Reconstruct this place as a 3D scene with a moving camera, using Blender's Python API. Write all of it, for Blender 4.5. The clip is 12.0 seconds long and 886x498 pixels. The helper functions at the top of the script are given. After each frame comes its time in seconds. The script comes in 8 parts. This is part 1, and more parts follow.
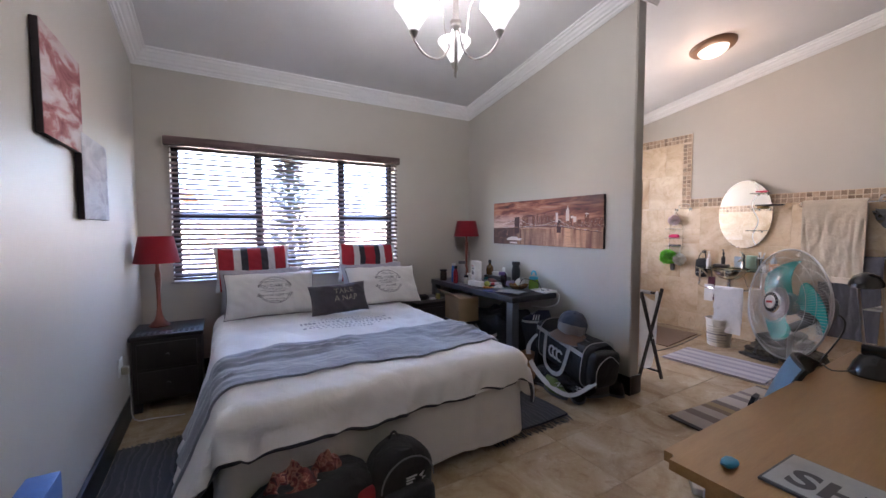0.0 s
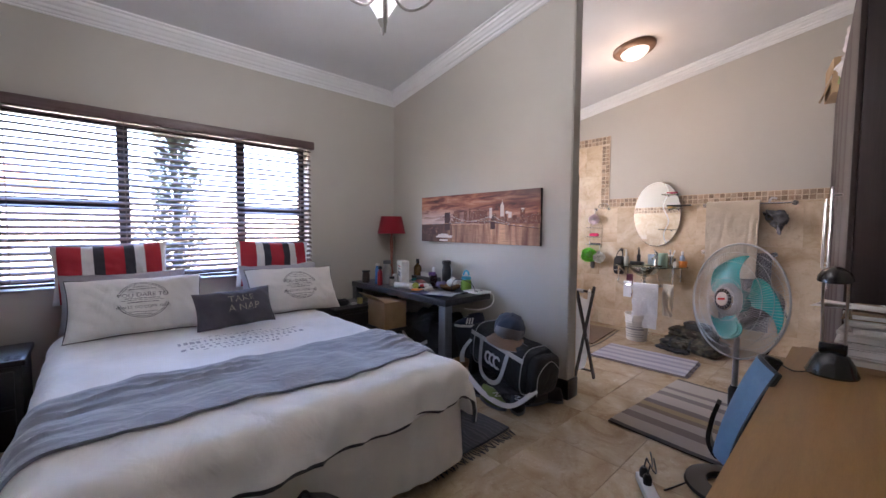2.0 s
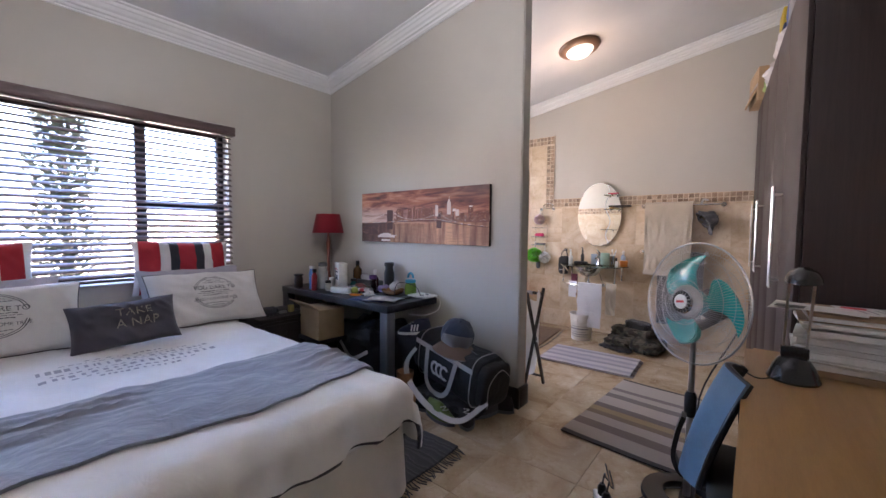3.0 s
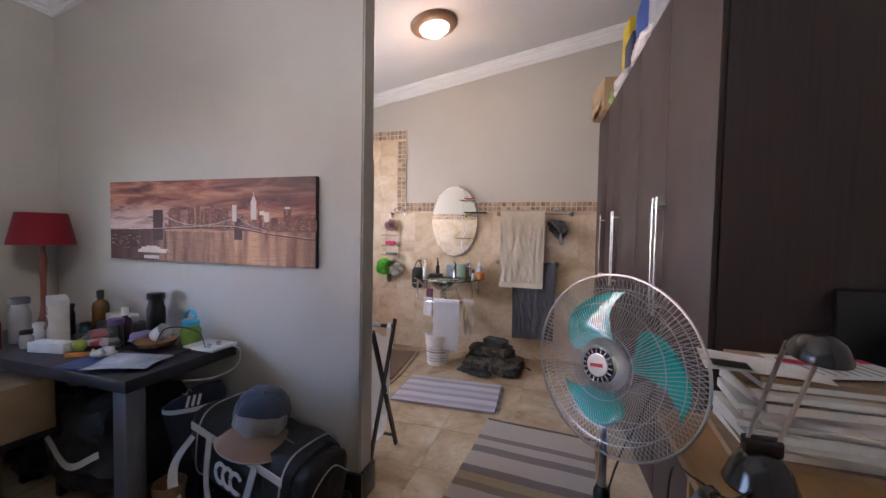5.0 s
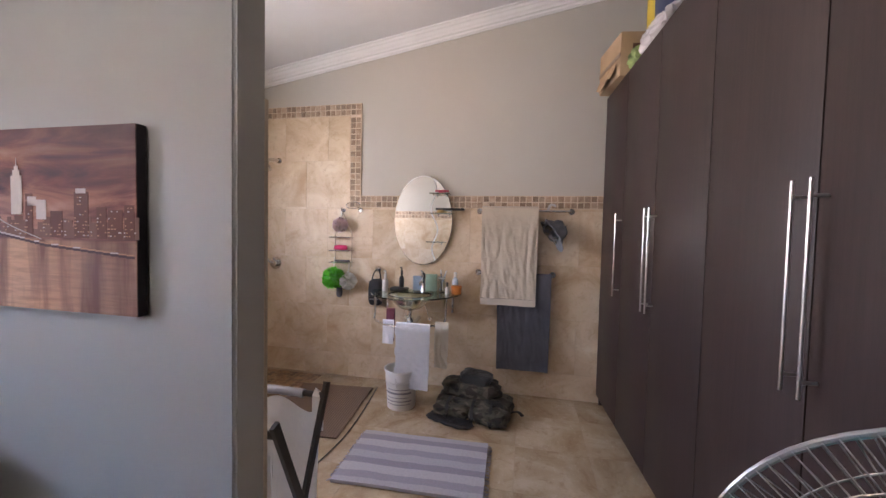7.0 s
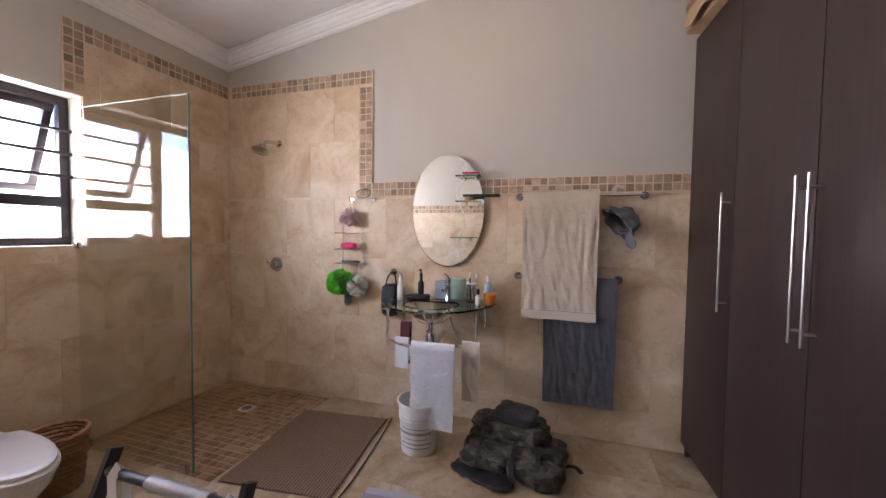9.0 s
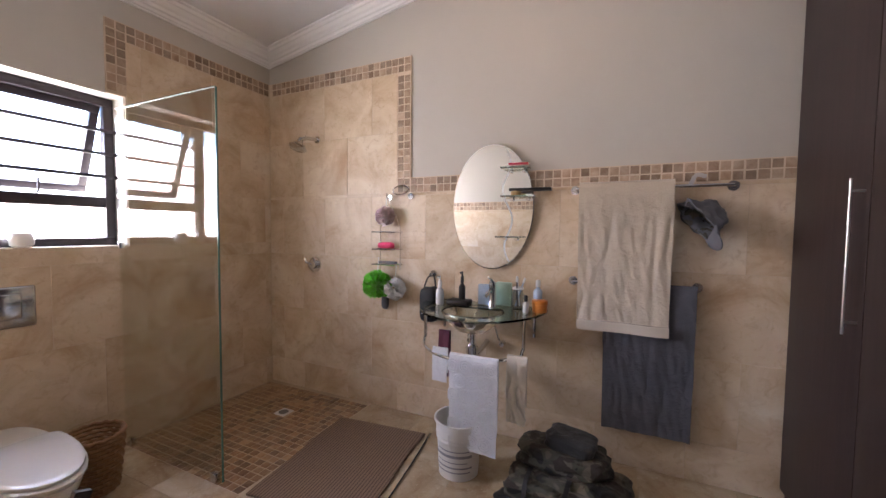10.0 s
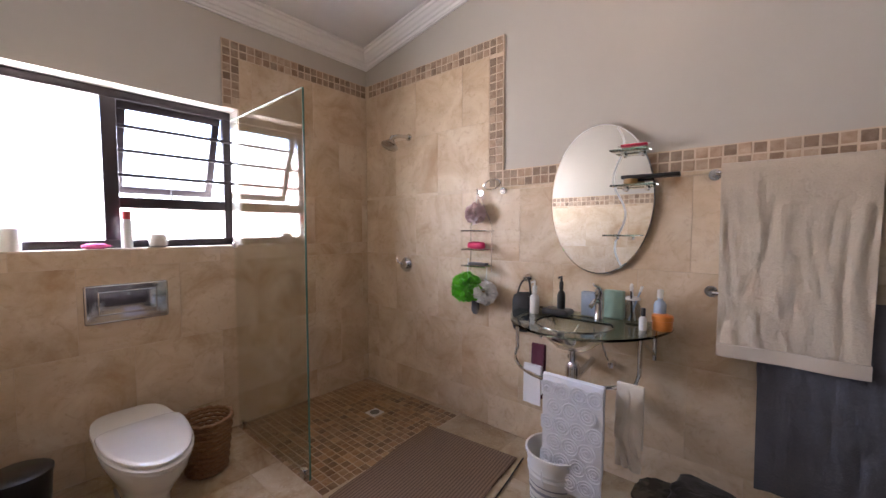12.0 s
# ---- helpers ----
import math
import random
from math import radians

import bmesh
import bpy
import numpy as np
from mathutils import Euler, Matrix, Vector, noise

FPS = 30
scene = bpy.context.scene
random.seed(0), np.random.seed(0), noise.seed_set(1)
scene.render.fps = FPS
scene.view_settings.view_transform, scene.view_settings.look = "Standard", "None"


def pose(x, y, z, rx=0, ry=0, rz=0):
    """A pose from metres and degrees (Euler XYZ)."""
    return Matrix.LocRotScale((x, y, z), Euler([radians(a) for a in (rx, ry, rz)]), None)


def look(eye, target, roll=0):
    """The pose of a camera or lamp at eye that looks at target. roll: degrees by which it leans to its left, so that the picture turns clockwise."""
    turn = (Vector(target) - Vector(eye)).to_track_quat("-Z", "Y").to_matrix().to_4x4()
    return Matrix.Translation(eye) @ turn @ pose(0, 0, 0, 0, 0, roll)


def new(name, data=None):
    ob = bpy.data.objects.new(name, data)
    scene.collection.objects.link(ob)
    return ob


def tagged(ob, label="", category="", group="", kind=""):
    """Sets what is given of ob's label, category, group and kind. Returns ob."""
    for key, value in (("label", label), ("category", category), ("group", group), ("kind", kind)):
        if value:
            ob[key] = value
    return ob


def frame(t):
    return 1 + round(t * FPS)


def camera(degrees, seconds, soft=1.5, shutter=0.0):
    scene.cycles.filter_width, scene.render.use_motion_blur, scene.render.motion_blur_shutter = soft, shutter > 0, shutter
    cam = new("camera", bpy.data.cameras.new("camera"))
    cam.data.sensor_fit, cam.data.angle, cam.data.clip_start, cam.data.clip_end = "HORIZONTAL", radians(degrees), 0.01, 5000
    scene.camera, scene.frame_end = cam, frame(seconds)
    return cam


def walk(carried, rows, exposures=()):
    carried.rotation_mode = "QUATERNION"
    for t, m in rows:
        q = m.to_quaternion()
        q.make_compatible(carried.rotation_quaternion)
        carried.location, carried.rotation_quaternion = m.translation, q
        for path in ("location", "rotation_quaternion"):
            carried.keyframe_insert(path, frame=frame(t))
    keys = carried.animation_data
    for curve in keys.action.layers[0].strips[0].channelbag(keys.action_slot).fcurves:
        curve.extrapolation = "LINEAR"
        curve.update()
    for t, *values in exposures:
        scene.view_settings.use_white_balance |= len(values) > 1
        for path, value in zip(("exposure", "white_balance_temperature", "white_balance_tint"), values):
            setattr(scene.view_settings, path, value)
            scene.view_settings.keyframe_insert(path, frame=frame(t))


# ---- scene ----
cam = camera(98.6, 12.0)

PATH = [
    (0, (0.583, 0.291, 1.353), (1.599, 2.01, 1.243), -0.1),
    (0.5, (0.625, 0.393, 1.34), (1.709, 2.071, 1.231), 0.0),
    (1, (0.673, 0.483, 1.33), (1.836, 2.106, 1.222), 0.1),
    (1.5, (0.708, 0.583, 1.322), (1.97, 2.132, 1.214), 0.2),
    (2, (0.76, 0.659, 1.305), (2.112, 2.129, 1.2), 0.4),
    (2.5, (0.849, 0.744, 1.294), (2.295, 2.121, 1.191), 0.4),
    (3, (0.961, 0.836, 1.292), (2.508, 2.099, 1.192), 0.6),
    (5, (1.747, 1.189, 1.36), (3.655, 1.784, 1.281), 1.1),
    (5.5, (1.998, 1.273, 1.379), (3.937, 1.758, 1.3), 1.1),
    (6, (2.22, 1.352, 1.382), (4.172, 1.78, 1.304), 1.2),
    (6.5, (2.437, 1.415, 1.393), (4.39, 1.84, 1.312), 1.3),
    (8.5, (3.197, 1.541, 1.369), (5.13, 2.05, 1.284), 0.9),
    (9, (3.342, 1.573, 1.344), (5.247, 2.176, 1.261), 0.8),
    (9.5, (3.473, 1.599, 1.337), (5.338, 2.315, 1.249), 0.7),
    (10, (3.592, 1.619, 1.352), (5.405, 2.458, 1.254), 0.6),
    (10.5, (3.689, 1.643, 1.364), (5.433, 2.616, 1.262), 0.6),
    (11, (3.763, 1.656, 1.363), (5.428, 2.758, 1.259), 0.4),
    (11.5, (3.811, 1.669, 1.355), (5.399, 2.88, 1.25), 0.2),
    (12, (3.85, 1.666, 1.35), (5.366, 2.967, 1.243), -0.0),
]
walk(cam, [(t, look(eye, target, roll)) for t, eye, target, roll in PATH], [(0, 5.17, 5950, 20), (3, 5.15, 5950, 20), (6.5, 4.98, 5950, 20), (9, 4.93, 5950, 20), (12, 4.88, 5950, 20)])

# ---- world and light ----
world = bpy.data.worlds.new("World")
scene.world = world
world.use_nodes = True
wn = world.node_tree.nodes
sky = wn.new("ShaderNodeTexSky")
sky.sky_type, sky.sun_disc = "NISHITA", False
sky.sun_elevation, sky.sun_rotation, sky.dust_density = radians(58), radians(150), 2.5
wn["Background"].inputs["Strength"].default_value = 0.15
world.node_tree.links.new(sky.outputs[0], wn["Background"].inputs["Color"])
sun_data = bpy.data.lights.new("sun", "SUN")
sun_data.energy, sun_data.angle, sun_data.color = 4.0, radians(0.5), (1.0, 0.95, 0.88)
sun = new("sun", sun_data)
sun.matrix_world = look((0, 0, 30), (0 - math.sin(radians(150)) * 18.7, 0 - math.cos(radians(150)) * 18.7, 0))


def lamp_point(name, place, watts, colour, radius):
    data = bpy.data.lights.new(name, "POINT")
    data.energy, data.color, data.shadow_soft_size = watts, colour, radius
    ob = new(name, data)
    ob.location = place
    return ob


def lamp_area(name, m, sx, sy, watts, colour):
    data = bpy.data.lights.new(name, "AREA")
    data.shape, data.size, data.size_y, data.energy, data.color = "RECTANGLE", sx, sy, watts, colour
    ob = new(name, data)
    ob.matrix_world = m
    return ob


# daylight in the bathroom window's opening
lamp_area("bath_window_daylight", look((4.32, 4.80, 1.42), (4.42, 3.0, 1.80)), 1.5, 1.3, 6.5, (1.0, 0.95, 0.91))


# ---- materials ----
def node_mat(name):
    m = bpy.data.materials.new(name)
    m.use_nodes = True
    return m, m.node_tree.nodes, m.node_tree.links, m.node_tree.nodes["Principled BSDF"]


def coords(nt, ln, scale=(1, 1, 1), shift=True):
    """Object coordinates, moved by the object's own random number."""
    tc, mp = nt.new("ShaderNodeTexCoord"), nt.new("ShaderNodeMapping")
    mp.inputs["Scale"].default_value = scale
    ln.new(tc.outputs["Object"], mp.inputs["Vector"])
    if shift:
        info, mul = nt.new("ShaderNodeObjectInfo"), nt.new("ShaderNodeMath")
        mul.operation = "MULTIPLY"
        mul.inputs[1].default_value = 37.0
        ln.new(info.outputs["Random"], mul.inputs[0])
        comb = nt.new("ShaderNodeCombineXYZ")
        for k in range(3):
            ln.new(mul.outputs[0], comb.inputs[k])
        ln.new(comb.outputs[0], mp.inputs["Location"])
    return mp.outputs["Vector"]


def noise_tex(nt, ln, vec, scale, detail=4, rough=0.6, distort=0.0):
    n = nt.new("ShaderNodeTexNoise")
    n.inputs["Scale"].default_value, n.inputs["Detail"].default_value = scale, detail
    n.inputs["Roughness"].default_value, n.inputs["Distortion"].default_value = rough, distort
    ln.new(vec, n.inputs["Vector"])
    return n.outputs["Fac"]


def ramp(nt, ln, fac, stops):
    r = nt.new("ShaderNodeValToRGB")
    e = r.color_ramp.elements
    while len(e) < len(stops):
        e.new(0.5)
    for k, (p, c) in enumerate(stops):
        e[k].position, e[k].color = p, (*c, 1)
    ln.new(fac, r.inputs["Fac"])
    return r.outputs["Color"]


def mix(nt, ln, fac, a, b, mode="MIX"):
    m = nt.new("ShaderNodeMix")
    m.data_type, m.blend_type = "RGBA", mode
    for sock, v in ((m.inputs[0], fac), (m.inputs[6], a), (m.inputs[7], b)):
        if isinstance(v, (int, float)):
            sock.default_value = v
        elif isinstance(v, tuple):
            sock.default_value = (*v, 1)
        else:
            ln.new(v, sock)
    return m.outputs[2]


def add_bump(nt, ln, bsdf, fac, strength, distance=0.01):
    b = nt.new("ShaderNodeBump")
    b.inputs["Strength"].default_value, b.inputs["Distance"].default_value = strength, distance
    ln.new(fac, b.inputs["Height"])
    ln.new(b.outputs[0], bsdf.inputs["Normal"])


def paint(name, c, rough=0.55, metal=0.0, var=0.12, coarse=2.5, fine=60.0, bump=0.15, stretch=(1, 1, 1), coat=0.0, sheen=0.0):
    """A coloured surface with uneven tone at two scales and fine relief."""
    m, nt, ln, b = node_mat(name)
    v = coords(nt, ln, stretch)
    big, small = noise_tex(nt, ln, v, coarse, 4), noise_tex(nt, ln, v, fine, 3)
    dark, light = tuple(x * (1 - var) for x in c), tuple(min(1, x * (1 + var)) for x in c)
    base = ramp(nt, ln, big, [(0.3, dark), (0.7, light)])
    col = mix(nt, ln, mix(nt, ln, 1.0, (0, 0, 0), small, "ADD"), base, mix(nt, ln, 1.0, base, (1 - var, 1 - var, 1 - var), "MULTIPLY"))
    ln.new(col, b.inputs["Base Color"])
    b.inputs["Roughness"].default_value, b.inputs["Metallic"].default_value = rough, metal
    b.inputs["Coat Weight"].default_value, b.inputs["Sheen Weight"].default_value = coat, sheen
    if bump:
        add_bump(nt, ln, b, small, bump, 0.004)
    return m


def travertine(name, tones, rough=0.35, scale=2.2, bump=0.2, spread=0.35):
    m, nt, ln, b = node_mat(name)
    v = coords(nt, ln)
    cloud = noise_tex(nt, ln, v, scale, 6, 0.62, 0.8)
    base = ramp(nt, ln, cloud, [(0.28, tones[0]), (0.45, tones[1]), (0.6, tones[2]), (0.75, tones[3])])
    vein = noise_tex(nt, ln, coords(nt, ln, (1.0, 1.0, 2.2)), scale * 5, 6, 0.7, 1.2)
    base = mix(nt, ln, ramp(nt, ln, vein, [(0.52, (0, 0, 0)), (0.7, (0.55, 0.55, 0.55))]), base, tones[0])
    info = nt.new("ShaderNodeObjectInfo")
    tint = ramp(nt, ln, info.outputs["Random"], [(0.0, (1 - spread, 1 - spread, 1 - spread)), (1.0, (1, 1, 1))])
    base = mix(nt, ln, 1.0, base, tint, "MULTIPLY")
    pit = noise_tex(nt, ln, v, 70, 4, 0.7)
    ln.new(base, b.inputs["Base Color"])
    ln.new(ramp(nt, ln, pit, [(0.3, (rough * 0.7,) * 3), (0.7, (min(1, rough * 1.5),) * 3)]), b.inputs["Roughness"])
    add_bump(nt, ln, b, pit, bump, 0.003)
    return m


def wood(name, dark, light, rough=0.4, grain=(1, 14, 14), scale=3.0, bump=0.15, coat=0.0):
    m, nt, ln, b = node_mat(name)
    v = coords(nt, ln, grain)
    g = noise_tex(nt, ln, v, scale, 6, 0.65, 0.6)
    f = noise_tex(nt, ln, v, scale * 9, 4, 0.7)
    col = ramp(nt, ln, g, [(0.3, dark), (0.7, light)])
    col = mix(nt, ln, 0.35, col, ramp(nt, ln, f, [(0.35, dark), (0.65, light)]))
    ln.new(col, b.inputs["Base Color"])
    b.inputs["Roughness"].default_value, b.inputs["Coat Weight"].default_value = rough, coat
    add_bump(nt, ln, b, f, bump, 0.002)
    return m


def cloth(name, c, weave=500.0, rough=0.9, var=0.1, bump=0.4, fold=9.0, sheen=0.2, nap=0.3):
    m, nt, ln, b = node_mat(name)
    v = coords(nt, ln)
    big, thread, crease = noise_tex(nt, ln, v, 3, 4), noise_tex(nt, ln, v, weave, 2), noise_tex(nt, ln, v, fold, 5, 0.55, 0.7)
    dark, light = tuple(x * (1 - var) for x in c), tuple(min(1, x * (1 + var)) for x in c)
    col = ramp(nt, ln, big, [(0.3, dark), (0.7, light)])
    col = mix(nt, ln, 0.25, col, ramp(nt, ln, thread, [(0.3, dark), (0.7, light)]))
    ln.new(col, b.inputs["Base Color"])
    b.inputs["Roughness"].default_value, b.inputs["Sheen Weight"].default_value = rough, sheen
    b1, b2 = nt.new("ShaderNodeBump"), nt.new("ShaderNodeBump")
    b1.inputs["Strength"].default_value, b1.inputs["Distance"].default_value = bump, 0.02
    b2.inputs["Strength"].default_value, b2.inputs["Distance"].default_value = nap, 0.001 + 0.003 * max(0.0, nap - 0.3)
    ln.new(crease, b1.inputs["Height"])
    ln.new(thread, b2.inputs["Height"])
    ln.new(b1.outputs[0], b2.inputs["Normal"])
    ln.new(b2.outputs[0], b.inputs["Normal"])
    return m


def stripes(name, axis, period, colours, rough=0.95, offset=0.0, wobble=0.01, weave=300.0):
    """Woven stripes across the object's own axis; colours: (share end, colour)."""
    m, nt, ln, b = node_mat(name)
    tc, sep = nt.new("ShaderNodeTexCoord"), nt.new("ShaderNodeSeparateXYZ")
    ln.new(tc.outputs["Object"], sep.inputs[0])
    wob = noise_tex(nt, ln, tc.outputs["Object"], 6, 3)
    a1, a2, a3 = (nt.new("ShaderNodeMath") for _ in range(3))
    a1.operation, a2.operation, a3.operation = "MULTIPLY_ADD", "MULTIPLY_ADD", "FRACT"
    ln.new(wob, a1.inputs[0])
    a1.inputs[1].default_value = wobble
    ln.new(sep.outputs[axis], a1.inputs[2])
    ln.new(a1.outputs[0], a2.inputs[0])
    a2.inputs[1].default_value, a2.inputs[2].default_value = 1 / period, offset
    ln.new(a2.outputs[0], a3.inputs[0])
    r = nt.new("ShaderNodeValToRGB")
    r.color_ramp.interpolation = "CONSTANT"
    e = r.color_ramp.elements
    while len(e) < len(colours):
        e.new(0.5)
    for k, (p, c) in enumerate(colours):
        e[k].position, e[k].color = p, (*c, 1)
    ln.new(a3.outputs[0], r.inputs["Fac"])
    thread = noise_tex(nt, ln, tc.outputs["Object"], weave, 2)
    col = mix(nt, ln, thread, r.outputs["Color"], mix(nt, ln, 1.0, r.outputs["Color"], (0.72, 0.72, 0.72), "MULTIPLY"))
    ln.new(col, b.inputs["Base Color"])
    b.inputs["Roughness"].default_value = rough
    add_bump(nt, ln, b, thread, 0.5, 0.003)
    return m


def glass_mat(name, tint=(1, 1, 1), rough=0.0):
    m, nt, ln, b = node_mat(name)
    b.inputs["Base Color"].default_value = (*tint, 1)
    b.inputs["Transmission Weight"].default_value, b.inputs["Roughness"].default_value, b.inputs["IOR"].default_value = 1.0, rough, 1.45
    return m


def thin_glass(name, tint, gloss):
    """A pane: mostly clear, with a weak mirror image."""
    m, nt, ln, b = node_mat(name)
    tr, gl, mx, lw, pw, sc = (nt.new(k) for k in ("ShaderNodeBsdfTransparent", "ShaderNodeBsdfGlossy", "ShaderNodeMixShader", "ShaderNodeLayerWeight", "ShaderNodeMath", "ShaderNodeMath"))
    tr.inputs["Color"].default_value = (*tint, 1)
    gl.inputs["Roughness"].default_value = 0.02
    pw.operation, sc.operation = "POWER", "MULTIPLY_ADD"
    lw.inputs["Blend"].default_value = 0.5
    ln.new(lw.outputs["Facing"], pw.inputs[0])
    pw.inputs[1].default_value = 4.0
    ln.new(pw.outputs[0], sc.inputs[0])
    sc.inputs[1].default_value, sc.inputs[2].default_value = gloss, 0.025
    ln.new(sc.outputs[0], mx.inputs[0])
    ln.new(tr.outputs[0], mx.inputs[1])
    ln.new(gl.outputs[0], mx.inputs[2])
    ln.new(mx.outputs[0], nt["Material Output"].inputs["Surface"])
    return m


def glow(name, c, strength):
    m, nt, ln, b = node_mat(name)
    b.inputs["Base Color"].default_value = (0.8, 0.8, 0.78, 1)
    b.inputs["Emission Color"].default_value, b.inputs["Emission Strength"].default_value = (*c, 1), strength
    b.inputs["Roughness"].default_value = 0.3
    return m


WALL = paint("wall_paint", (0.50, 0.47, 0.415), 0.45, var=0.03, coarse=1.2, fine=180, bump=0.08)
CEILING = paint("ceiling_paint", (0.74, 0.74, 0.74), 0.6, var=0.03, fine=150, bump=0.06)
CORNICE = paint("cornice_paint", (0.82, 0.82, 0.81), 0.45, var=0.03, fine=90, bump=0.05)
SKIRT = paint("skirting", (0.016, 0.013, 0.012), 0.3, var=0.3, fine=30, bump=0.05)
FLOORTILE = travertine("floor_travertine", [(0.30, 0.20, 0.115), (0.44, 0.34, 0.22), (0.53, 0.43, 0.30), (0.62, 0.52, 0.395)], 0.2, 2.9, 0.08, 0.12)
WALLTILE = travertine("wall_travertine", [(0.45, 0.30, 0.17), (0.60, 0.46, 0.305), (0.69, 0.56, 0.405), (0.76, 0.66, 0.52)], 0.42, 3.0, 0.12, 0.06)
MOSAIC = travertine("tumbled_mosaic", [(0.28, 0.17, 0.10), (0.42, 0.29, 0.19), (0.53, 0.40, 0.28), (0.62, 0.50, 0.37)], 0.5, 7.0, 0.35, 0.5)
SHOWERMOSAIC = travertine("shower_mosaic", [(0.16, 0.075, 0.028), (0.29, 0.155, 0.065), (0.41, 0.25, 0.115), (0.52, 0.37, 0.21)], 0.35, 6.0, 0.3, 0.55)
GROUT = paint("grout", (0.46, 0.36, 0.25), 0.85, var=0.15, fine=120, bump=0.2)
WALLGROUT = paint("cream_grout", (0.62, 0.50, 0.365), 0.85, var=0.1, fine=120, bump=0.2)
DARKWOOD = wood("wenge_veneer", (0.018, 0.010, 0.0095), (0.042, 0.024, 0.022), 0.48, (22, 22, 0.7), 3.0, 0.08)
DESKWOOD = wood("honey_oak_veneer", (0.27, 0.145, 0.05), (0.37, 0.21, 0.08), 0.34, (1.2, 12, 12), 2.2, 0.05)
BLINDWOOD = wood("blind_slat_wood", (0.095, 0.060, 0.058), (0.17, 0.115, 0.11), 0.4, (1, 30, 30), 2.0, 0.1)
CARVED = wood("carved_dark_wood", (0.010, 0.008, 0.009), (0.030, 0.022, 0.022), 0.42, (4, 4, 1), 4.0, 0.2)
FRAMEBLACK = paint("window_frame_bronze", (0.040, 0.032, 0.036), 0.4, 0.3, 0.15, fine=80, bump=0.05)
STEELTOP = paint("dark_steel_table", (0.05, 0.05, 0.056), 0.33, 0.4, 0.35, 6, 40, 0.12)
LINEN = cloth("white_linen", (0.74, 0.73, 0.71), 700, bump=0.5, fold=7)
BASEFABRIC = cloth("bed_base_fabric", (0.68, 0.65, 0.60), 600, bump=0.35, fold=6)
THROW = cloth("grey_blue_throw", (0.215, 0.225, 0.255), 500, bump=0.7, fold=10, var=0.18, sheen=0.5)
NAPCLOTH = cloth("charcoal_cushion", (0.075, 0.07, 0.085), 350, bump=0.3, var=0.25)
GREYPILLOW = cloth("grey_pillowcase", (0.36, 0.35, 0.40), 600, bump=0.4)
INK = paint("grey_print", (0.10, 0.095, 0.11), 0.9, var=0.3, coarse=40, bump=0.0)
NAPINK = paint("pale_print", (0.42, 0.39, 0.32), 0.9, var=0.3, coarse=40, bump=0.0)
PIPING = cloth("dark_piping", (0.035, 0.035, 0.045), 600)
BLACKCLOTH = cloth("black_nylon", (0.009, 0.009, 0.011), 500, 0.62, 0.3, 0.6, 14, 0.0)
GREYSTRAP = cloth("grey_webbing", (0.43, 0.41, 0.40), 400, 0.8)
RAGRUG = stripes("rag_rug", 0, 0.075, [(0, (0.055, 0.055, 0.062)), (0.3, (0.085, 0.084, 0.088)), (0.5, (0.05, 0.05, 0.056)), (0.72, (0.11, 0.108, 0.108)), (0.8, (0.065, 0.066, 0.072))], wobble=0.09, weave=60)
REDSHADE = cloth("red_lampshade", (0.36, 0.012, 0.028), 500, 0.75, 0.08, 0.1)
REDWOOD = wood("reddish_lamp_wood", (0.16, 0.045, 0.03), (0.30, 0.095, 0.06), 0.35, (8, 8, 1), 4)
CHROME = paint("chrome", (0.72, 0.73, 0.75), 0.12, 1.0, 0.04, bump=0.0)
NICKEL = paint("brushed_nickel", (0.42, 0.40, 0.37), 0.3, 1.0, 0.08, fine=200, bump=0.05)
STEEL = paint("brushed_steel_handle", (0.66, 0.65, 0.64), 0.28, 1.0, 0.06, fine=200, bump=0.05)
MIRROR = paint("mirror_silver", (0.86, 0.88, 0.88), 0.015, 1.0, 0.0, bump=0.0)
CERAMIC = paint("white_ceramic", (0.68, 0.67, 0.635), 0.12, var=0.03, bump=0.0, coat=0.4)
WHITEPLASTIC = paint("white_plastic", (0.72, 0.71, 0.68), 0.4, var=0.06, bump=0.03)
BLACKPLASTIC = paint("black_plastic", (0.014, 0.014, 0.015), 0.38, var=0.25, bump=0.05)
GREYPLASTIC = paint("grey_plastic", (0.13, 0.13, 0.14), 0.45, var=0.2, bump=0.05)
PANE = thin_glass("window_glass", (0.98, 0.985, 0.985), 0.5)
SHOWERGLASS = thin_glass("shower_glass", (0.955, 0.97, 0.955), 0.85)
GREENGLASS = glass_mat("green_edge_glass", (0.72, 0.86, 0.80))
PAPER = paint("paper", (0.66, 0.65, 0.62), 0.8, var=0.1, coarse=14, fine=120, bump=0.05)
CARD = paint("cardboard", (0.42, 0.29, 0.17), 0.85, var=0.12, coarse=6, fine=60, bump=0.1)


def plain(name, c, rough=0.5, metal=0.0, var=0.14):
    return paint(name, c, rough, metal, var, 8, 90, 0.06)


# ---- building helpers ----
def thing(name, m, label, category, group="", kind=""):
    ob = new(name)
    ob.empty_display_size = 0.05
    ob.matrix_world = m
    return tagged(ob, label, category, group, kind)


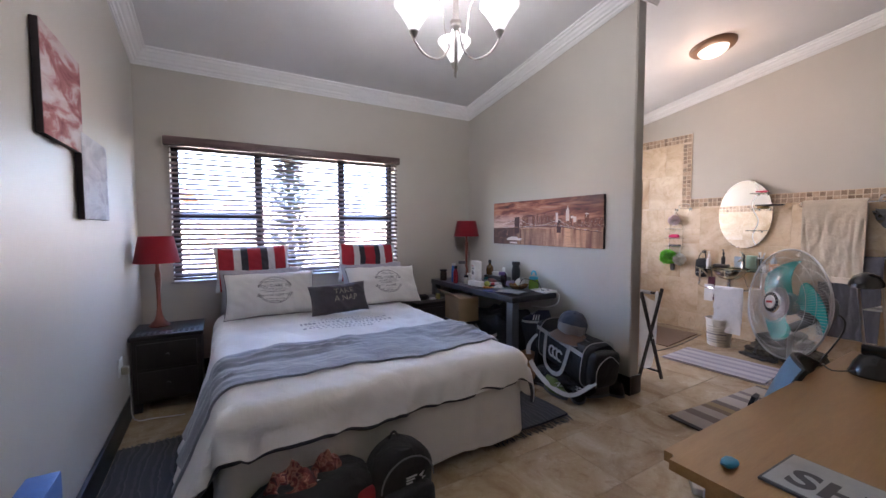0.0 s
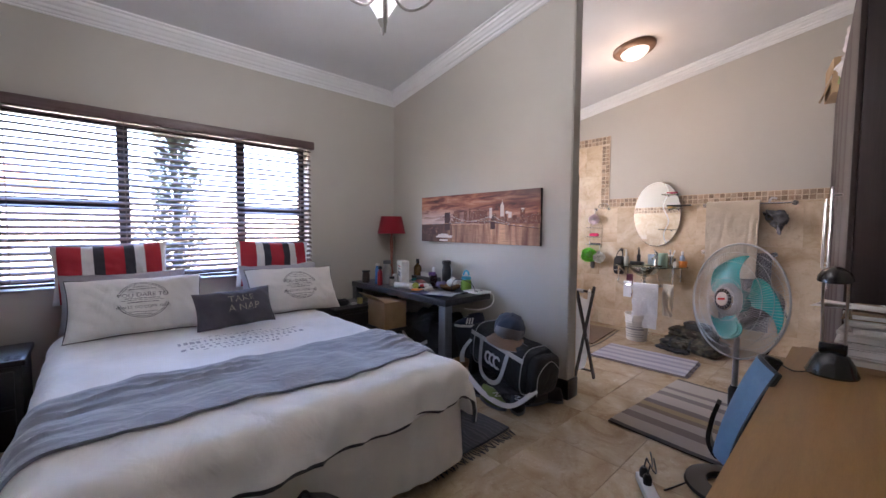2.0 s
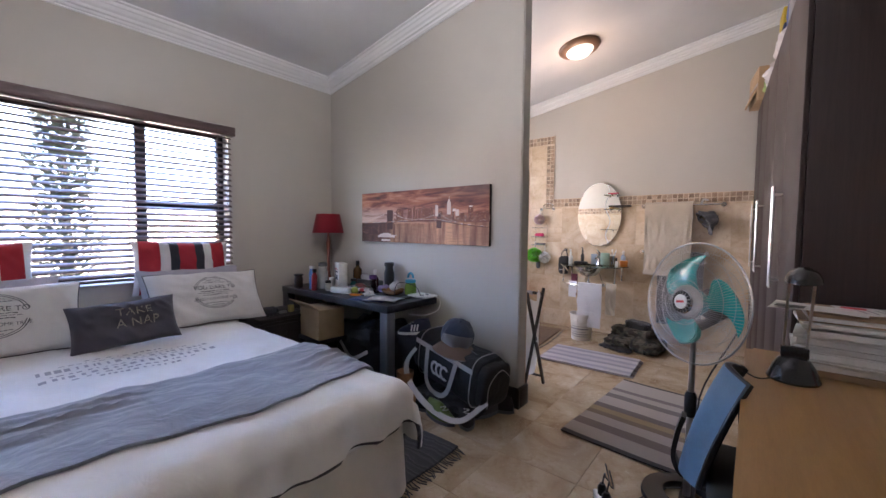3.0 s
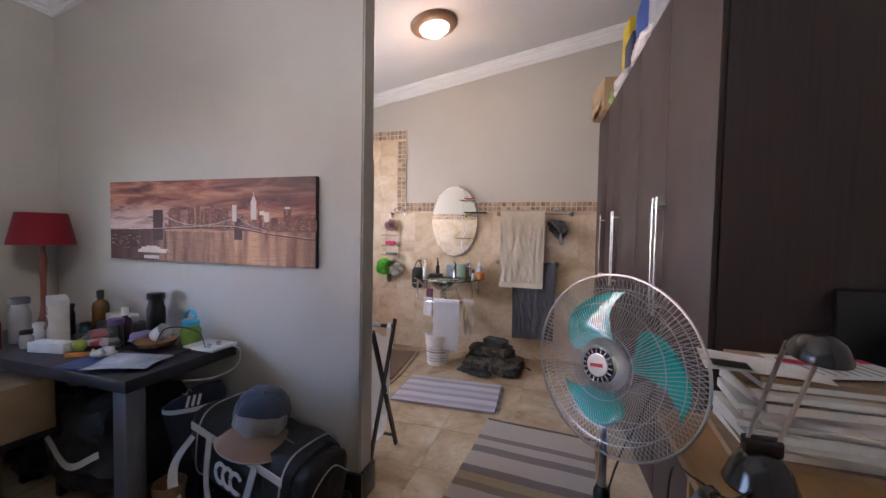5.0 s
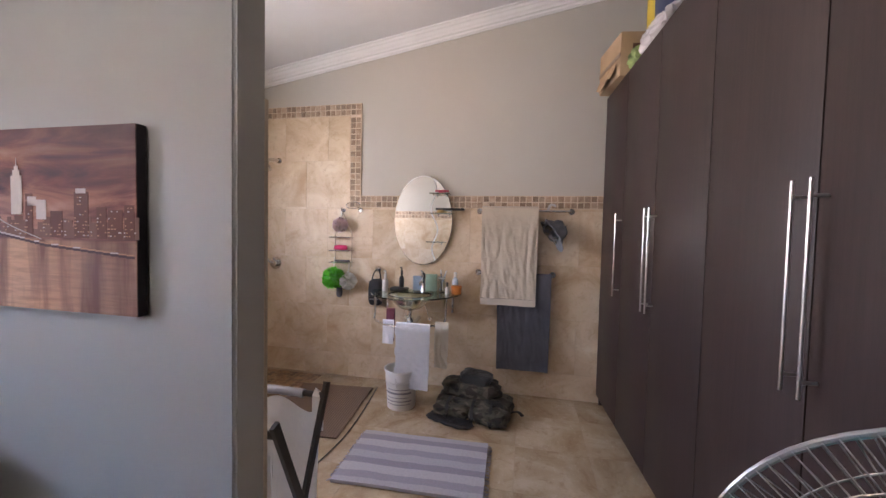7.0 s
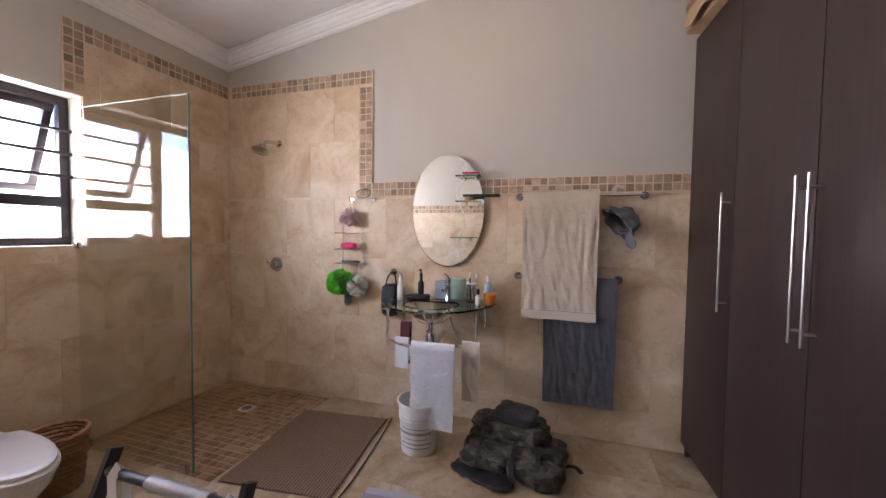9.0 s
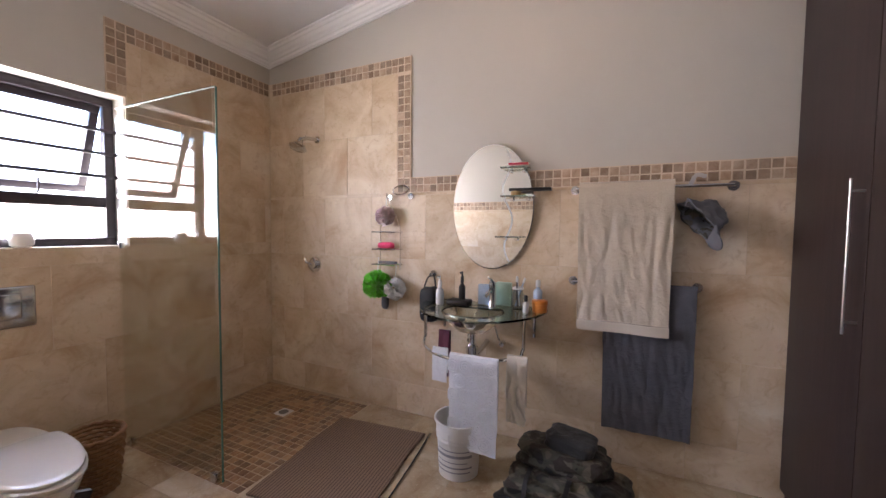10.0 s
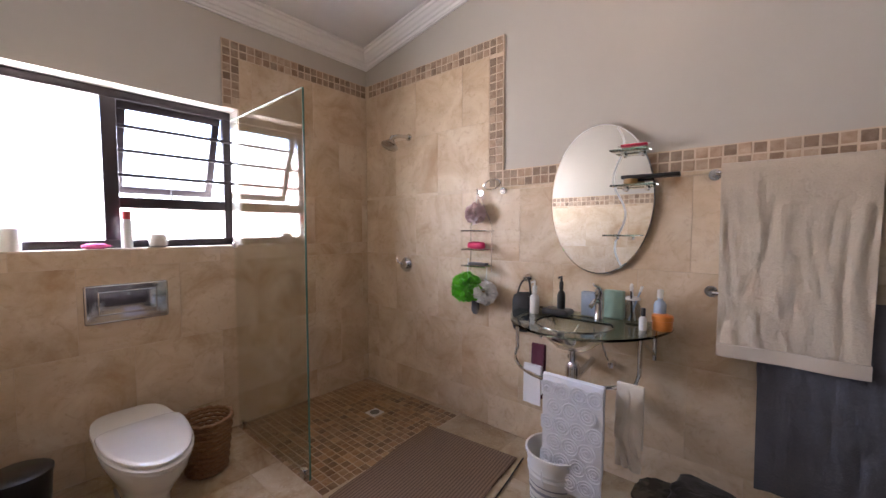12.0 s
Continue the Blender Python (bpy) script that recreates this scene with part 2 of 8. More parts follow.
def part(name, bm, material, parent=None, label="", smooth=True, m=None):
    me = bpy.data.meshes.new(name)
    bmesh.ops.recalc_face_normals(bm, faces=bm.faces)
    if smooth:
        for f in bm.faces:
            f.smooth = True
        for e in bm.edges:
            if len(e.link_faces) == 2 and e.calc_face_angle(0) > 0.7:
                e.smooth = False
    bm.to_mesh(me)
    bm.free()
    for one in (material if isinstance(material, (list, tuple)) else [material]):
        me.materials.append(one)
    ob = new(name, me)
    if parent:
        ob.parent = parent
    if m is not None:
        ob.matrix_basis = m
    if label:
        ob["label"] = label
    return ob


def solo(name, bm, material, label, category, group="", kind="", smooth=True, m=None):
    return tagged(part(name, bm, material, None, "", smooth, m), label, category, group, kind)


def share(name, me, parent, m):
    ob = new(name, me)
    ob.parent = parent
    ob.matrix_basis = m
    return ob


def box(x0, x1, y0, y1, z0, z1, bevel=0.0, bm=None, seg=2):
    out = bm or bmesh.new()
    b = bmesh.new() if (bevel and bm) else out
    vs = [b.verts.new(p) for p in ((x0, y0, z0), (x1, y0, z0), (x1, y1, z0), (x0, y1, z0), (x0, y0, z1), (x1, y0, z1), (x1, y1, z1), (x0, y1, z1))]
    for q in ((3, 2, 1, 0), (4, 5, 6, 7), (0, 1, 5, 4), (1, 2, 6, 5), (2, 3, 7, 6), (3, 0, 4, 7)):
        b.faces.new([vs[k] for k in q])
    if bevel:
        bmesh.ops.bevel(b, geom=list(b.edges), offset=bevel, segments=seg, profile=0.5, affect="EDGES")
        if b is not out:
            merge(out, b)
    return out


def merge(out, b):
    me = bpy.data.meshes.new("tmp")
    b.to_mesh(me)
    b.free()
    out.from_mesh(me)
    bpy.data.meshes.remove(me)
    return out


def moved(bm, m):
    bmesh.ops.transform(bm, matrix=m, verts=list(bm.verts))
    return bm


def lathe(profile, seg=24, bm=None, centre=(0, 0, 0), cap=True):
    """profile: (radius, z) from bottom to top."""
    b = bm or bmesh.new()
    rings = []
    for r, z in profile:
        rings.append([b.verts.new((centre[0] + max(r, 1e-4) * math.cos(2 * math.pi * k / seg), centre[1] + max(r, 1e-4) * math.sin(2 * math.pi * k / seg), centre[2] + z)) for k in range(seg)])
    for a, c in zip(rings, rings[1:]):
        for k in range(seg):
            b.faces.new((a[k], a[(k + 1) % seg], c[(k + 1) % seg], c[k]))
    if cap:
        b.faces.new(rings[0][::-1])
        b.faces.new(rings[-1])
    return b


def tube(points, radius, seg=8, bm=None, closed=False, flat=None):
    """A tube along points; flat=(width, thickness) makes a strap."""
    b = bm or bmesh.new()
    pts = [Vector(p) for p in points]
    n = len(pts)
    rings, up = [], None
    for k in range(n):
        if closed:
            d = pts[(k + 1) % n] - pts[k - 1]
        else:
            d = pts[min(k + 1, n - 1)] - pts[max(k - 1, 0)]
        d.normalize()
        if up is None:
            up = d.orthogonal() if not flat else (flat[2] if len(flat) > 2 else Vector((0, 0, 1)))
        side = d.cross(up)
        if side.length < 1e-5:
            side = d.orthogonal()
        side.normalize()
        up2 = side.cross(d).normalized()
        if not flat:
            up = up2
        ring = []
        for j in range(seg):
            a = 2 * math.pi * (j + 0.5) / seg
            if flat:
                p = pts[k] + side * (math.copysign(flat[0] / 2, math.cos(a))) + up2 * math.copysign(flat[1] / 2, math.sin(a))
            else:
                r = radius[k] if isinstance(radius, (list, tuple)) else radius
                p = pts[k] + (side * math.cos(a) + up2 * math.sin(a)) * r
            ring.append(b.verts.new(p))
        rings.append(ring)
    pairs = list(zip(rings, rings[1:])) + ([(rings[-1], rings[0])] if closed else [])
    for a, c in pairs:
        for j in range(seg):
            b.faces.new((a[j], a[(j + 1) % seg], c[(j + 1) % seg], c[j]))
    if not closed:
        b.faces.new(rings[0][::-1])
        b.faces.new(rings[-1])
    return b


def strap(points, width, thick, up=(0, 0, 1), bm=None):
    return tube(points, 0, 4, bm, flat=(width, thick, Vector(up)))


def arc(centre, radius, a0, a1, n, plane="xy", ry=None):
    out = []
    for k in range(n + 1):
        a = radians(a0 + (a1 - a0) * k / n)
        u, v = radius * math.cos(a), (ry or radius) * math.sin(a)
        d = {"xy": (u, v, 0), "xz": (u, 0, v), "yz": (0, u, v)}[plane]
        out.append((centre[0] + d[0], centre[1] + d[1], centre[2] + d[2]))
    return out


def smooth_line(points, n=8):
    """Catmull-Rom through the points."""
    p = [Vector(q) for q in points]
    p = [p[0] * 2 - p[1]] + p + [p[-1] * 2 - p[-2]]
    out = []
    for k in range(1, len(p) - 2):
        for j in range(n):
            t = j / n
            out.append(0.5 * (2 * p[k] + (p[k + 1] - p[k - 1]) * t + (2 * p[k - 1] - 5 * p[k] + 4 * p[k + 1] - p[k + 2]) * t * t + (3 * p[k] - p[k - 1] - 3 * p[k + 1] + p[k + 2]) * t ** 3))
    return out + [p[-2]]


def sheet(nx, ny, f, thick=0.0, bm=None):
    """A grid of quads at f(u, v), u and v from 0 to 1; with thickness a closed slab."""
    b = bm or bmesh.new()
    top = [[b.verts.new(f(i / nx, j / ny)) for j in range(ny + 1)] for i in range(nx + 1)]
    faces = []
    for i in range(nx):
        for j in range(ny):
            faces.append(b.faces.new((top[i][j], top[i + 1][j], top[i + 1][j + 1], top[i][j + 1])))
    if thick:
        low = []
        for i in range(nx + 1):
            row = []
            for j in range(ny + 1):
                du = top[min(i + 1, nx)][j].co - top[max(i - 1, 0)][j].co
                dv = top[i][min(j + 1, ny)].co - top[i][max(j - 1, 0)].co
                n = du.cross(dv)
                n = n.normalized() if n.length > 1e-9 else Vector((0, 0, 1))
                row.append(b.verts.new(top[i][j].co - n * thick))
            low.append(row)
        for i in range(nx):
            for j in range(ny):
                b.faces.new((low[i][j], low[i][j + 1], low[i + 1][j + 1], low[i + 1][j]))
        for i in range(nx):
            b.faces.new((top[i][0], low[i][0], low[i + 1][0], top[i + 1][0]))
            b.faces.new((top[i][ny], top[i + 1][ny], low[i + 1][ny], low[i][ny]))
        for j in range(ny):
            b.faces.new((top[0][j], top[0][j + 1], low[0][j + 1], low[0][j]))
            b.faces.new((top[nx][j], low[nx][j], low[nx][j + 1], top[nx][j + 1]))
    return b


def blob(sx, sy, sz, power=2.6, rough=0.0, seed=0, seg=20, rings=12, flat=-1.0):
    """A soft rounded lump standing on z = 0."""
    b = bmesh.new()
    rows = []
    for i in range(rings + 1):
        th = math.pi * i / rings
        row = []
        for j in range(seg):
            ph = 2 * math.pi * j / seg
            sgn = lambda c: math.copysign(abs(c) ** (2 / power), c)
            p = Vector((sgn(math.sin(th)) * sgn(math.cos(ph)) if i not in (0, rings) else 0, sgn(math.sin(th)) * sgn(math.sin(ph)) if i not in (0, rings) else 0, -sgn(math.cos(th))))
            k = 1 + rough * noise.noise(Vector((p.x * 1.7 + seed * 7.3, p.y * 1.7, p.z * 1.7))) + rough * 0.5 * noise.noise(Vector((p.x * 4.1, p.y * 4.1 + seed, p.z * 4.1)))
            p = p * k
            row.append(b.verts.new((p.x * sx / 2, p.y * sy / 2, (max(p.z, flat) + 1) * sz / 2)))
        rows.append(row)
    for a, c in zip(rows, rows[1:]):
        for j in range(seg):
            b.faces.new((a[j], a[(j + 1) % seg], c[(j + 1) % seg], c[j]))
    bmesh.ops.remove_doubles(b, verts=list(b.verts), dist=1e-5)
    return b


def crumple(b, amp, freq, seed=0.0):
    """Pushes a mesh in and out in sharp folds."""
    b.normal_update()
    for v in b.verts:
        p = v.co * freq
        fold = 1 - 2.2 * abs(noise.noise(Vector((p.x + seed, p.y, p.z * 1.3)))) - 1.1 * abs(noise.noise(Vector((p.x * 2.3, p.y * 2.3 + seed, p.z * 2.3))))
        v.co += v.normal * amp * fold
        v.co.z = max(v.co.z, 0.001)
    return b


def lettering(text, size, spacing=1.0, bold=0.0):
    """Flat letters as a bmesh in the xy plane, centred."""
    cu = bpy.data.curves.new("letters", "FONT")
    cu.body, cu.size, cu.align_x, cu.align_y, cu.space_character = text, size, "CENTER", "CENTER", spacing
    cu.offset = bold
    ob = bpy.data.objects.new("letters", cu)
    me = ob.to_mesh()
    b = bmesh.new()
    b.from_mesh(me)
    ob.to_mesh_clear()
    bpy.data.objects.remove(ob)
    bpy.data.curves.remove(cu)
    return b


# ---- structure ----
EAST, NORTH, SOUTH = 6.012, 4.412, -0.12
PX0, PX1, PY = 3.414, 3.524, 2.125
SLOPE, CORN, CZ = 0.166, 0.11, 2.727


def roof(y):
    return CZ + CORN + SLOPE * (NORTH - y)


def wall_with_holes(x0, x1, y0, y1, z1, holes):
    """A wall along x with rectangular openings (x0, x1, z0, z1), as joined blocks."""
    b = bmesh.new()
    at = x0
    for hx0, hx1, hz0, hz1 in sorted(holes):
        box(at, hx0, y0, y1, -0.1, z1, bm=b)
        box(hx0, hx1, y0, y1, -0.1, hz0, bm=b)
        box(hx0, hx1, y0, y1, hz1, z1, bm=b)
        at = hx1
    box(at, x1, y0, y1, -0.1, z1, bm=b)
    return b


WIN = (0.24, 2.37, 0.88, 2.12)
BWIN = (3.72, 4.925, 1.235, 2.145)
wall_north = solo("wall_north", wall_with_holes(-0.25, 6.25, NORTH, NORTH + 0.24, 3.2, [WIN, BWIN]), WALL, "greige painted wall with two windows", "wall", kind="structure", smooth=False)


def sloped_wall(x0, x1, y0, y1):
    b = bmesh.new()
    vs = [b.verts.new(p) for p in ((x0, y0, -0.1), (x1, y0, -0.1), (x1, y1, -0.1), (x0, y1, -0.1), (x0, y0, roof(y0) + 0.1), (x1, y0, roof(y0) + 0.1), (x1, y1, roof(y1) + 0.1), (x0, y1, roof(y1) + 0.1))]
    for q in ((3, 2, 1, 0), (4, 5, 6, 7), (0, 1, 5, 4), (1, 2, 6, 5), (2, 3, 7, 6), (3, 0, 4, 7)):
        b.faces.new([vs[k] for k in q])
    return b


wall_east = solo("wall_east", sloped_wall(EAST, EAST + 0.24, SOUTH - 0.25, NORTH), WALL, "greige painted wall above a tiled dado", "wall", kind="structure", smooth=False)
wall_west = solo("wall_west", sloped_wall(-0.24, 0, SOUTH - 0.25, NORTH), WALL, "pale greige painted bedroom side wall", "wall", kind="structure", smooth=False)
wall_south = solo("wall_south", sloped_wall(0, EAST, SOUTH - 0.25, SOUTH), WALL, "plain greige painted back wall", "wall", kind="structure", smooth=False)
b = sloped_wall(PX0, PX1, PY, NORTH)
bmesh.ops.bevel(b, geom=[e for e in b.edges if abs(e.verts[0].co.y - PY) < 1e-5 and abs(e.verts[1].co.y - PY) < 1e-5 and abs(e.verts[0].co.x - e.verts[1].co.x) < 1e-5], offset=0.008, segments=3, affect="EDGES")
partition = solo("wall_partition", b, WALL, "greige painted partition between bedroom and bathroom", "wall", kind="structure")


def ceiling():
    b = bmesh.new()
    y0, y1 = SOUTH - 0.25, NORTH + 0.24
    vs = [b.verts.new(p) for p in ((-0.24, y0, roof(y0)), (6.24, y0, roof(y0)), (6.24, y1, roof(y1)), (-0.24, y1, roof(y1)), (-0.24, y0, roof(y0) + 0.12), (6.24, y0, roof(y0) + 0.12), (6.24, y1, roof(y1) + 0.12), (-0.24, y1, roof(y1) + 0.12))]
    for q in ((3, 2, 1, 0), (4, 5, 6, 7), (0, 1, 5, 4), (1, 2, 6, 5), (2, 3, 7, 6), (3, 0, 4, 7)):
        b.faces.new([vs[k] for k in q])
    return b


solo("ceiling", ceiling(), CEILING, "white painted sloping ceiling", "ceiling", kind="structure", smooth=False)

# stepped plaster profile: (out from the wall, down from the ceiling)
PROFILE = [(0, 0), (0.115, 0), (0.115, 0.012), (0.098, 0.016), (0.092, 0.034), (0.082, 0.038), (0.066, 0.056), (0.05, 0.066), (0.044, 0.082), (0.03, 0.086), (0.022, 0.1), (0.012, 0.102), (0.012, 0.112), (0, 0.112)]


def cornice_run(a, c, out, bm):
    """Profile between two ceiling points a and c, out: unit vector from the wall into the room."""
    ends = []
    for p in (a, c):
        ends.append([bm.verts.new((p[0] + out[0] * o, p[1] + out[1] * o, roof(p[1] + out[1] * o) - d)) for o, d in PROFILE])
    n = len(PROFILE)
    for k in range(n):
        bm.faces.new((ends[0][k], ends[0][(k + 1) % n], ends[1][(k + 1) % n], ends[1][k]))
    bm.faces.new(ends[0])
    bm.faces.new(ends[1][::-1])


for cname, x0, x1, extra in (("cornice_bedroom", 0.0, PX0, 0), ("cornice_bathroom", PX1, EAST, 1)):
    b = bmesh.new()
    cornice_run((x0, NORTH), (x1, NORTH), (0, -1), b)
    cornice_run((x0, NORTH), (x0, PY if extra else SOUTH), (1, 0), b)
    cornice_run((x1, NORTH), (x1, SOUTH if extra else PY), (-1, 0), b)
    if extra:
        cornice_run((PX0 - 0.115, PY), (PX1 + 0.115, PY), (0, -1), b)
    solo(cname, b, CORNICE, "white stepped plaster cornice", "cornice", kind="structure", smooth=False)
b = bmesh.new()
cornice_run((0, SOUTH), (EAST, SOUTH), (0, 1), b)
solo("cornice_back", b, CORNICE, "white stepped plaster cornice", "cornice", kind="structure", smooth=False)

for bname, args in (("baseboard_partition", (PX0 - 0.02, PX0, PY - 0.02, NORTH)), ("baseboard_partition_end", (PX0, PX1 + 0.02, PY - 0.02, PY)),
                    ("baseboard_west", (0, 0.02, SOUTH, NORTH)), ("baseboard_north", (0.02, PX0 - 0.02, NORTH - 0.02, NORTH))):
    solo(bname, box(*args, 0, 0.15, 0.004), SKIRT, "dark polished skirting", "skirting", kind="structure")

floor = solo("floor", box(-0.24, 6.24, SOUTH - 0.25, NORTH + 0.24, -0.12, -0.0025), GROUT, "travertine tiled floor with pale joints", "floor", kind="structure", smooth=False)


# ---- windows ----
def window(name, hole, y, bars, label):
    """bars: list of frame pieces (x0, x1, z0, z1)."""
    w = thing(name, pose(0, 0, 0), label, "window", kind="structure")
    for x0, x1, z0, z1 in bars:
        part("window_frame", box(x0, x1, y, y + 0.05, z0, z1, 0.004), FRAMEBLACK, w)
    return w


def frame_bars(h, t):
    return [(h[0], h[1], h[2], h[2] + t), (h[0], h[1], h[3] - t, h[3]), (h[0], h[0] + t, h[2] + t, h[3] - t), (h[1] - t, h[1], h[2] + t, h[3] - t)]


WY = NORTH + 0.11
M1, M2 = 0.95, 1.78
bars = frame_bars(WIN, 0.055) + [(M1 - 0.035, M1 + 0.035, 0.935, 2.065), (M2 - 0.035, M2 + 0.035, 0.935, 2.065), (WIN[0] + 0.055, M1 - 0.035, 1.44, 1.51), (M2 + 0.035, WIN[1] - 0.055, 1.44, 1.51)]
window_1 = window("window_1", WIN, WY, bars, "dark-framed bedroom window behind a blind")
for x0, x1, z0, z1 in ((0.295, 0.915, 0.935, 1.44), (0.295, 0.915, 1.51, 2.065), (0.985, 1.745, 0.935, 2.065), (1.815, 2.315, 0.935, 1.44), (1.815, 2.315, 1.51, 2.065)):
    p = part("pane", box(x0, x1, WY + 0.022, WY + 0.028, z0, z1), PANE, window_1, smooth=False)
    p.visible_shadow = False
for x in (0.62, 2.06):
    part("stay_handle", box(x - 0.05, x + 0.05, WY - 0.02, WY - 0.004, 1.52, 1.535, 0.003), FRAMEBLACK, window_1)
solo("window_sill_bedroom", box(WIN[0] - 0.02, WIN[1] + 0.02, NORTH - 0.03, WY, 0.868, 0.8805, 0.004), WALL, "painted plaster window sill", "sill", kind="structure")

BY = NORTH + 0.12
BM = 4.28
bars = frame_bars(BWIN, 0.05) + [(BM - 0.035, BM + 0.035, 1.285, 2.095), (BM + 0.035, BWIN[1] - 0.05, 1.47, 1.535)]
window_2 = window("window_2", BWIN, BY, bars, "dark-framed bathroom window with an open top vent")
for x0, x1, z0, z1 in ((3.77, 4.245, 1.285, 2.095), (4.315, 4.875, 1.285, 1.47)):
    p = part("pane", box(x0, x1, BY + 0.022, BY + 0.028, z0, z1), PANE, window_2, smooth=False)
    p.visible_shadow = False
# open vent, hung at the top
vent = bmesh.new()
for x0, x1, z0, z1 in ((0, 0.55, -0.045, 0), (0, 0.55, -0.56, -0.515), (0, 0.045, -0.515, -0.045), (0.505, 0.55, -0.515, -0.045)):
    box(x0, x1, 0, 0.035, z0, z1, 0.003, vent)
vm = pose(4.32, BY + 0.02, 2.09, 22)
part("vent_frame", vent, FRAMEBLACK, window_2, m=vm)
p = part("pane", box(0.045, 0.505, 0.014, 0.02, -0.515, -0.045), PANE, window_2, smooth=False, m=vm)
p.visible_shadow = False
for z in (1.66, 1.80, 1.94):
    part("burglar_bar", tube([(4.31, BY - 0.02, z), (BWIN[1], BY - 0.02, z)], 0.011), FRAMEBLACK, window_2)
part("stay_handle", tube(smooth_line([(4.56, BY - 0.01, 1.54), (4.57, BY + 0.0, 1.55), (4.575, BY + 0.01, 1.62)], 4), 0.006), FRAMEBLACK, window_2)


# ---- venetian blind ----
def blind():
    t = thing("venetian_blind", pose(0, 0, 0), "dark brown wooden venetian blind with open slats", "blind")
    part("valance", box(0.20, 2.40, NORTH - 0.085, NORTH - 0.004, 2.075, 2.15, 0.006), BLINDWOOD, t)
    part("bottom_rail", box(0.24, 2.37, NORTH - 0.07, NORTH - 0.015, 0.90, 0.918, 0.004), BLINDWOOD, t)
    slat = bmesh.new()
    sheet(1, 4, lambda u, v: (-1.065 + 2.13 * u, (v - 0.5) * 0.05, 0.0035 * (1 - (2 * v - 1) ** 2)), 0.0042, slat)
    first = part("slat", slat, BLINDWOOD, t, m=pose(1.305, NORTH - 0.042, 0.945, 26))
    n = 26
    for k in range(1, n):
        share("slat", first.data, t, pose(1.305, NORTH - 0.042, 0.945 + k * (2.06 - 0.945) / (n - 1), 26 + random.uniform(-2.5, 2.5), random.uniform(-0.12, 0.12)))
    for x in (0.36, 0.95, 1.66, 2.26):
        part("ladder_tape", tube([(x, NORTH - 0.07, 0.91), (x, NORTH - 0.07, 2.08)], 0.0025, 6), BLINDWOOD, t)
    part("cord", tube([(2.33, NORTH - 0.075, 1.35), (2.33, NORTH - 0.075, 2.08)], 0.002, 6), BLINDWOOD, t)


blind()

# ---- garden outside ----
GROUND = paint("dry_lawn", (0.16, 0.15, 0.09), 0.95, var=0.4, coarse=3, fine=40, bump=0.4)
PLASTER = paint("garden_wall_plaster", (0.62, 0.52, 0.43), 0.9, var=0.08, coarse=1.5, fine=40, bump=0.2)
ROOFTILE = paint("terracotta_roof", (0.34, 0.14, 0.09), 0.8, var=0.25, coarse=6, fine=30, bump=0.3)
FOLIAGE = paint("conifer_leaf", (0.045, 0.05, 0.035), 0.7, var=0.35, coarse=9, fine=50, bump=0.1)
BARK = paint("bark", (0.10, 0.07, 0.05), 0.9, var=0.3, fine=30, bump=0.5)
b = bmesh.new()
b.faces.new([b.verts.new((x, y, -0.35)) for x, y in ((-900, -900), (900, -900), (900, 900), (-900, 900))])
solo("ground", b, GROUND, "dry lawn around the house", "ground", kind="structure", smooth=False)
solo("garden_wall", box(-9, 14, 8.2, 8.42, -0.35, 1.75, 0.02), PLASTER, "pale plastered garden boundary wall", "wall", kind="structure")


def neighbour():
    h = thing("neighbour_house", pose(-5.5, 15, -0.35), "plastered neighbouring house with terracotta roof", "house")
    part("wall", box(-5, 5, 0, 7, 0, 2.8), PLASTER, h, smooth=False)
    b = bmesh.new()
    pts = [(-5.5, -0.5, 2.75), (5.5, -0.5, 2.75), (5.5, 7.5, 2.75), (-5.5, 7.5, 2.75), (-3, 3.5, 4.6), (3, 3.5, 4.6)]
    v = [b.verts.new(p) for p in pts]
    for q in ((0, 1, 5, 4), (1, 2, 5), (2, 3, 4, 5), (3, 0, 4), (3, 2, 1, 0)):
        b.faces.new([v[k] for k in q])
    part("roof", b, ROOFTILE, h, smooth=False)


neighbour()


def conifer():
    t = thing("conifer_tree", pose(1.62, 7.1, -0.35), "slim dark conifer in the garden", "tree")
    part("trunk", tube([(0, 0, 0), (0.02, 0, 1.2), (0, 0.02, 3.4)], [0.07, 0.05, 0.015], 8), BARK, t)
    b = bmesh.new()
    rnd = random.Random(4)
    for _ in range(6500):
        z = rnd.uniform(0.5, 3.6)
        rad = 0.80 * (1 - (z - 0.5) / 3.3) ** 0.8 * (0.75 + 0.25 * math.sin(z * 9)) * math.sqrt(rnd.random())
        a = rnd.uniform(0, 6.283)
        c = Vector((rad * math.cos(a), rad * math.sin(a), z))
        d = Vector((math.cos(a), math.sin(a), rnd.uniform(-0.2, 0.7))).normalized() * rnd.uniform(0.06, 0.14)
        s = d.cross(Vector((0, 0, 1))).normalized() * 0.02
        b.faces.new([b.verts.new(p) for p in (c - s, c + d * 0.5 - s * 1.5, c + d, c + d * 0.5 + s * 1.5)])
    part("crown", b, FOLIAGE, t, smooth=False)


conifer()


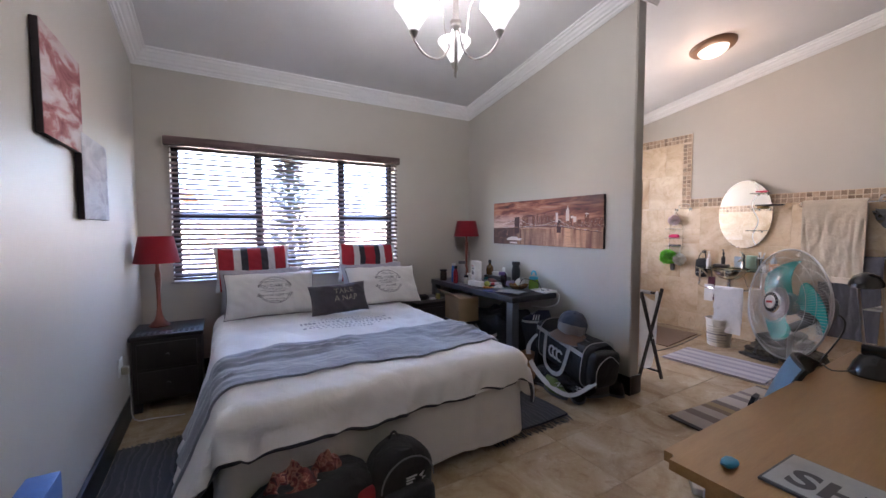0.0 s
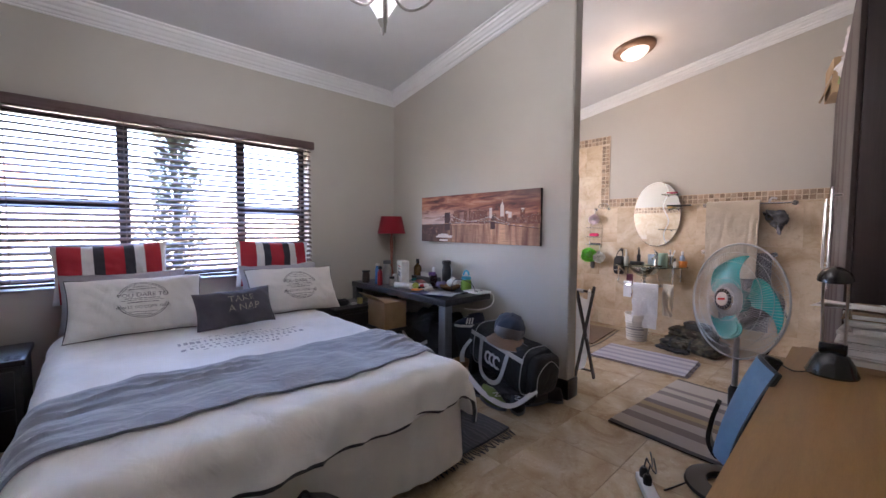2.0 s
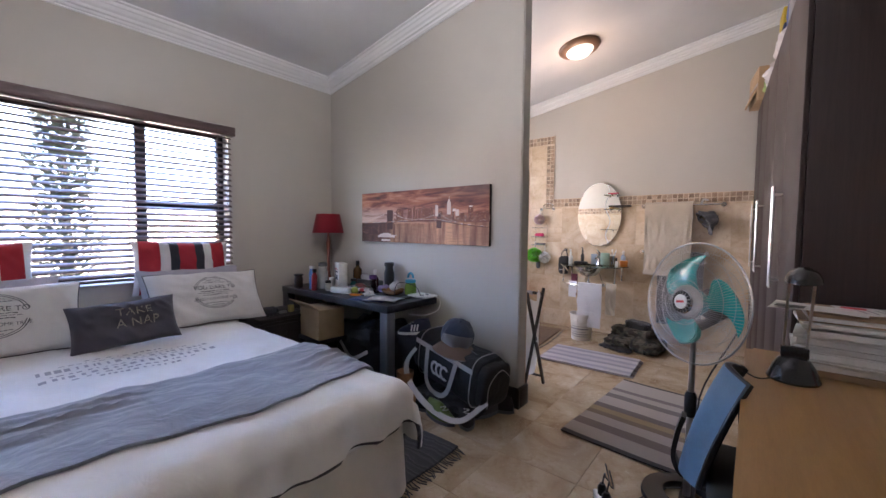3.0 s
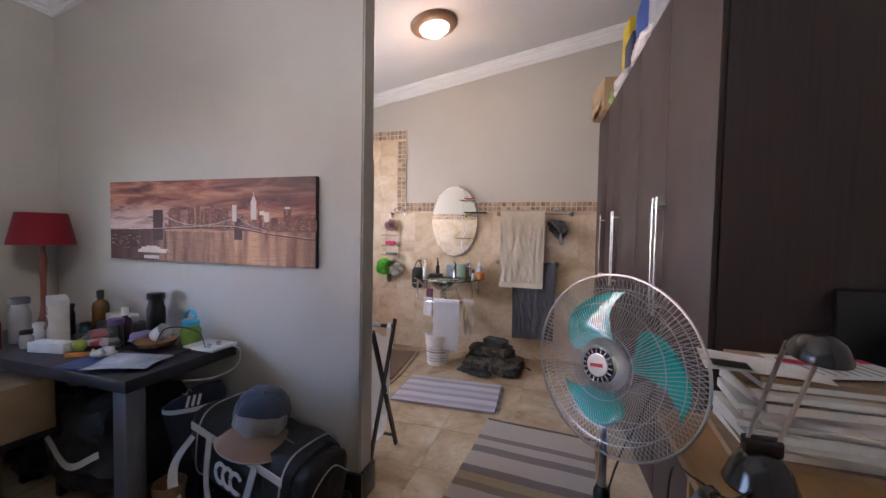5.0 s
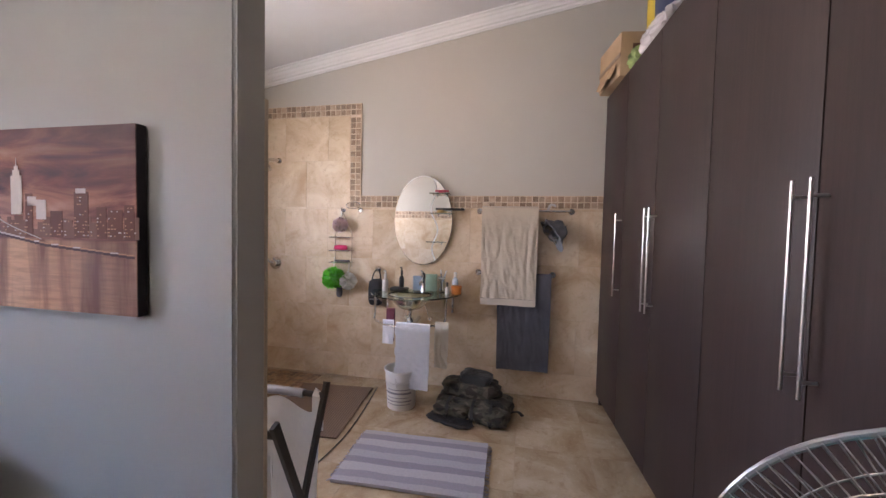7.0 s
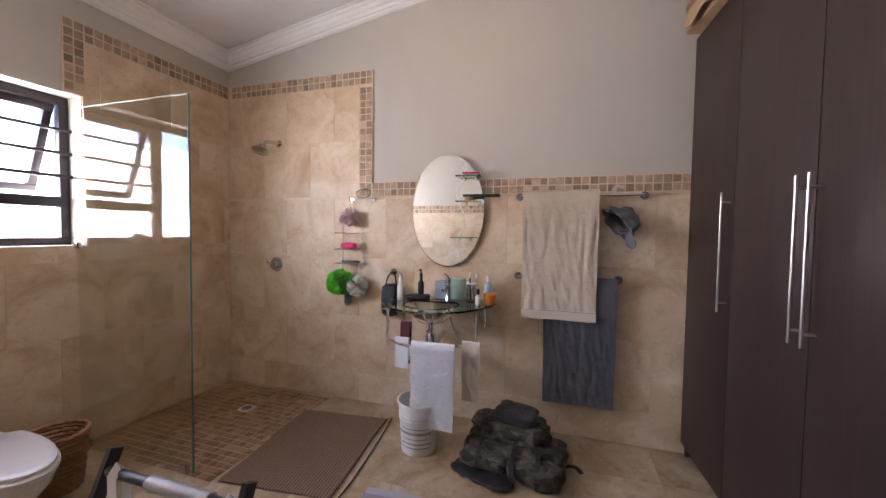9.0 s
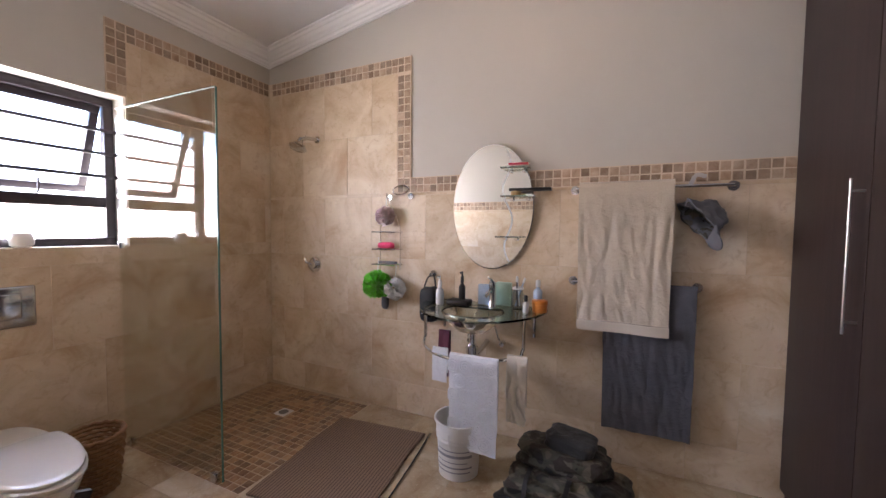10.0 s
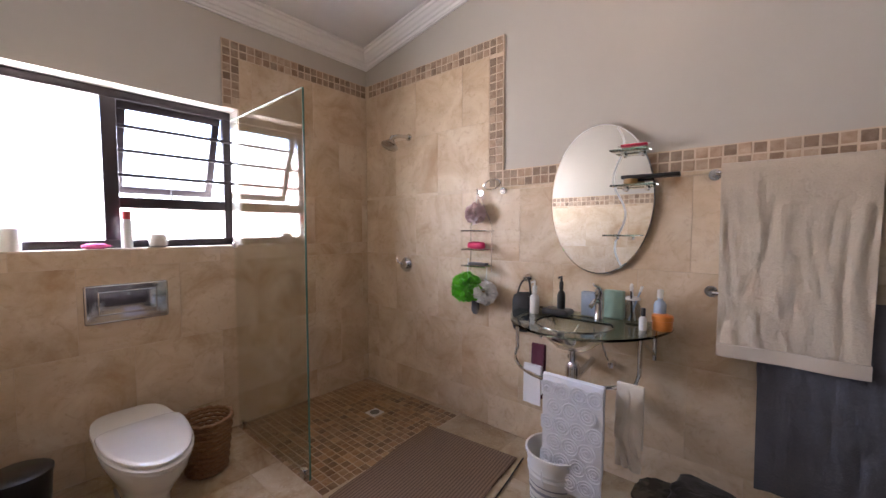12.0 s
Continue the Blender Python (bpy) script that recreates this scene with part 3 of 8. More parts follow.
# ---- wardrobe ----
def wardrobe():
    t = thing("wardrobe", pose(3.285, 0.69, 0, 0, 0, 3.5), "tall dark wenge wardrobe with five doors", "wardrobe")
    length, depth, top = 2.70, 0.58, 2.51
    part("side_panel", box(0, 0.022, -depth, -0.02, 0, top, 0.002), DARKWOOD, t, "dark side panel")
    part("side_panel", box(length - 0.022, length, -depth, -0.02, 0, top, 0.002), DARKWOOD, t)
    part("top_panel", box(0.022, length - 0.022, -depth, -0.02, top - 0.022, top, 0.002), DARKWOOD, t)
    part("back_panel", box(0.022, length - 0.022, -depth, -depth + 0.01, 0.08, top - 0.022), DARKWOOD, t, smooth=False)
    part("plinth", box(0.022, length - 0.022, -0.07, -0.05, 0, 0.08), DARKWOOD, t, smooth=False)
    step = length / 5
    handles = {0: 1, 1: 0, 2: 1, 3: 0, 4: 0}
    for k in range(5):
        x0, x1 = k * step + 0.0025, (k + 1) * step - 0.0025
        d = part("door", box(x0, x1, -0.018, 0.002, 0.082, top - 0.003, 0.0015), DARKWOOD, t)
        hx = x1 - 0.03 if handles[k] else x0 + 0.03
        b = tube([(hx, 0.042, 0.985), (hx, 0.042, 1.555)], 0.005, 10)
        for z in (1.03, 1.51):
            tube([(hx, 0.0, z), (hx, 0.042, z)], 0.005, 8, b)
        part("handle", b, STEEL, d, "brushed steel bar handle")
    return t


wardrobe()


# ---- bed ----
BX, BHW, BFOOT, BHEAD, BTOP = 1.39, 0.82, 2.07, 4.10, 0.555


def drape(a, c, w, head, foot, z, r, flare, seed, amp, drop):
    """A point on cloth laid over a mattress: a across, c along from the head; past the edges it hangs."""
    def fold(s, lim):
        if s <= lim - r:
            return s, 0.0
        over = s - (lim - r)
        q = r * math.pi / 2
        if over < q:
            th = over / r
            return lim - r + r * math.sin(th), r * (1 - math.cos(th))
        return lim + flare * (over - q), r + (over - q)
    x, dx = fold(abs(a), w)
    y, dy = fold(c, head - foot)
    down = max(dx, dy) if min(dx, dy) < 1e-6 else math.hypot(dx, dy) * 0.92
    n1 = noise.noise(Vector((a * 3.1 + seed, c * 2.6, seed))) * amp
    n2 = noise.noise(Vector((a * 8.0 + seed, c * 6.5, seed * 2))) * amp * 0.45
    hang = min(1.0, max(dx, dy) / 0.2)
    ripple = math.sin((c if dx > dy else a) * 21 + 2.2 * noise.noise(Vector((a * 2, c * 2, seed)))) * 0.014 * hang
    zz = max(drop, z - down + (n1 + n2) * (1 - 0.6 * hang))
    return Vector((BX + math.copysign(x + (ripple if dx > dy else 0) + n2 * hang, a), head - y - (ripple if dy >= dx else 0) - n2 * hang, zz))


def bed():
    t = thing("double_bed", pose(0, 0, 0), "made double bed with cream duvet and fabric base", "bed")
    part("base", box(BX - BHW + 0.035, BX + BHW - 0.035, BFOOT + 0.03, BHEAD + 0.1, 0.09, 0.36, 0.02), BASEFABRIC, t, "fabric-covered bed base")
    # gathered cloth skirt round both sides and the foot
    W, D, R = BHW + 0.012, BHEAD - BFOOT, 0.06

    def skirt(u, v):
        run = u * (2 * D + 2 * W)
        if run < D:
            p, n = Vector((BX + W, BHEAD - run, 0)), Vector((1, 0, 0))
        elif run < D + 2 * W:
            p, n = Vector((BX + W - (run - D), BFOOT, 0)), Vector((0, -1, 0))
        else:
            p, n = Vector((BX - W, BFOOT + run - D - 2 * W, 0)), Vector((-1, 0, 0))
        for cx in (BX - W, BX + W):
            d = math.hypot(p.x - cx, p.y - BFOOT)
            if d < R:
                n = (n * (R + d) + Vector((math.copysign(1, cx - BX), -1, 0)) * (R - d)).normalized()
                p -= Vector((math.copysign(1, cx - BX), -1, 0)) * (R - d) * 0.3
        fold = 0.016 * noise.noise(Vector((run * 5.0, v * 0.8, 3))) + 0.010 * max(0.0, 1 - 9 * abs(noise.noise(Vector((run * 2.1, 0.3 * v, 9))))) + 0.004 * noise.noise(Vector((run * 14, v * 4, 1)))
        return p + n * (0.004 + 0.022 * v + fold * (0.25 + v)) + Vector((0, 0, 0.385 - (0.315 + 0.012 * noise.noise(Vector((run * 3, 7, 0)))) * v))
    part("skirt", sheet(260, 14, skirt, 0.003), BASEFABRIC, t, "loose cream cloth skirt with folds")
    part("mattress", box(BX - BHW, BX + BHW, BFOOT, BHEAD + 0.1, 0.36, BTOP - 0.03, 0.05, seg=4), LINEN, t)
    for x in (BX - BHW + 0.1, BX + BHW - 0.1):
        for y in (BFOOT + 0.1, BHEAD - 0.1):
            part("leg", lathe([(0.028, 0), (0.034, 0.01), (0.036, 0.09)], 14, centre=(x, y, 0)), BLACKPLASTIC, t)


bed()


def side_flare(a, c):
    """How far the cloth spreads as it hangs: little by the nightstand, more towards the foot."""
    if a > 0:
        return 0.13
    k = min(1.0, max(0.0, (c - 0.35) / 0.9))
    return 0.06 + 0.36 * k * k * (3 - 2 * k)


def duvet():
    t = thing("duvet", pose(0, 0, 0), "cream and white printed duvet with dark piped edge", "duvet")
    WL, WR, L2 = BHW + 0.46, BHW + 0.28, BHEAD - BFOOT + 0.15

    def f(u, v):
        a, c = -WL + u * (WL + WR), v * (L2 + 0.10 * max(0.0, 0.35 - u))
        p = drape(a, c, BHW + 0.02, BHEAD, BFOOT - 0.02, BTOP + 0.022, 0.09, side_flare(a, c), 3.0, 0.024, 0.03)
        crease = max(0.0, c - 1.75)
        p.y += 0.055 * min(1.0, crease * 3) * (abs(noise.noise(Vector((a * 5.5 + c * 2.0, c * 1.6, 8)))) - 0.2)
        p.z += 0.028 * min(1.0, crease * 4) * (abs(noise.noise(Vector((a * 6.5 - c * 2.5, c * 2.0, 4)))) - 0.2)
        return p
    part("cover", sheet(120, 110, f, 0.02), LINEN, t)
    marks = bmesh.new()
    rnd = random.Random(5)
    for row, (c0, half, hgt) in enumerate(((0.62, 0.16, 0.020), (0.68, 0.26, 0.012), (0.73, 0.34, 0.045), (0.81, 0.30, 0.014), (0.85, 0.34, 0.040), (0.92, 0.24, 0.016), (0.96, 0.15, 0.018))):
        a = -half
        while a < half:
            w = rnd.uniform(0.008, 0.026)
            q = []
            for da, dc in ((0, 0), (w, 0), (w, hgt), (0, hgt)):
                p = drape(a + da + 0.06, c0 + dc, BHW + 0.02, BHEAD, BFOOT - 0.02, BTOP + 0.022, 0.09, 0.13, 3.0, 0.024, 0.03)
                q.append(marks.verts.new(p + Vector((0, 0, 0.0245))))
            marks.faces.new(q)
            a += w + rnd.uniform(0.008, 0.024)
    part("print", marks, plain("faded_print", (0.40, 0.40, 0.42), 0.9), t, "faded grey lettered print", smooth=False)["kind"] = "stuff"
    edge = [f(k / 90, 1.0) + Vector((0, -0.006, -0.004)) for k in range(91)]
    part("piping", tube(edge, 0.010, 6), PIPING, t, "dark piped duvet edge")
    return f


duvet()


def throw_blanket():
    t = thing("throw_blanket", pose(0, 0, 0), "grey-blue throw folded across the bed", "throw")

    def f(u, v):
        a = -BHW - 0.40 + u * (2 * BHW + 0.64)
        c = 1.25 + v * 0.56 + 0.02 * math.sin(a * 5) + 0.03 * noise.noise(Vector((a * 2, v * 3, 5)))
        p = drape(a, c, BHW + 0.035, BHEAD, BFOOT - 0.02, BTOP + 0.046, 0.10, side_flare(a, c) + 0.01, 3.0, 0.024, 0.03)
        s = v * 6.0 - a * 0.9
        fold = max(0.0, 1 - 3.2 * abs(noise.noise(Vector((a * 1.1, s, 2)))))
        p.z += 0.007 * abs(noise.noise(Vector((a * 5 + 9, v * 6, 1)))) + 0.020 * fold ** 1.5 * max(0.0, 0.35 + 1.6 * noise.noise(Vector((a * 1.7, v * 2, 7)))) * math.sin(math.pi * v) ** 0.4
        return p
    part("fabric", sheet(150, 60, f, 0.012), THROW, t)


throw_blanket()


def pillow_point(u, v, w, h, th, side, seed):
    a, c = 2 * u - 1, 2 * v - 1
    k = max(0.0, (1 - abs(a) ** 2.6)) ** 0.5 * max(0.0, (1 - abs(c) ** 2.6)) ** 0.5
    pinch = 1 - 0.06 * (1 - abs(c) ** 2) * abs(a) ** 2
    pin2 = 1 - 0.07 * (1 - abs(a) ** 2) * abs(c) ** 2
    n = noise.noise(Vector((a * 2.4 + seed, c * 2.4, seed))) * 0.018 * k
    ridge = 1 - 2 * abs(noise.noise(Vector((a * 3.4 + 2 * c + seed, c * 1.5 - a, seed + 4))))
    n += 0.014 * max(0.0, ridge) ** 2 * min(1.0, 1.6 * (1 - abs(a * c))) * k ** 0.6
    c += 0.05 * noise.noise(Vector((a * 2.2, seed, 1))) * abs(c)
    return Vector((a * w / 2 * pinch, c * h / 2 * pin2, side * (th / 2 * k + n)))


def pillow(name, w, h, th, m, mat, label, seed, piped=None):
    t = thing(name, m, label, "pillow", "pillows on the bed")
    b = sheet(40, 28, lambda u, v: pillow_point(u, v, w, h, th, 1, seed))
    sheet(40, 28, lambda u, v: pillow_point(u, v, w, h, th, -1, seed), bm=b)
    bmesh.ops.remove_doubles(b, verts=list(b.verts), dist=1e-4)
    part("cover", b, mat, t)
    if piped:
        edge = [pillow_point(u, v, w, h, th, 1, seed) for u, v in [(k / 20, 0) for k in range(20)] + [(1, k / 14) for k in range(14)] + [(1 - k / 20, 1) for k in range(20)] + [(0, 1 - k / 14) for k in range(14)]]
        part("piping", tube(edge, 0.0035, 6, closed=True), piped, t, "dark piping")
    return t


def on_pillow(b, w, h, th, seed, lift=0.0025):
    """Lays flat letters on a pillow's front."""
    for v in b.verts:
        v.co = pillow_point(0.5 + v.co.x / w, 0.5 + v.co.y / h, w, h, th, 1, seed) + Vector((0, 0, lift))
    return b


STRIPE = stripes("red_black_white_stripes", 0, 0.64, [(0, (0.68, 0.67, 0.68)), (0.06, (0.42, 0.02, 0.035)), (0.25, (0.68, 0.67, 0.68)), (0.34, (0.035, 0.035, 0.05)), (0.43, (0.42, 0.02, 0.035)), (0.60, (0.035, 0.035, 0.05)), (0.69, (0.68, 0.67, 0.68)), (0.78, (0.42, 0.02, 0.035)), (0.93, (0.68, 0.67, 0.68))], 0.85, 0.5, 0.004)
for x, w, tilt in ((0.865, 0.64, 2), (1.965, 0.64, -2)):
    pillow("striped_pillow", w, 0.40, 0.16, pose(x, 4.235, 0.985, 78, 0, -1) @ pose(0, 0, 0, 0, 0, tilt), STRIPE, "red, black and white striped cushion", x)
for x, w in ((0.93, 0.70), (1.99, 0.68)):
    pillow("grey_pillow", w, 0.40, 0.14, pose(x, 4.10, 0.80, 66, 0, 0), GREYPILLOW, "lilac-grey pillow behind the printed one", x * 2)
for x, seed in ((0.98, 1.1), (2.03, 2.7)):
    w, h, th = 0.74, 0.42, 0.18
    t = pillow("printed_pillow", w, h, th, pose(x, 3.93, 0.775, 58, 0, -2), LINEN, "white pillow with grey circular lettered print and dark piping", seed, PIPING)
    b = bmesh.new()
    for txt, y, s in (("YOU DARE TO", 0.035, 0.042), ("REALLY DO COME TRUE", -0.052, 0.026)):
        merge(b, moved(lettering(txt, s), Matrix.Translation((0.02, y, 0))))
    for y0, y1, wd in ((0.006, 0.011, 0.19), (-0.006, -0.003, 0.23), (-0.022, -0.017, 0.17), (0.075, 0.079, 0.15), (0.092, 0.096, 0.10), (-0.088, -0.084, 0.15), (-0.105, -0.1, 0.08)):
        for k in range(8):
            box(0.02 - wd / 2 + wd * k / 8, 0.02 - wd / 2 + wd * (k + 0.8) / 8, y0, y1, 0, 0.0005, bm=b)
    for r in (0.118, 0.128):
        tube([(0.02 + r * 1.08 * math.cos(q), r * math.sin(q), 0) for q in [radians(14 + 152 * k / 24) for k in range(25)]], 0.0018, 4, b)
        tube([(0.02 + r * 1.08 * math.cos(q), r * math.sin(q), 0) for q in [radians(194 + 152 * k / 24) for k in range(25)]], 0.0018, 4, b)
    part("print", on_pillow(b, w, h, th, seed), INK, t, "grey circular lettered print", smooth=False)
w, h, th = 0.51, 0.28, 0.13
t = pillow("nap_cushion", w, h, th, pose(1.505, 3.685, 0.725, 62, 3, -4) @ pose(0, 0, 0, 0, 0, 6), NAPCLOTH, "small charcoal cushion with pale lettering", 5.5)
b = bmesh.new()
merge(b, moved(lettering("TAKE", 0.068, 1.05), Matrix.Translation((0.035, 0.045, 0))))
merge(b, moved(lettering("A NAP", 0.068, 1.05), Matrix.Translation((0.045, -0.022, 0))))
part("print", on_pillow(b, w, h, th, 5.5), NAPINK, t, "pale lettering", smooth=False)


# ---- bedside and work tables ----
def nightstand(x, y, w, d, h, label):
    t = thing("nightstand", pose(x, y, 0), label, "nightstand", "nightstands beside the bed")
    part("body", box(-w / 2, w / 2, -d / 2, d / 2, 0.07, h - 0.035, 0.006), CARVED, t)
    part("top", box(-w / 2 - 0.015, w / 2 + 0.015, -d / 2 - 0.015, d / 2 + 0.01, h - 0.035, h, 0.006), CARVED, t)
    b = bmesh.new()
    for i in range(12):
        for j in range(3):
            merge(b, lathe([(0.012, 0), (0.016, 0.003), (0.009, 0.006), (0.004, 0.004)], 8, centre=(-w / 2 + 0.02 + (w - 0.04) * i / 11, -d / 2 + 0.02 + 0.03 * j, h)))
    part("carving", b, CARVED, t, "carved band")
    for z0, z1 in ((0.10, 0.30), (0.32, h - 0.06)):
        dr = part("drawer", box(-w / 2 + 0.03, w / 2 - 0.03, -d / 2 - 0.012, -d / 2, z0, z1, 0.005), CARVED, t)
        part("knob", tube([(0, -d / 2 - 0.01, (z0 + z1) / 2), (0, -d / 2 - 0.03, (z0 + z1) / 2)], 0.012, 12), CARVED, dr)
    for sx in (-1, 1):
        for sy in (-1, 1):
            part("leg", box(sx * (w / 2 - 0.025) - 0.025, sx * (w / 2 - 0.025) + 0.025, sy * (d / 2 - 0.025) - 0.025, sy * (d / 2 - 0.025) + 0.025, 0, 0.07, 0.005), CARVED, t)
    return t


nightstand(0.235, 3.97, 0.43, 0.42, 0.57, "dark carved wooden nightstand under a red lamp")
nightstand(2.60, 4.10, 0.42, 0.42, 0.55, "dark carved wooden nightstand with small clutter")


def red_lamp(x, y, z, h, r0, r1, sh):
    t = thing("table_lamp", pose(x, y, z), "table lamp with red fabric shade and turned reddish base", "lamp", "red table lamps")
    hb = h - sh
    part("stand", lathe([(0.07, 0), (0.075, 0.008), (0.06, 0.02), (0.035, 0.05), (0.022, 0.09), (0.015, 0.15), (0.014, hb * 0.55), (0.018, hb * 0.7), (0.022, hb * 0.82), (0.014, hb * 0.9), (0.01, hb + 0.04)], 20), REDWOOD, t)
    b = bmesh.new()
    lathe([(r0, hb), (r1, h)], 36, b, cap=False)
    bmesh.ops.solidify(b, geom=list(b.faces), thickness=0.003)
    part("shade", b, REDSHADE, t, "red fabric shade")
    part("bulb", lathe([(0.012, hb + 0.03), (0.025, hb + 0.06), (0.02, hb + 0.09), (0.004, hb + 0.105)], 12), WHITEPLASTIC, t)


red_lamp(0.16, 4.07, 0.57, 0.72, 0.155, 0.115, 0.21)
red_lamp(3.23, 4.20, 0.73, 0.71, 0.155, 0.115, 0.19)


LEGSTEEL = paint("brushed_leg_steel", (0.20, 0.20, 0.21), 0.35, 0.7, 0.2, 5, 60, 0.08, (1, 1, 0.2))


def side_desk():
    t = thing("side_desk", pose(0, 0, 0), "dark metal-look work table cluttered with bottles and papers", "desk")
    x0, x1, y0, y1, z = 2.83, 3.39, 2.88, 4.38, 0.73
    part("tabletop", box(x0, x1, y0, y1, z - 0.055, z, 0.005), STEELTOP, t)
    for x in (x0 + 0.045, x1 - 0.045):
        for y in (y0 + 0.045, y1 - 0.045):
            if x > 3.2 and y < 3.2:
                continue
            part("leg", box(x - 0.04, x + 0.04, y - 0.04, y + 0.04, 0, z - 0.055, 0.004), LEGSTEEL, t, "brushed steel leg")


side_desk()


def desk():
    t = thing("desk", pose(0, 0, 0), "honey-coloured wooden desk with rounded corner", "desk")
    x0, x1, y0, y1, z = 1.58, 3.27, 0.02, 0.85, 0.75
    b = box(x0, x1, y0, y1, z - 0.028, z)
    bmesh.ops.bevel(b, geom=[e for e in b.edges if abs(e.verts[0].co.z - e.verts[1].co.z) > 0.01], offset=0.03, segments=5, affect="EDGES")
    part("tabletop", b, DESKWOOD, t)
    for x in (x0 + 0.06, x1 - 0.09):
        part("side_panel", box(x, x + 0.02, y0 + 0.04, y1 - 0.09, 0, z - 0.028), DESKWOOD, t)
    part("modesty_panel", box(x0 + 0.08, x1 - 0.09, y0 + 0.06, y0 + 0.078, 0.3, z - 0.028), DESKWOOD, t)


desk()


# ---- canvases ----
def canvas(name, m, w, h, mat, label, th=0.028):
    """A stretched canvas in its own xz plane, the front towards -y."""
    t = thing(name, m, label, "picture")
    part("stretcher", box(-w / 2, w / 2, 0, th - 0.002, -h / 2, h / 2, 0.003), plain("canvas_edge", (0.02, 0.012, 0.014), 0.7), t)
    part("print", box(-w / 2 + 0.001, w / 2 - 0.001, -0.002, 0, -h / 2 + 0.001, h / 2 - 0.001), mat, t)
    return t


def skyline_print():
    """Dusk sky in streaks over dark water, in the canvas's own xz plane."""
    m, nt, ln, b = node_mat("skyline_print")
    tc, sep = nt.new("ShaderNodeTexCoord"), nt.new("ShaderNodeSeparateXYZ")
    ln.new(tc.outputs["Object"], sep.inputs[0])

    def span(sock, lo, hi):
        r = nt.new("ShaderNodeMapRange")
        r.inputs[1].default_value, r.inputs[2].default_value = lo, hi
        ln.new(sock, r.inputs[0])
        return r.outputs[0]

    def stretched(scale, turn, size, detail, distort):
        mp = nt.new("ShaderNodeMapping")
        mp.inputs["Scale"].default_value, mp.inputs["Rotation"].default_value = scale, (0, radians(turn), 0)
        ln.new(tc.outputs["Object"], mp.inputs["Vector"])
        return noise_tex(nt, ln, mp.outputs[0], size, detail, 0.6, distort)
    across, up = span(sep.outputs[0], -0.74, 0.74), span(sep.outputs[2], -0.235, 0.235)
    streak = stretched((1.3, 1, 7.5), 17, 2.6, 5, 0.7)
    sky = ramp(nt, ln, streak, [(0.34, (0.085, 0.026, 0.022)), (0.46, (0.25, 0.075, 0.045)), (0.56, (0.44, 0.165, 0.09)), (0.70, (0.60, 0.31, 0.20))])
    # greyer towards the top corner, pale low over the horizon at the bridge's end
    grey = mix(nt, ln, 1.0, ramp(nt, ln, across, [(0.5, (0, 0, 0)), (0.95, (0.85, 0.85, 0.85))]), ramp(nt, ln, up, [(0.6, (0, 0, 0)), (0.95, (1, 1, 1))]), "MULTIPLY")
    sky = mix(nt, ln, grey, sky, (0.135, 0.095, 0.092))
    pale = mix(nt, ln, 1.0, ramp(nt, ln, across, [(0.0, (0.95, 0.95, 0.95)), (0.38, (0.45, 0.45, 0.45)), (0.8, (0.1, 0.1, 0.1))]), ramp(nt, ln, up, [(0.42, (1, 1, 1)), (0.56, (0.75, 0.75, 0.75)), (0.74, (0, 0, 0))]), "MULTIPLY")
    pale = mix(nt, ln, 1.0, pale, ramp(nt, ln, streak, [(0.36, (0.15, 0.15, 0.15)), (0.52, (1, 1, 1))]), "MULTIPLY")
    sky = mix(nt, ln, pale, sky, (0.72, 0.56, 0.50))
    shine = stretched((15, 1, 2.2), 0, 1.0, 4, 0.3)
    gold = mix(nt, ln, 1.0, ramp(nt, ln, shine, [(0.37, (0, 0, 0)), (0.60, (1, 1, 1))]), ramp(nt, ln, across, [(0.22, (0.1, 0.1, 0.1)), (0.32, (0.55, 0.55, 0.55)), (0.50, (0.4, 0.4, 0.4)), (0.70, (1, 1, 1)), (0.80, (0.8, 0.8, 0.8)), (1.0, (0.35, 0.35, 0.35))]), "MULTIPLY")
    ripple = stretched((3, 1, 40), 0, 3.0, 3, 0.4)
    gold = mix(nt, ln, 1.0, gold, ramp(nt, ln, ripple, [(0.3, (0.55, 0.55, 0.55)), (0.6, (1, 1, 1))]), "MULTIPLY")
    deep = ramp(nt, ln, across, [(0.0, (0.055, 0.02, 0.018)), (0.3, (0.10, 0.036, 0.026)), (0.7, (0.27, 0.11, 0.065)), (1.0, (0.19, 0.08, 0.055))])
    water = mix(nt, ln, gold, deep, (0.78, 0.44, 0.25))
    base = mix(nt, ln, ramp(nt, ln, up, [(0.385, (0, 0, 0)), (0.40, (1, 1, 1))]), water, sky)
    ln.new(base, b.inputs["Base Color"])
    b.inputs["Roughness"].default_value = 0.6
    return m


SKYDARK = plain("print_dark_brown", (0.085, 0.033, 0.028), 0.6)
SKYMID = plain("print_mid_brown", (0.20, 0.08, 0.052), 0.7)
SKYDIM = plain("print_dim_brown", (0.26, 0.125, 0.088), 0.7)
SKYGLOW = plain("print_amber", (0.66, 0.36, 0.21), 0.7)
SKYPALE = plain("print_pale", (0.80, 0.68, 0.60), 0.7)
big = canvas("skyline_canvas", pose(3.384, 3.11, 1.405, 0, 0, -90), 1.48, 0.465, skyline_print(), "wide brown canvas print of a city skyline and bridge at dusk")


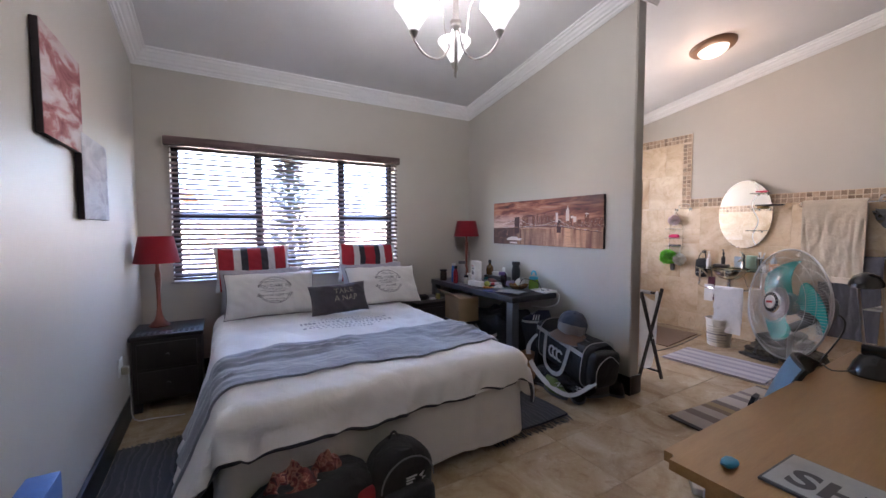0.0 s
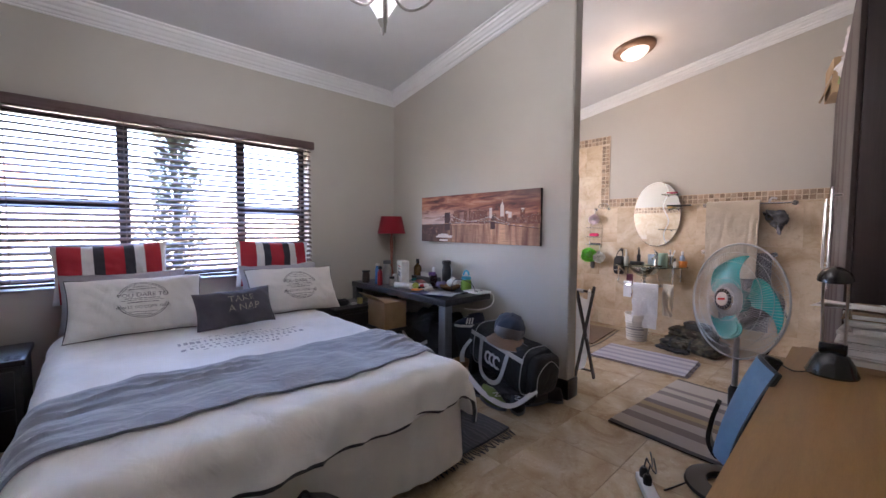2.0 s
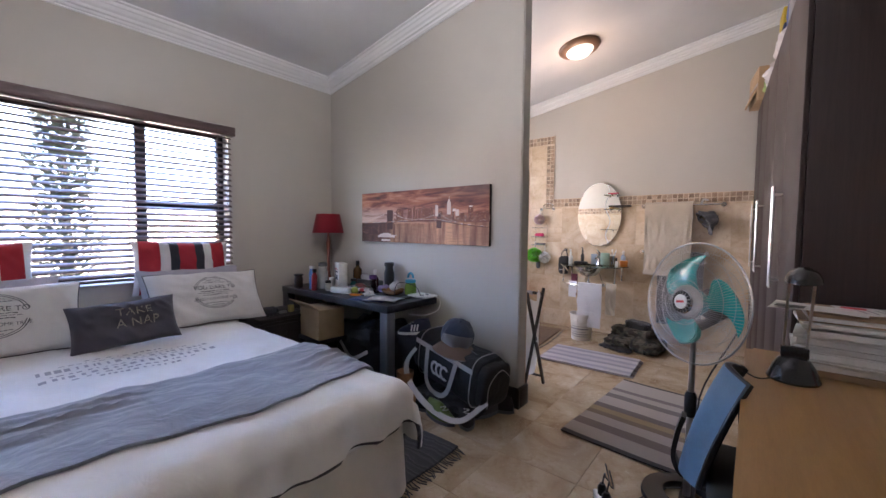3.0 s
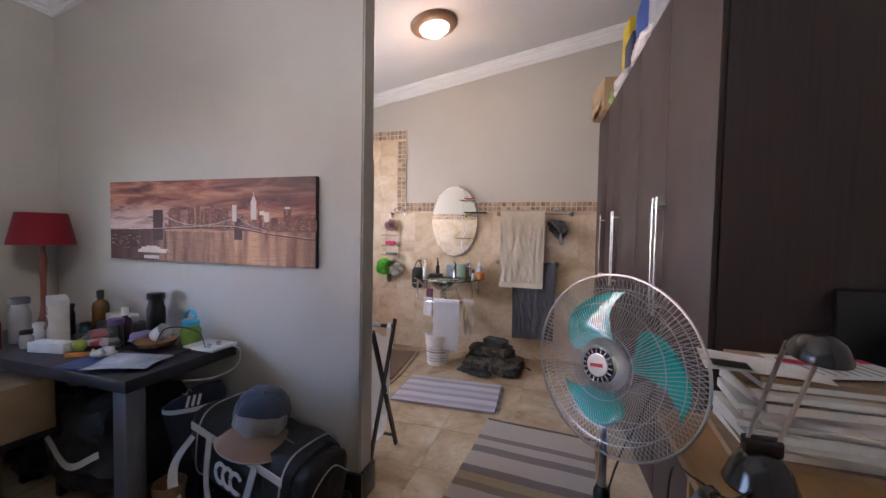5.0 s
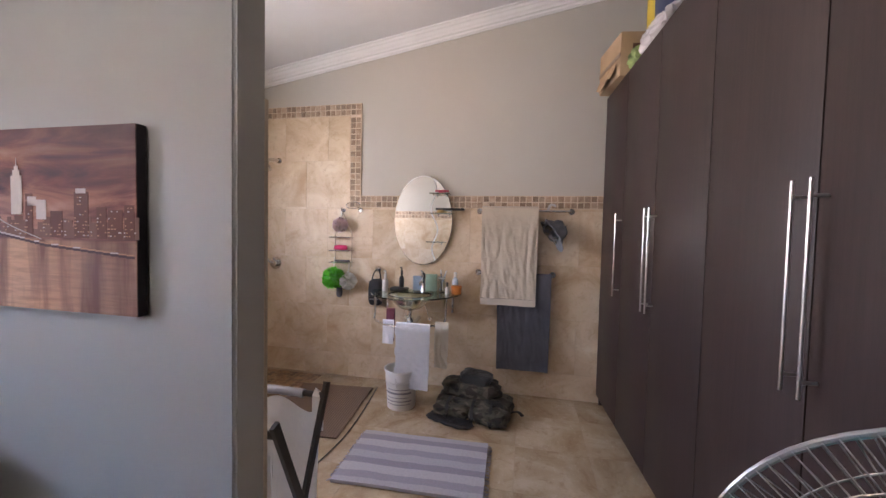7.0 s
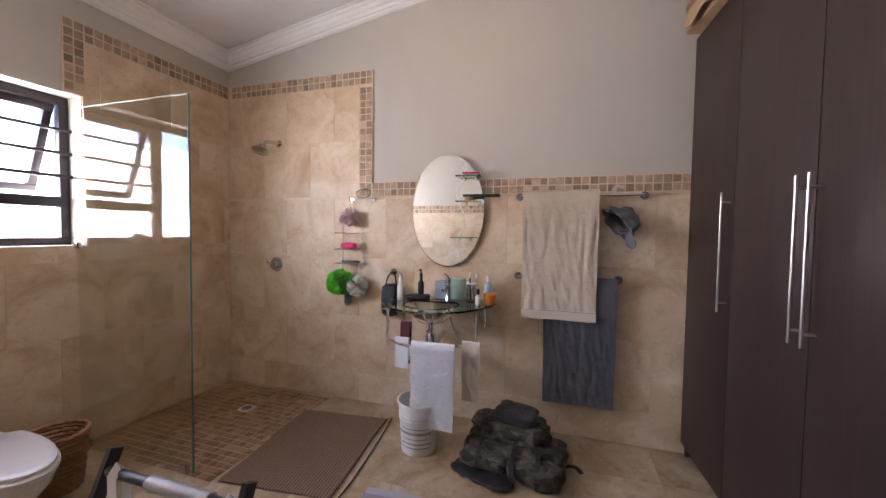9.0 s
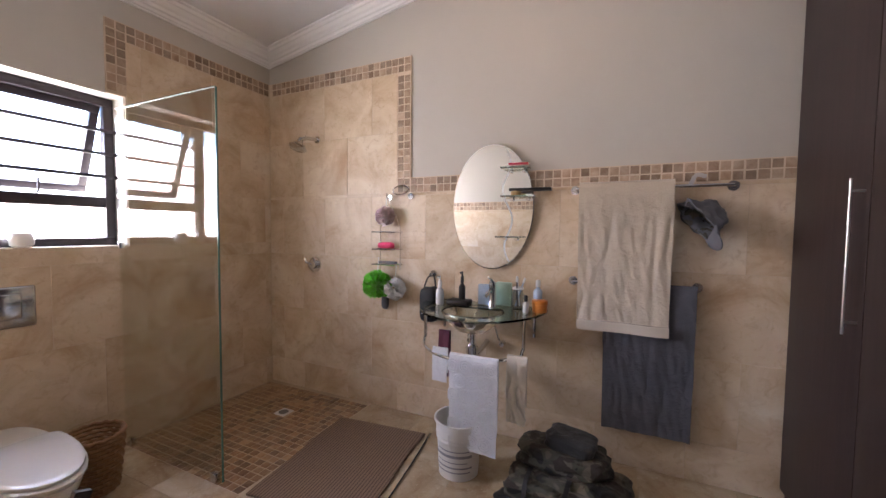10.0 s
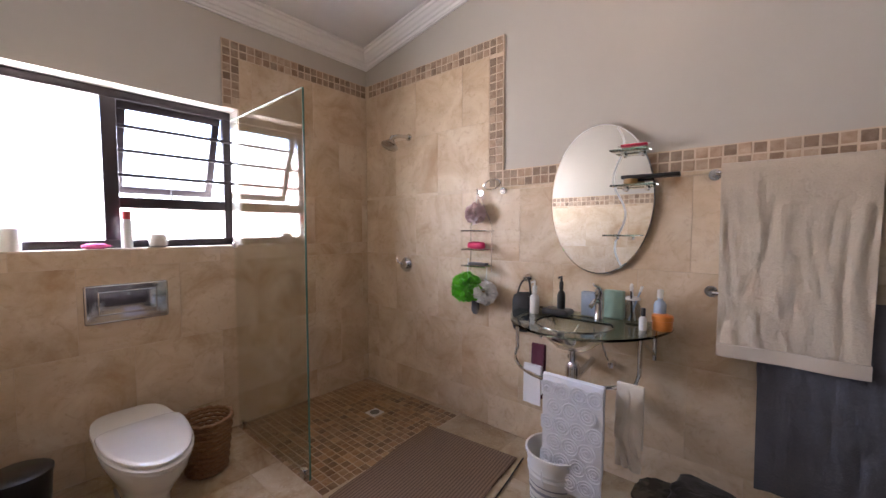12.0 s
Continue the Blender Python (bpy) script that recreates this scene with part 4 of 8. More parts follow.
def skyline():
    rnd, count = random.Random(9), iter(range(100000))
    layers = {k: bmesh.new() for k in ("dim", "mid", "bridge", "amber", "pale", "boat")}
    depth = {"dim": -0.0026, "mid": -0.0030, "bridge": -0.0036, "amber": -0.0042, "pale": -0.0046, "boat": -0.0050}

    def block(layer, x0, x1, z0, z1):
        y = depth[layer] - 0.00000035 * next(count)
        box(x0, x1, y - 0.0003, y + 0.0003, z0, z1, bm=layers[layer])

    def windows(x0, x1, z0, z1, share):
        z = z0 + 0.006
        while z < z1 - 0.005:
            x = x0 + 0.003
            while x < x1 - 0.004:
                if rnd.random() < share:
                    block("pale" if rnd.random() < 0.3 else "amber", x, x + rnd.uniform(0.003, 0.006), z, z + 0.003)
                x += 0.0085
            z += 0.0085
    SHORE = -0.045
    # low far blocks along the whole shore
    x = -0.29
    while x < 0.73:
        w, h = rnd.uniform(0.012, 0.03), rnd.uniform(0.02, 0.055)
        block("dim", x, x + w, SHORE, SHORE + h)
        windows(x, x + w, SHORE, SHORE + h, 0.30)
        x += w * 0.9
    # towers of the centre, with their stepped tops
    for x0, x1, top in ((-0.255, -0.165, 0.062), (-0.24, -0.19, 0.074), (-0.105, -0.060, 0.073), (-0.045, -0.018, 0.088), (-0.012, 0.008, 0.055), (0.015, 0.05, 0.072), (0.055, 0.135, 0.070), (0.06, 0.10, 0.088), (0.14, 0.185, 0.066), (0.150, 0.175, 0.076), (0.25, 0.285, 0.04), (0.385, 0.41, 0.066), (0.47, 0.51, 0.022), (0.548, 0.594, 0.070), (0.62, 0.65, 0.032), (0.655, 0.70, 0.026), (0.705, 0.735, 0.038)):
        block("mid", x0, x1, SHORE, top)
        windows(x0, x1, SHORE, top, 0.22)
    for x0, x1, z0, z1 in ((0.213, 0.243, 0.0, 0.090), (0.338, 0.376, 0.012, 0.112), (0.345, 0.369, 0.112, 0.126), (0.351, 0.364, 0.126, 0.137), (0.3565, 0.3585, 0.137, 0.156), (0.395, 0.425, 0.035, 0.058), (0.425, 0.458, 0.0, 0.050), (0.556, 0.588, 0.066, 0.078)):
        block("pale", x0, x1, z0, z1)
    # bridge: two stone towers, deck and hanging cables
    for x0, x1, z0, z1 in ((-0.375, -0.298, -0.112, 0.064), (-0.382, -0.291, -0.005, 0.003), (0.226, 0.280, -0.098, -0.02), (0.232, 0.274, -0.02, 0.022)):
        block("bridge", x0, x1, z0, z1)
    deck = [(-0.735, -0.056), (-0.36, -0.047), (-0.1, -0.034), (0.12, -0.026), (0.25, -0.030), (0.45, -0.062), (0.735, -0.086)]
    for (x0, z0), (x1, z1) in zip(deck, deck[1:]):
        n = 12
        for k in range(n):
            xa, xb = x0 + (x1 - x0) * k / n, x0 + (x1 - x0) * (k + 1) / n
            z = z0 + (z1 - z0) * (k + 0.5) / n
            block("bridge", xa, xb, z - 0.006, z)
            block("pale" if rnd.random() < 0.55 else "amber", xa, xb, z + 0.0005, z + 0.004)
    for x in range(60):
        xx = -0.28 + x * 0.0085
        if rnd.random() < 0.7:
            block("amber", xx, xx + 0.008, -0.056 - rnd.uniform(0, 0.006), -0.052)
    for pts in ([(-0.735, -0.04), (-0.55, -0.012), (-0.375, 0.040)], [(-0.298, 0.045), (-0.2, 0.0), (-0.06, -0.022), (0.08, -0.016), (0.19, 0.008), (0.25, 0.026)], [(0.25, 0.026), (0.32, -0.012), (0.44, -0.05)]):
        tube([(p.x, depth["pale"], p.z) for p in smooth_line([(x, 0, z) for x, z in pts], 6)], 0.0013, 4, layers["pale"])
    # pier with lights and a white boat
    block("bridge", -0.735, -0.50, -0.16, -0.075)
    for _ in range(34):
        xx, zz = rnd.uniform(-0.73, -0.48), rnd.uniform(-0.165, -0.08)
        block("amber", xx, xx + rnd.uniform(0.004, 0.014), zz, zz + 0.004)
    for x0, x1, z0, z1 in ((-0.50, -0.27, -0.187, -0.170), (-0.48, -0.255, -0.170, -0.164), (-0.47, -0.32, -0.164, -0.154), (-0.43, -0.345, -0.154, -0.147), (-0.45, -0.33, -0.222, -0.203)):
        block("boat", x0, x1, z0, z1)
    for key, name, mat, label in (("dim", "low_skyline", SKYDIM, "printed low skyline"), ("mid", "tower_block", SKYMID, "printed towers"), ("bridge", "bridge", SKYDARK, "printed bridge"), ("amber", "lights", SKYGLOW, "printed amber lights"), ("pale", "lit_skyline", SKYPALE, "printed lit towers"), ("boat", "boat", SKYPALE, "printed white boat")):
        ob = part(name, layers[key], mat, big, label, smooth=False)
        if key not in ("boat", "bridge"):
            ob["kind"] = "stuff"


skyline()

# ---- lamps ----
def chandelier():
    c = (1.80, 2.20)
    top = roof(c[1])
    t = thing("chandelier", pose(c[0], c[1], 2.222), "three-arm nickel chandelier with lit frosted glass cups", "chandelier")
    part("stem", lathe([(0.004, 0), (0.006, 0.03), (0.012, 0.05), (0.012, 0.2), (0.011, 0.26), (0.026, 0.27), (0.032, 0.285), (0.026, 0.30), (0.034, 0.315), (0.02, 0.335), (0.016, 0.42), (0.009, 0.52), (0.007, top - 2.222 - 0.02)], 16), NICKEL, t)
    part("canopy", lathe([(0.012, top - 2.222 - 0.07), (0.03, top - 2.222 - 0.05), (0.06, top - 2.222 - 0.012), (0.062, top - 2.222 + 0.02)], 20), NICKEL, t)
    frost = glow("frosted_glass_lit", (1.0, 0.97, 0.90), 0.03)
    for ang in (87.4, 207.4, -32.6):
        d = Vector((math.cos(radians(ang - 28)), math.sin(radians(ang - 28)), 0))
        arm = tube([d * r + Vector((0, 0, z)) for r, z in smooth_line2([(0.02, 0.29), (0.045, 0.16), (0.11, 0.085), (0.20, 0.088), (0.262, 0.145), (0.268, 0.178)])], 0.006, 8)
        a = part("arm", arm, NICKEL, t)
        part("scroll", tube([d * r + Vector((0, 0, z)) for r, z in smooth_line2([(0.045, 0.16), (0.075, 0.26), (0.085, 0.36), (0.13, 0.43), (0.16, 0.44)])], 0.004, 6), NICKEL, t)
        p = d * 0.268
        part("cup", lathe([(0.006, 0.158), (0.014, 0.168), (0.026, 0.195), (0.024, 0.199)], 16, centre=(p.x, p.y, 0)), NICKEL, a)
        b = bmesh.new()
        lathe([(0.022, 0.195), (0.045, 0.238), (0.085, 0.303), (0.104, 0.325), (0.106, 0.335)], 28, b, (p.x, p.y, 0), cap=False)
        lathe([(0.019, 0.199), (0.041, 0.240), (0.081, 0.305), (0.100, 0.327), (0.103, 0.335)], 28, b, (p.x, p.y, 0), cap=False)
        part("glass_shade", b, frost, t, "lit frosted glass cup")
        part("bulb", lathe([(0.01, 0.225), (0.016, 0.265), (0.024, 0.315), (0.022, 0.345), (0.008, 0.363)], 12, centre=(p.x, p.y, 0)), glow("bulb_lit", (1.0, 0.98, 0.93), 0.4), t, "lit bulb")
        lamp_point("chandelier_light", (c[0] + p.x, c[1] + p.y, 2.222 + 0.42), 0.42, (1.0, 0.95, 0.88), 0.03)


def smooth_line2(pts):
    return [(q.x, q.z) for q in smooth_line([(r, 0, z) for r, z in pts], 6)]


chandelier()


def ceiling_lamp():
    z = roof(2.31)
    m = pose(4.95, 2.31, z, 180 - math.degrees(math.atan(SLOPE)), 0, 0)
    t = thing("ceiling_lamp", m, "round ceiling lamp with brown rim and warm lit glass", "lamp")
    part("rim", lathe([(0.205, 0), (0.205, 0.012), (0.19, 0.03), (0.15, 0.045), (0.135, 0.045), (0.135, 0.0)], 40), plain("brown_lamp_rim", (0.22, 0.13, 0.08), 0.4), t)
    part("diffuser", lathe([(0.135, 0.035), (0.125, 0.06), (0.09, 0.085), (0.045, 0.098), (0.001, 0.1)], 40), glow("warm_lamp_glass", (1.0, 0.80, 0.55), 0.06), t, "warm lit glass dome")
    lamp_point("bath_light", (4.95, 2.31, z - 0.33), 0.22, (1.0, 0.66, 0.42), 0.10)


ceiling_lamp()


# ---- bathroom fittings ----
def toilet():
    t = thing("toilet", pose(4.27, 3.95, 0) @ Matrix.Diagonal((0.96, 0.97, 0.86, 1)), "white ceramic toilet with closed lid", "toilet")

    def outline(s, z, back):
        pts = []
        for k in range(32):
            a = 2 * math.pi * k / 32
            x, y = 0.185 * s * math.cos(a), 0.0
            y = -0.43 * s * math.sin(a) if math.sin(a) > 0 else back * 0.5 * abs(math.sin(a)) ** 0.45
            x = x if math.sin(a) > 0 else 0.185 * s * math.copysign(abs(math.cos(a)) ** 0.55, math.cos(a))
            pts.append((x * (1 if math.sin(a) > -0.5 else 1.0), y + (0.0), z))
        return pts

    def rings(levels):
        b = bmesh.new()
        rs = [[b.verts.new(p) for p in outline(s, z, bk)] for s, z, bk in levels]
        for r0, r1 in zip(rs, rs[1:]):
            for k in range(32):
                b.faces.new((r0[k], r0[(k + 1) % 32], r1[(k + 1) % 32], r1[k]))
        b.faces.new(rs[0][::-1])
        b.faces.new(rs[-1])
        return b
    part("bowl", rings([(0.52, 0.0, 0.85), (0.50, 0.06, 0.85), (0.55, 0.14, 0.86), (0.75, 0.24, 0.87), (0.93, 0.33, 0.88), (0.98, 0.385, 0.88), (0.96, 0.395, 0.88)]), CERAMIC, t)
    part("seat", rings([(0.99, 0.397, 0.25), (1.01, 0.402, 0.25), (1.01, 0.412, 0.25), (0.985, 0.418, 0.25)]), CERAMIC, t)
    part("lid", rings([(0.955, 0.421, 0.22), (0.975, 0.425, 0.22), (0.97, 0.436, 0.22), (0.945, 0.441, 0.21), (0.88, 0.443, 0.2)]), CERAMIC, t, "closed white lid")
    for x in (-0.07, 0.07):
        part("hinge", tube([(x - 0.02, 0.09, 0.425), (x + 0.02, 0.09, 0.425)], 0.012, 10), CHROME, t)


toilet()


def flush_plate():
    t = thing("flush_plate", pose(4.31, 4.398, 0.94), "chrome flush plate with oval button", "flush plate")
    part("plate", box(-0.185, 0.185, -0.014, 0, -0.105, 0.105, 0.01, seg=3), CHROME, t)
    part("button", box(-0.13, 0.13, -0.020, -0.013, -0.06, 0.07, 0.006, seg=3), CHROME, t)


flush_plate()
t = thing("black_bin", pose(3.86, 4.14, 0), "black plastic bathroom bin beside the toilet", "bin")
part("body", lathe([(0.09, 0), (0.095, 0.006), (0.112, 0.255), (0.112, 0.26)], 26), BLACKPLASTIC, t)
part("lid", lathe([(0.116, 0.26), (0.116, 0.275), (0.09, 0.287), (0.003, 0.29)], 26), BLACKPLASTIC, t)


def waste_basket():
    t = thing("waste_basket", pose(4.56, 4.02, 0), "brown woven wicker waste basket", "basket")
    wick = wood("wicker", (0.17, 0.08, 0.03), (0.33, 0.175, 0.075), 0.6, (1, 1, 6), 30, 0.5)
    n = 34
    b = bmesh.new()
    for k in range(13):
        z = 0.015 + k * 0.022
        r = 0.095 + 0.03 * k / 12
        tube([((r + 0.004 * (-1) ** (j + k)) * math.cos(2 * math.pi * j / n), (r + 0.004 * (-1) ** (j + k)) * math.sin(2 * math.pi * j / n), z) for j in range(n)], 0.0105, 6, b, closed=True)
    part("weave", b, wick, t)
    part("rim", tube([(0.128 * math.cos(2 * math.pi * j / n), 0.128 * math.sin(2 * math.pi * j / n), 0.297 + 0.004 * (-1) ** j) for j in range(n)], 0.011, 8, closed=True), wick, t)
    part("bottom", lathe([(0.09, 0.002), (0.09, 0.012)], 24), wick, t)


waste_basket()


def shower_screen():
    t = thing("shower_screen", pose(0, 0, 0), "clear frameless glass shower screen", "shower screen")
    p = part("pane", box(4.872, 4.882, 3.48, 4.398, 0.012, 2.06, 0.001), SHOWERGLASS, t, smooth=False)
    p.visible_shadow = False
    part("edge", box(4.8718, 4.8822, 3.4765, 3.4797, 0.012, 2.06), plain("green_glass_edge", (0.10, 0.20, 0.17), 0.15), t, "green glass edge", smooth=False)
    # same glass edge in a paler green, the light from above painted in
    part("top_edge", box(4.8718, 4.8822, 3.4797, 4.398, 2.0603, 2.0625), plain("green_glass_edge_lit", (0.35, 0.46, 0.42), 0.15), t, "green glass edge", smooth=False)
    for y in (3.54, 4.33):
        part("floor_bracket", box(4.862, 4.892, y - 0.02, y + 0.02, 0, 0.05, 0.004), CHROME, t, "chrome bracket")
    part("wall_bracket", box(4.862, 4.892, 4.372, 4.398, 1.22, 1.26, 0.004), CHROME, t, "chrome bracket")


shower_screen()


def shower_fittings():
    t = thing("wall_shower", pose(0, 0, 0), "chrome shower head on a wall arm", "shower")
    part("arm", tube(smooth_line([(5.998, 3.86, 2.07), (5.90, 3.875, 2.065), (5.845, 3.885, 2.045)], 5), 0.015, 12), CHROME, t)
    part("flange", tube([(5.998, 3.86, 2.07), (5.988, 3.86, 2.07)], 0.028, 20), CHROME, t)
    b = lathe([(0.016, 0.04), (0.024, 0.0), (0.060, -0.036), (0.068, -0.048), (0.060, -0.054)][::-1], 20)
    part("head", moved(b, pose(5.835, 3.89, 2.02, 0, 25, 0)), CHROME, t)
    t = thing("shower_valve", pose(5.998, 3.89, 1.06), "chrome shower mixer valve", "tap")
    part("flange", tube([(0, 0, 0), (-0.012, 0, 0)], 0.060, 28), CHROME, t)
    part("knob", tube([(-0.012, 0, 0), (-0.05, 0, 0)], 0.034, 20), CHROME, t)
    part("lever", tube([(-0.045, 0, 0), (-0.06, 0.045, 0.02), (-0.058, 0.06, 0.05)], 0.008, 8), CHROME, t)


shower_fittings()


def bath_mirror():
    t = thing("oval_mirror", pose(5.995, 2.375, 1.505), "oval frameless wall mirror with wavy etched line", "mirror")
    seg = 64
    b = bmesh.new()
    ring0 = [b.verts.new((0, 0.272 * math.cos(2 * math.pi * k / seg), 0.402 * math.sin(2 * math.pi * k / seg))) for k in range(seg)]
    ring1 = [b.verts.new((-0.024, 0.272 * math.cos(2 * math.pi * k / seg), 0.402 * math.sin(2 * math.pi * k / seg))) for k in range(seg)]
    ring2 = [b.verts.new((-0.027, 0.266 * math.cos(2 * math.pi * k / seg), 0.396 * math.sin(2 * math.pi * k / seg))) for k in range(seg)]
    for r0, r1 in ((ring0, ring1), (ring1, ring2)):
        for k in range(seg):
            b.faces.new((r0[k], r0[(k + 1) % seg], r1[(k + 1) % seg], r1[k]))
    b.faces.new(ring2)
    part("glass", b, MIRROR, t, smooth=False)
    wave = [(-0.0285, -0.105 - 0.028 * math.sin(k * 0.42) - 0.03 * (k / 30 - 0.5), 0.37 - 0.72 * k / 30) for k in range(31)]
    part("etched_line", strap(wave, 0.010, 0.001, (-1, 0, 0)), plain("etched_glass", (0.75, 0.77, 0.76), 0.6), t, "frosted wavy line")
    for k, (y, z, w) in enumerate(((-0.165, 0.235, 0.17), (-0.185, 0.06, 0.20), (-0.13, -0.19, 0.15))):
        s = part("shelf", box(-0.13, -0.03, y - w / 2, y + w / 2, z - 0.004, z + 0.004, 0.002), GREENGLASS, t, "small glass shelf")
        for yy in (y - w / 4, y + w / 4):
            part("shelf_clip", tube([(-0.029, yy, z - 0.014), (-0.05, yy, z - 0.014)], 0.011, 12), CHROME, s)
    c = thing("red_comb", pose(5.91, 2.19, 1.755, 0, 0, 8), "red plastic comb and white cord on the glass shelf", "comb")
    part("comb", box(-0.02, 0.02, -0.06, 0.06, 0, 0.012, 0.004), plain("crimson_plastic", (0.5, 0.02, 0.06), 0.35), c)
    part("cord", tube(smooth_line([(-0.02, -0.07, 0.004), (0.0, -0.02, 0.016), (0.02, 0.05, 0.014), (-0.01, 0.075, 0.004)], 5), 0.003, 6), WHITEPLASTIC, c)
    solo("black_shelf_box", box(-0.03, 0.03, -0.15, 0.10, 0, 0.018, 0.004), BLACKPLASTIC, "flat black plastic box on the glass shelf", "box", m=pose(5.905, 2.14, 1.594, 0, 0, 4))
    solo("amber_tin", lathe([(0.03, 0), (0.032, 0.004), (0.032, 0.024), (0.028, 0.026)], 20), plain("amber_tin", (0.45, 0.28, 0.10), 0.3), "small amber tin on the glass shelf", "tin", m=pose(5.90, 2.20, 1.5695))


bath_mirror()

ZB = 0.875


def basin():
    t = thing("glass_basin", pose(6.0, 2.40, 0), "wall-hung round glass basin on chrome brackets", "basin")
    seg = 40

    def dshape(s, z):
        out = [(-0.005, 0.38 * s, z)]
        for k in range(seg + 1):
            a = math.pi * k / seg
            out.append((-0.06 - 0.50 * s * math.sin(a), 0.40 * s * math.cos(a), z))
        return out + [(-0.005, -0.38 * s, z)]
    # counter with a round hole: outer loop and inner loop bridged
    b = bmesh.new()
    n = seg + 3
    outer = dshape(1.0, 0)
    def inner(k):
        p = Vector(outer[k]) - Vector((-0.29, 0, 0))
        return (-0.29 + 0.185 * p.x / p.length, 0.185 * p.y / p.length)
    loops = []
    for lst, z in ((outer, ZB - 0.012), (outer, ZB), ([(*inner(k), 0) for k in range(n)], ZB), ([(*inner(k), 0) for k in range(n)], ZB - 0.012)):
        loops.append([b.verts.new((p[0], p[1], z)) for p in lst])
    for i in range(4):
        l0, l1 = loops[i], loops[(i + 1) % 4]
        for k in range(n):
            b.faces.new((l0[k], l0[(k + 1) % n], l1[(k + 1) % n], l1[k]))
    part("counter", b, GREENGLASS, t, "clear green-edged glass counter")
    b = bmesh.new()
    lathe([(0.03, -0.135), (0.09, -0.115), (0.14, -0.07), (0.172, -0.02), (0.19, 0.004)], 36, b, (-0.29, 0, ZB), cap=False)
    lathe([(0.03, -0.129), (0.086, -0.109), (0.135, -0.066), (0.167, -0.018), (0.185, 0.004)], 36, b, (-0.29, 0, ZB), cap=False)
    part("bowl", b, glass_mat("bowl_glass", (0.80, 0.88, 0.85), 0.08), t, "frosted glass bowl")
    part("drain", lathe([(0.026, -0.133), (0.03, -0.128), (0.026, -0.124)], 20, centre=(-0.29, 0, ZB)), CHROME, t)
    part("trap", tube(smooth_line([(-0.29, 0, ZB - 0.135), (-0.29, 0, ZB - 0.24), (-0.27, 0, ZB - 0.29), (-0.15, 0, ZB - 0.28), (0, 0, ZB - 0.26)], 6), 0.017, 12), CHROME, t)
    part("trap_body", lathe([(0.03, -0.30), (0.034, -0.29), (0.034, -0.22), (0.026, -0.2)], 16, centre=(-0.29, 0, ZB)), CHROME, t)
    for s in (-1, 1):
        y = 0.31 * s
        b = tube([(-0.004, y, ZB - 0.02), (-0.30, y, ZB - 0.02), (-0.30, y, ZB - 0.19)], 0.011, 8)
        tube([(-0.004, y, ZB - 0.17), (-0.30, y, ZB - 0.02)], 0.008, 8, b)
        tube([(-0.012, y, ZB + 0.0), (-0.012, y, ZB - 0.19)], 0.011, 8, b)
        part("bracket", b, CHROME, t)
        part("valve", tube([(-0.002, 0.11 * s, 0.62), (-0.05, 0.11 * s, 0.62)], 0.017, 12), CHROME, t)
        part("hose", tube(smooth_line([(-0.04, 0.11 * s, 0.62), (-0.09, 0.10 * s, 0.68), (-0.07, 0.05 * s, 0.80)], 5), 0.006, 8), CHROME, t)
    bar = [(-0.06 - 0.475 * math.sin(radians(a)), 0.37 * math.cos(radians(a)), 0.655) for a in range(20, 161, 5)]
    bar = [(-0.30, 0.31, ZB - 0.18)] + [p for p in bar if p[0] < -0.30] + [(-0.30, -0.31, ZB - 0.18)]
    part("towel_bar", tube(bar, 0.009, 8), CHROME, t)
    tp = thing("basin_mixer", pose(5.885, 2.335, ZB), "chrome basin mixer tap", "tap")
    part("body", lathe([(0.026, 0), (0.026, 0.01), (0.021, 0.02), (0.021, 0.12), (0.024, 0.13), (0.022, 0.155), (0.01, 0.165)], 18), CHROME, tp)
    part("spout", tube(smooth_line([(0, 0, 0.09), (-0.06, 0, 0.105), (-0.12, 0, 0.085)], 4), 0.012, 10), CHROME, tp)
    part("lever", tube([(0, 0, 0.155), (-0.03, 0, 0.18), (-0.09, 0, 0.195)], [0.012, 0.009, 0.006], 8), CHROME, tp)


basin()


def bottle(name, x, y, z, r, h, mat, capmat, label, neck=0.4, cap_h=0.03, pump=False, group="toiletries on the basin"):
    t = thing(name, pose(x, y, z), label, "bottle", group)
    part("body", lathe([(r * 0.9, 0), (r, 0.006), (r, h * 0.72), (r * 0.85, h * 0.82), (r * neck, h * 0.9), (r * neck, h)], 18), mat, t)
    part("cap", lathe([(r * neck * 1.25, h * 0.95), (r * neck * 1.25, h + cap_h), (r * neck, h + cap_h + 0.004)], 14), capmat, t)
    if pump:
        part("pump", tube([(0, 0, h + cap_h), (0, 0, h + cap_h + 0.03), (-0.035, 0, h + cap_h + 0.028)], 0.006, 8), capmat, t)
    return t


CLEAR = thin_glass("clear_plastic", (0.80, 0.84, 0.85), 1.3)
BLUEPL = plain("pale_blue_plastic", (0.42, 0.52, 0.66), 0.25)
GREENPL = plain("pale_green_plastic", (0.36, 0.52, 0.42), 0.4)
ORANGE = plain("orange_plastic", (0.72, 0.24, 0.04), 0.35)
MAROON = cloth("maroon_cloth", (0.085, 0.012, 0.03), 400)
bottle("pump_bottle", 5.80, 2.66, ZB, 0.026, 0.12, WHITEPLASTIC, WHITEPLASTIC, "clear white soap pump bottle on the basin", pump=True)
bottle("black_pump_bottle", 5.86, 2.53, ZB, 0.022, 0.15, BLACKPLASTIC, BLACKPLASTIC, "black pump bottle on the basin", pump=True)
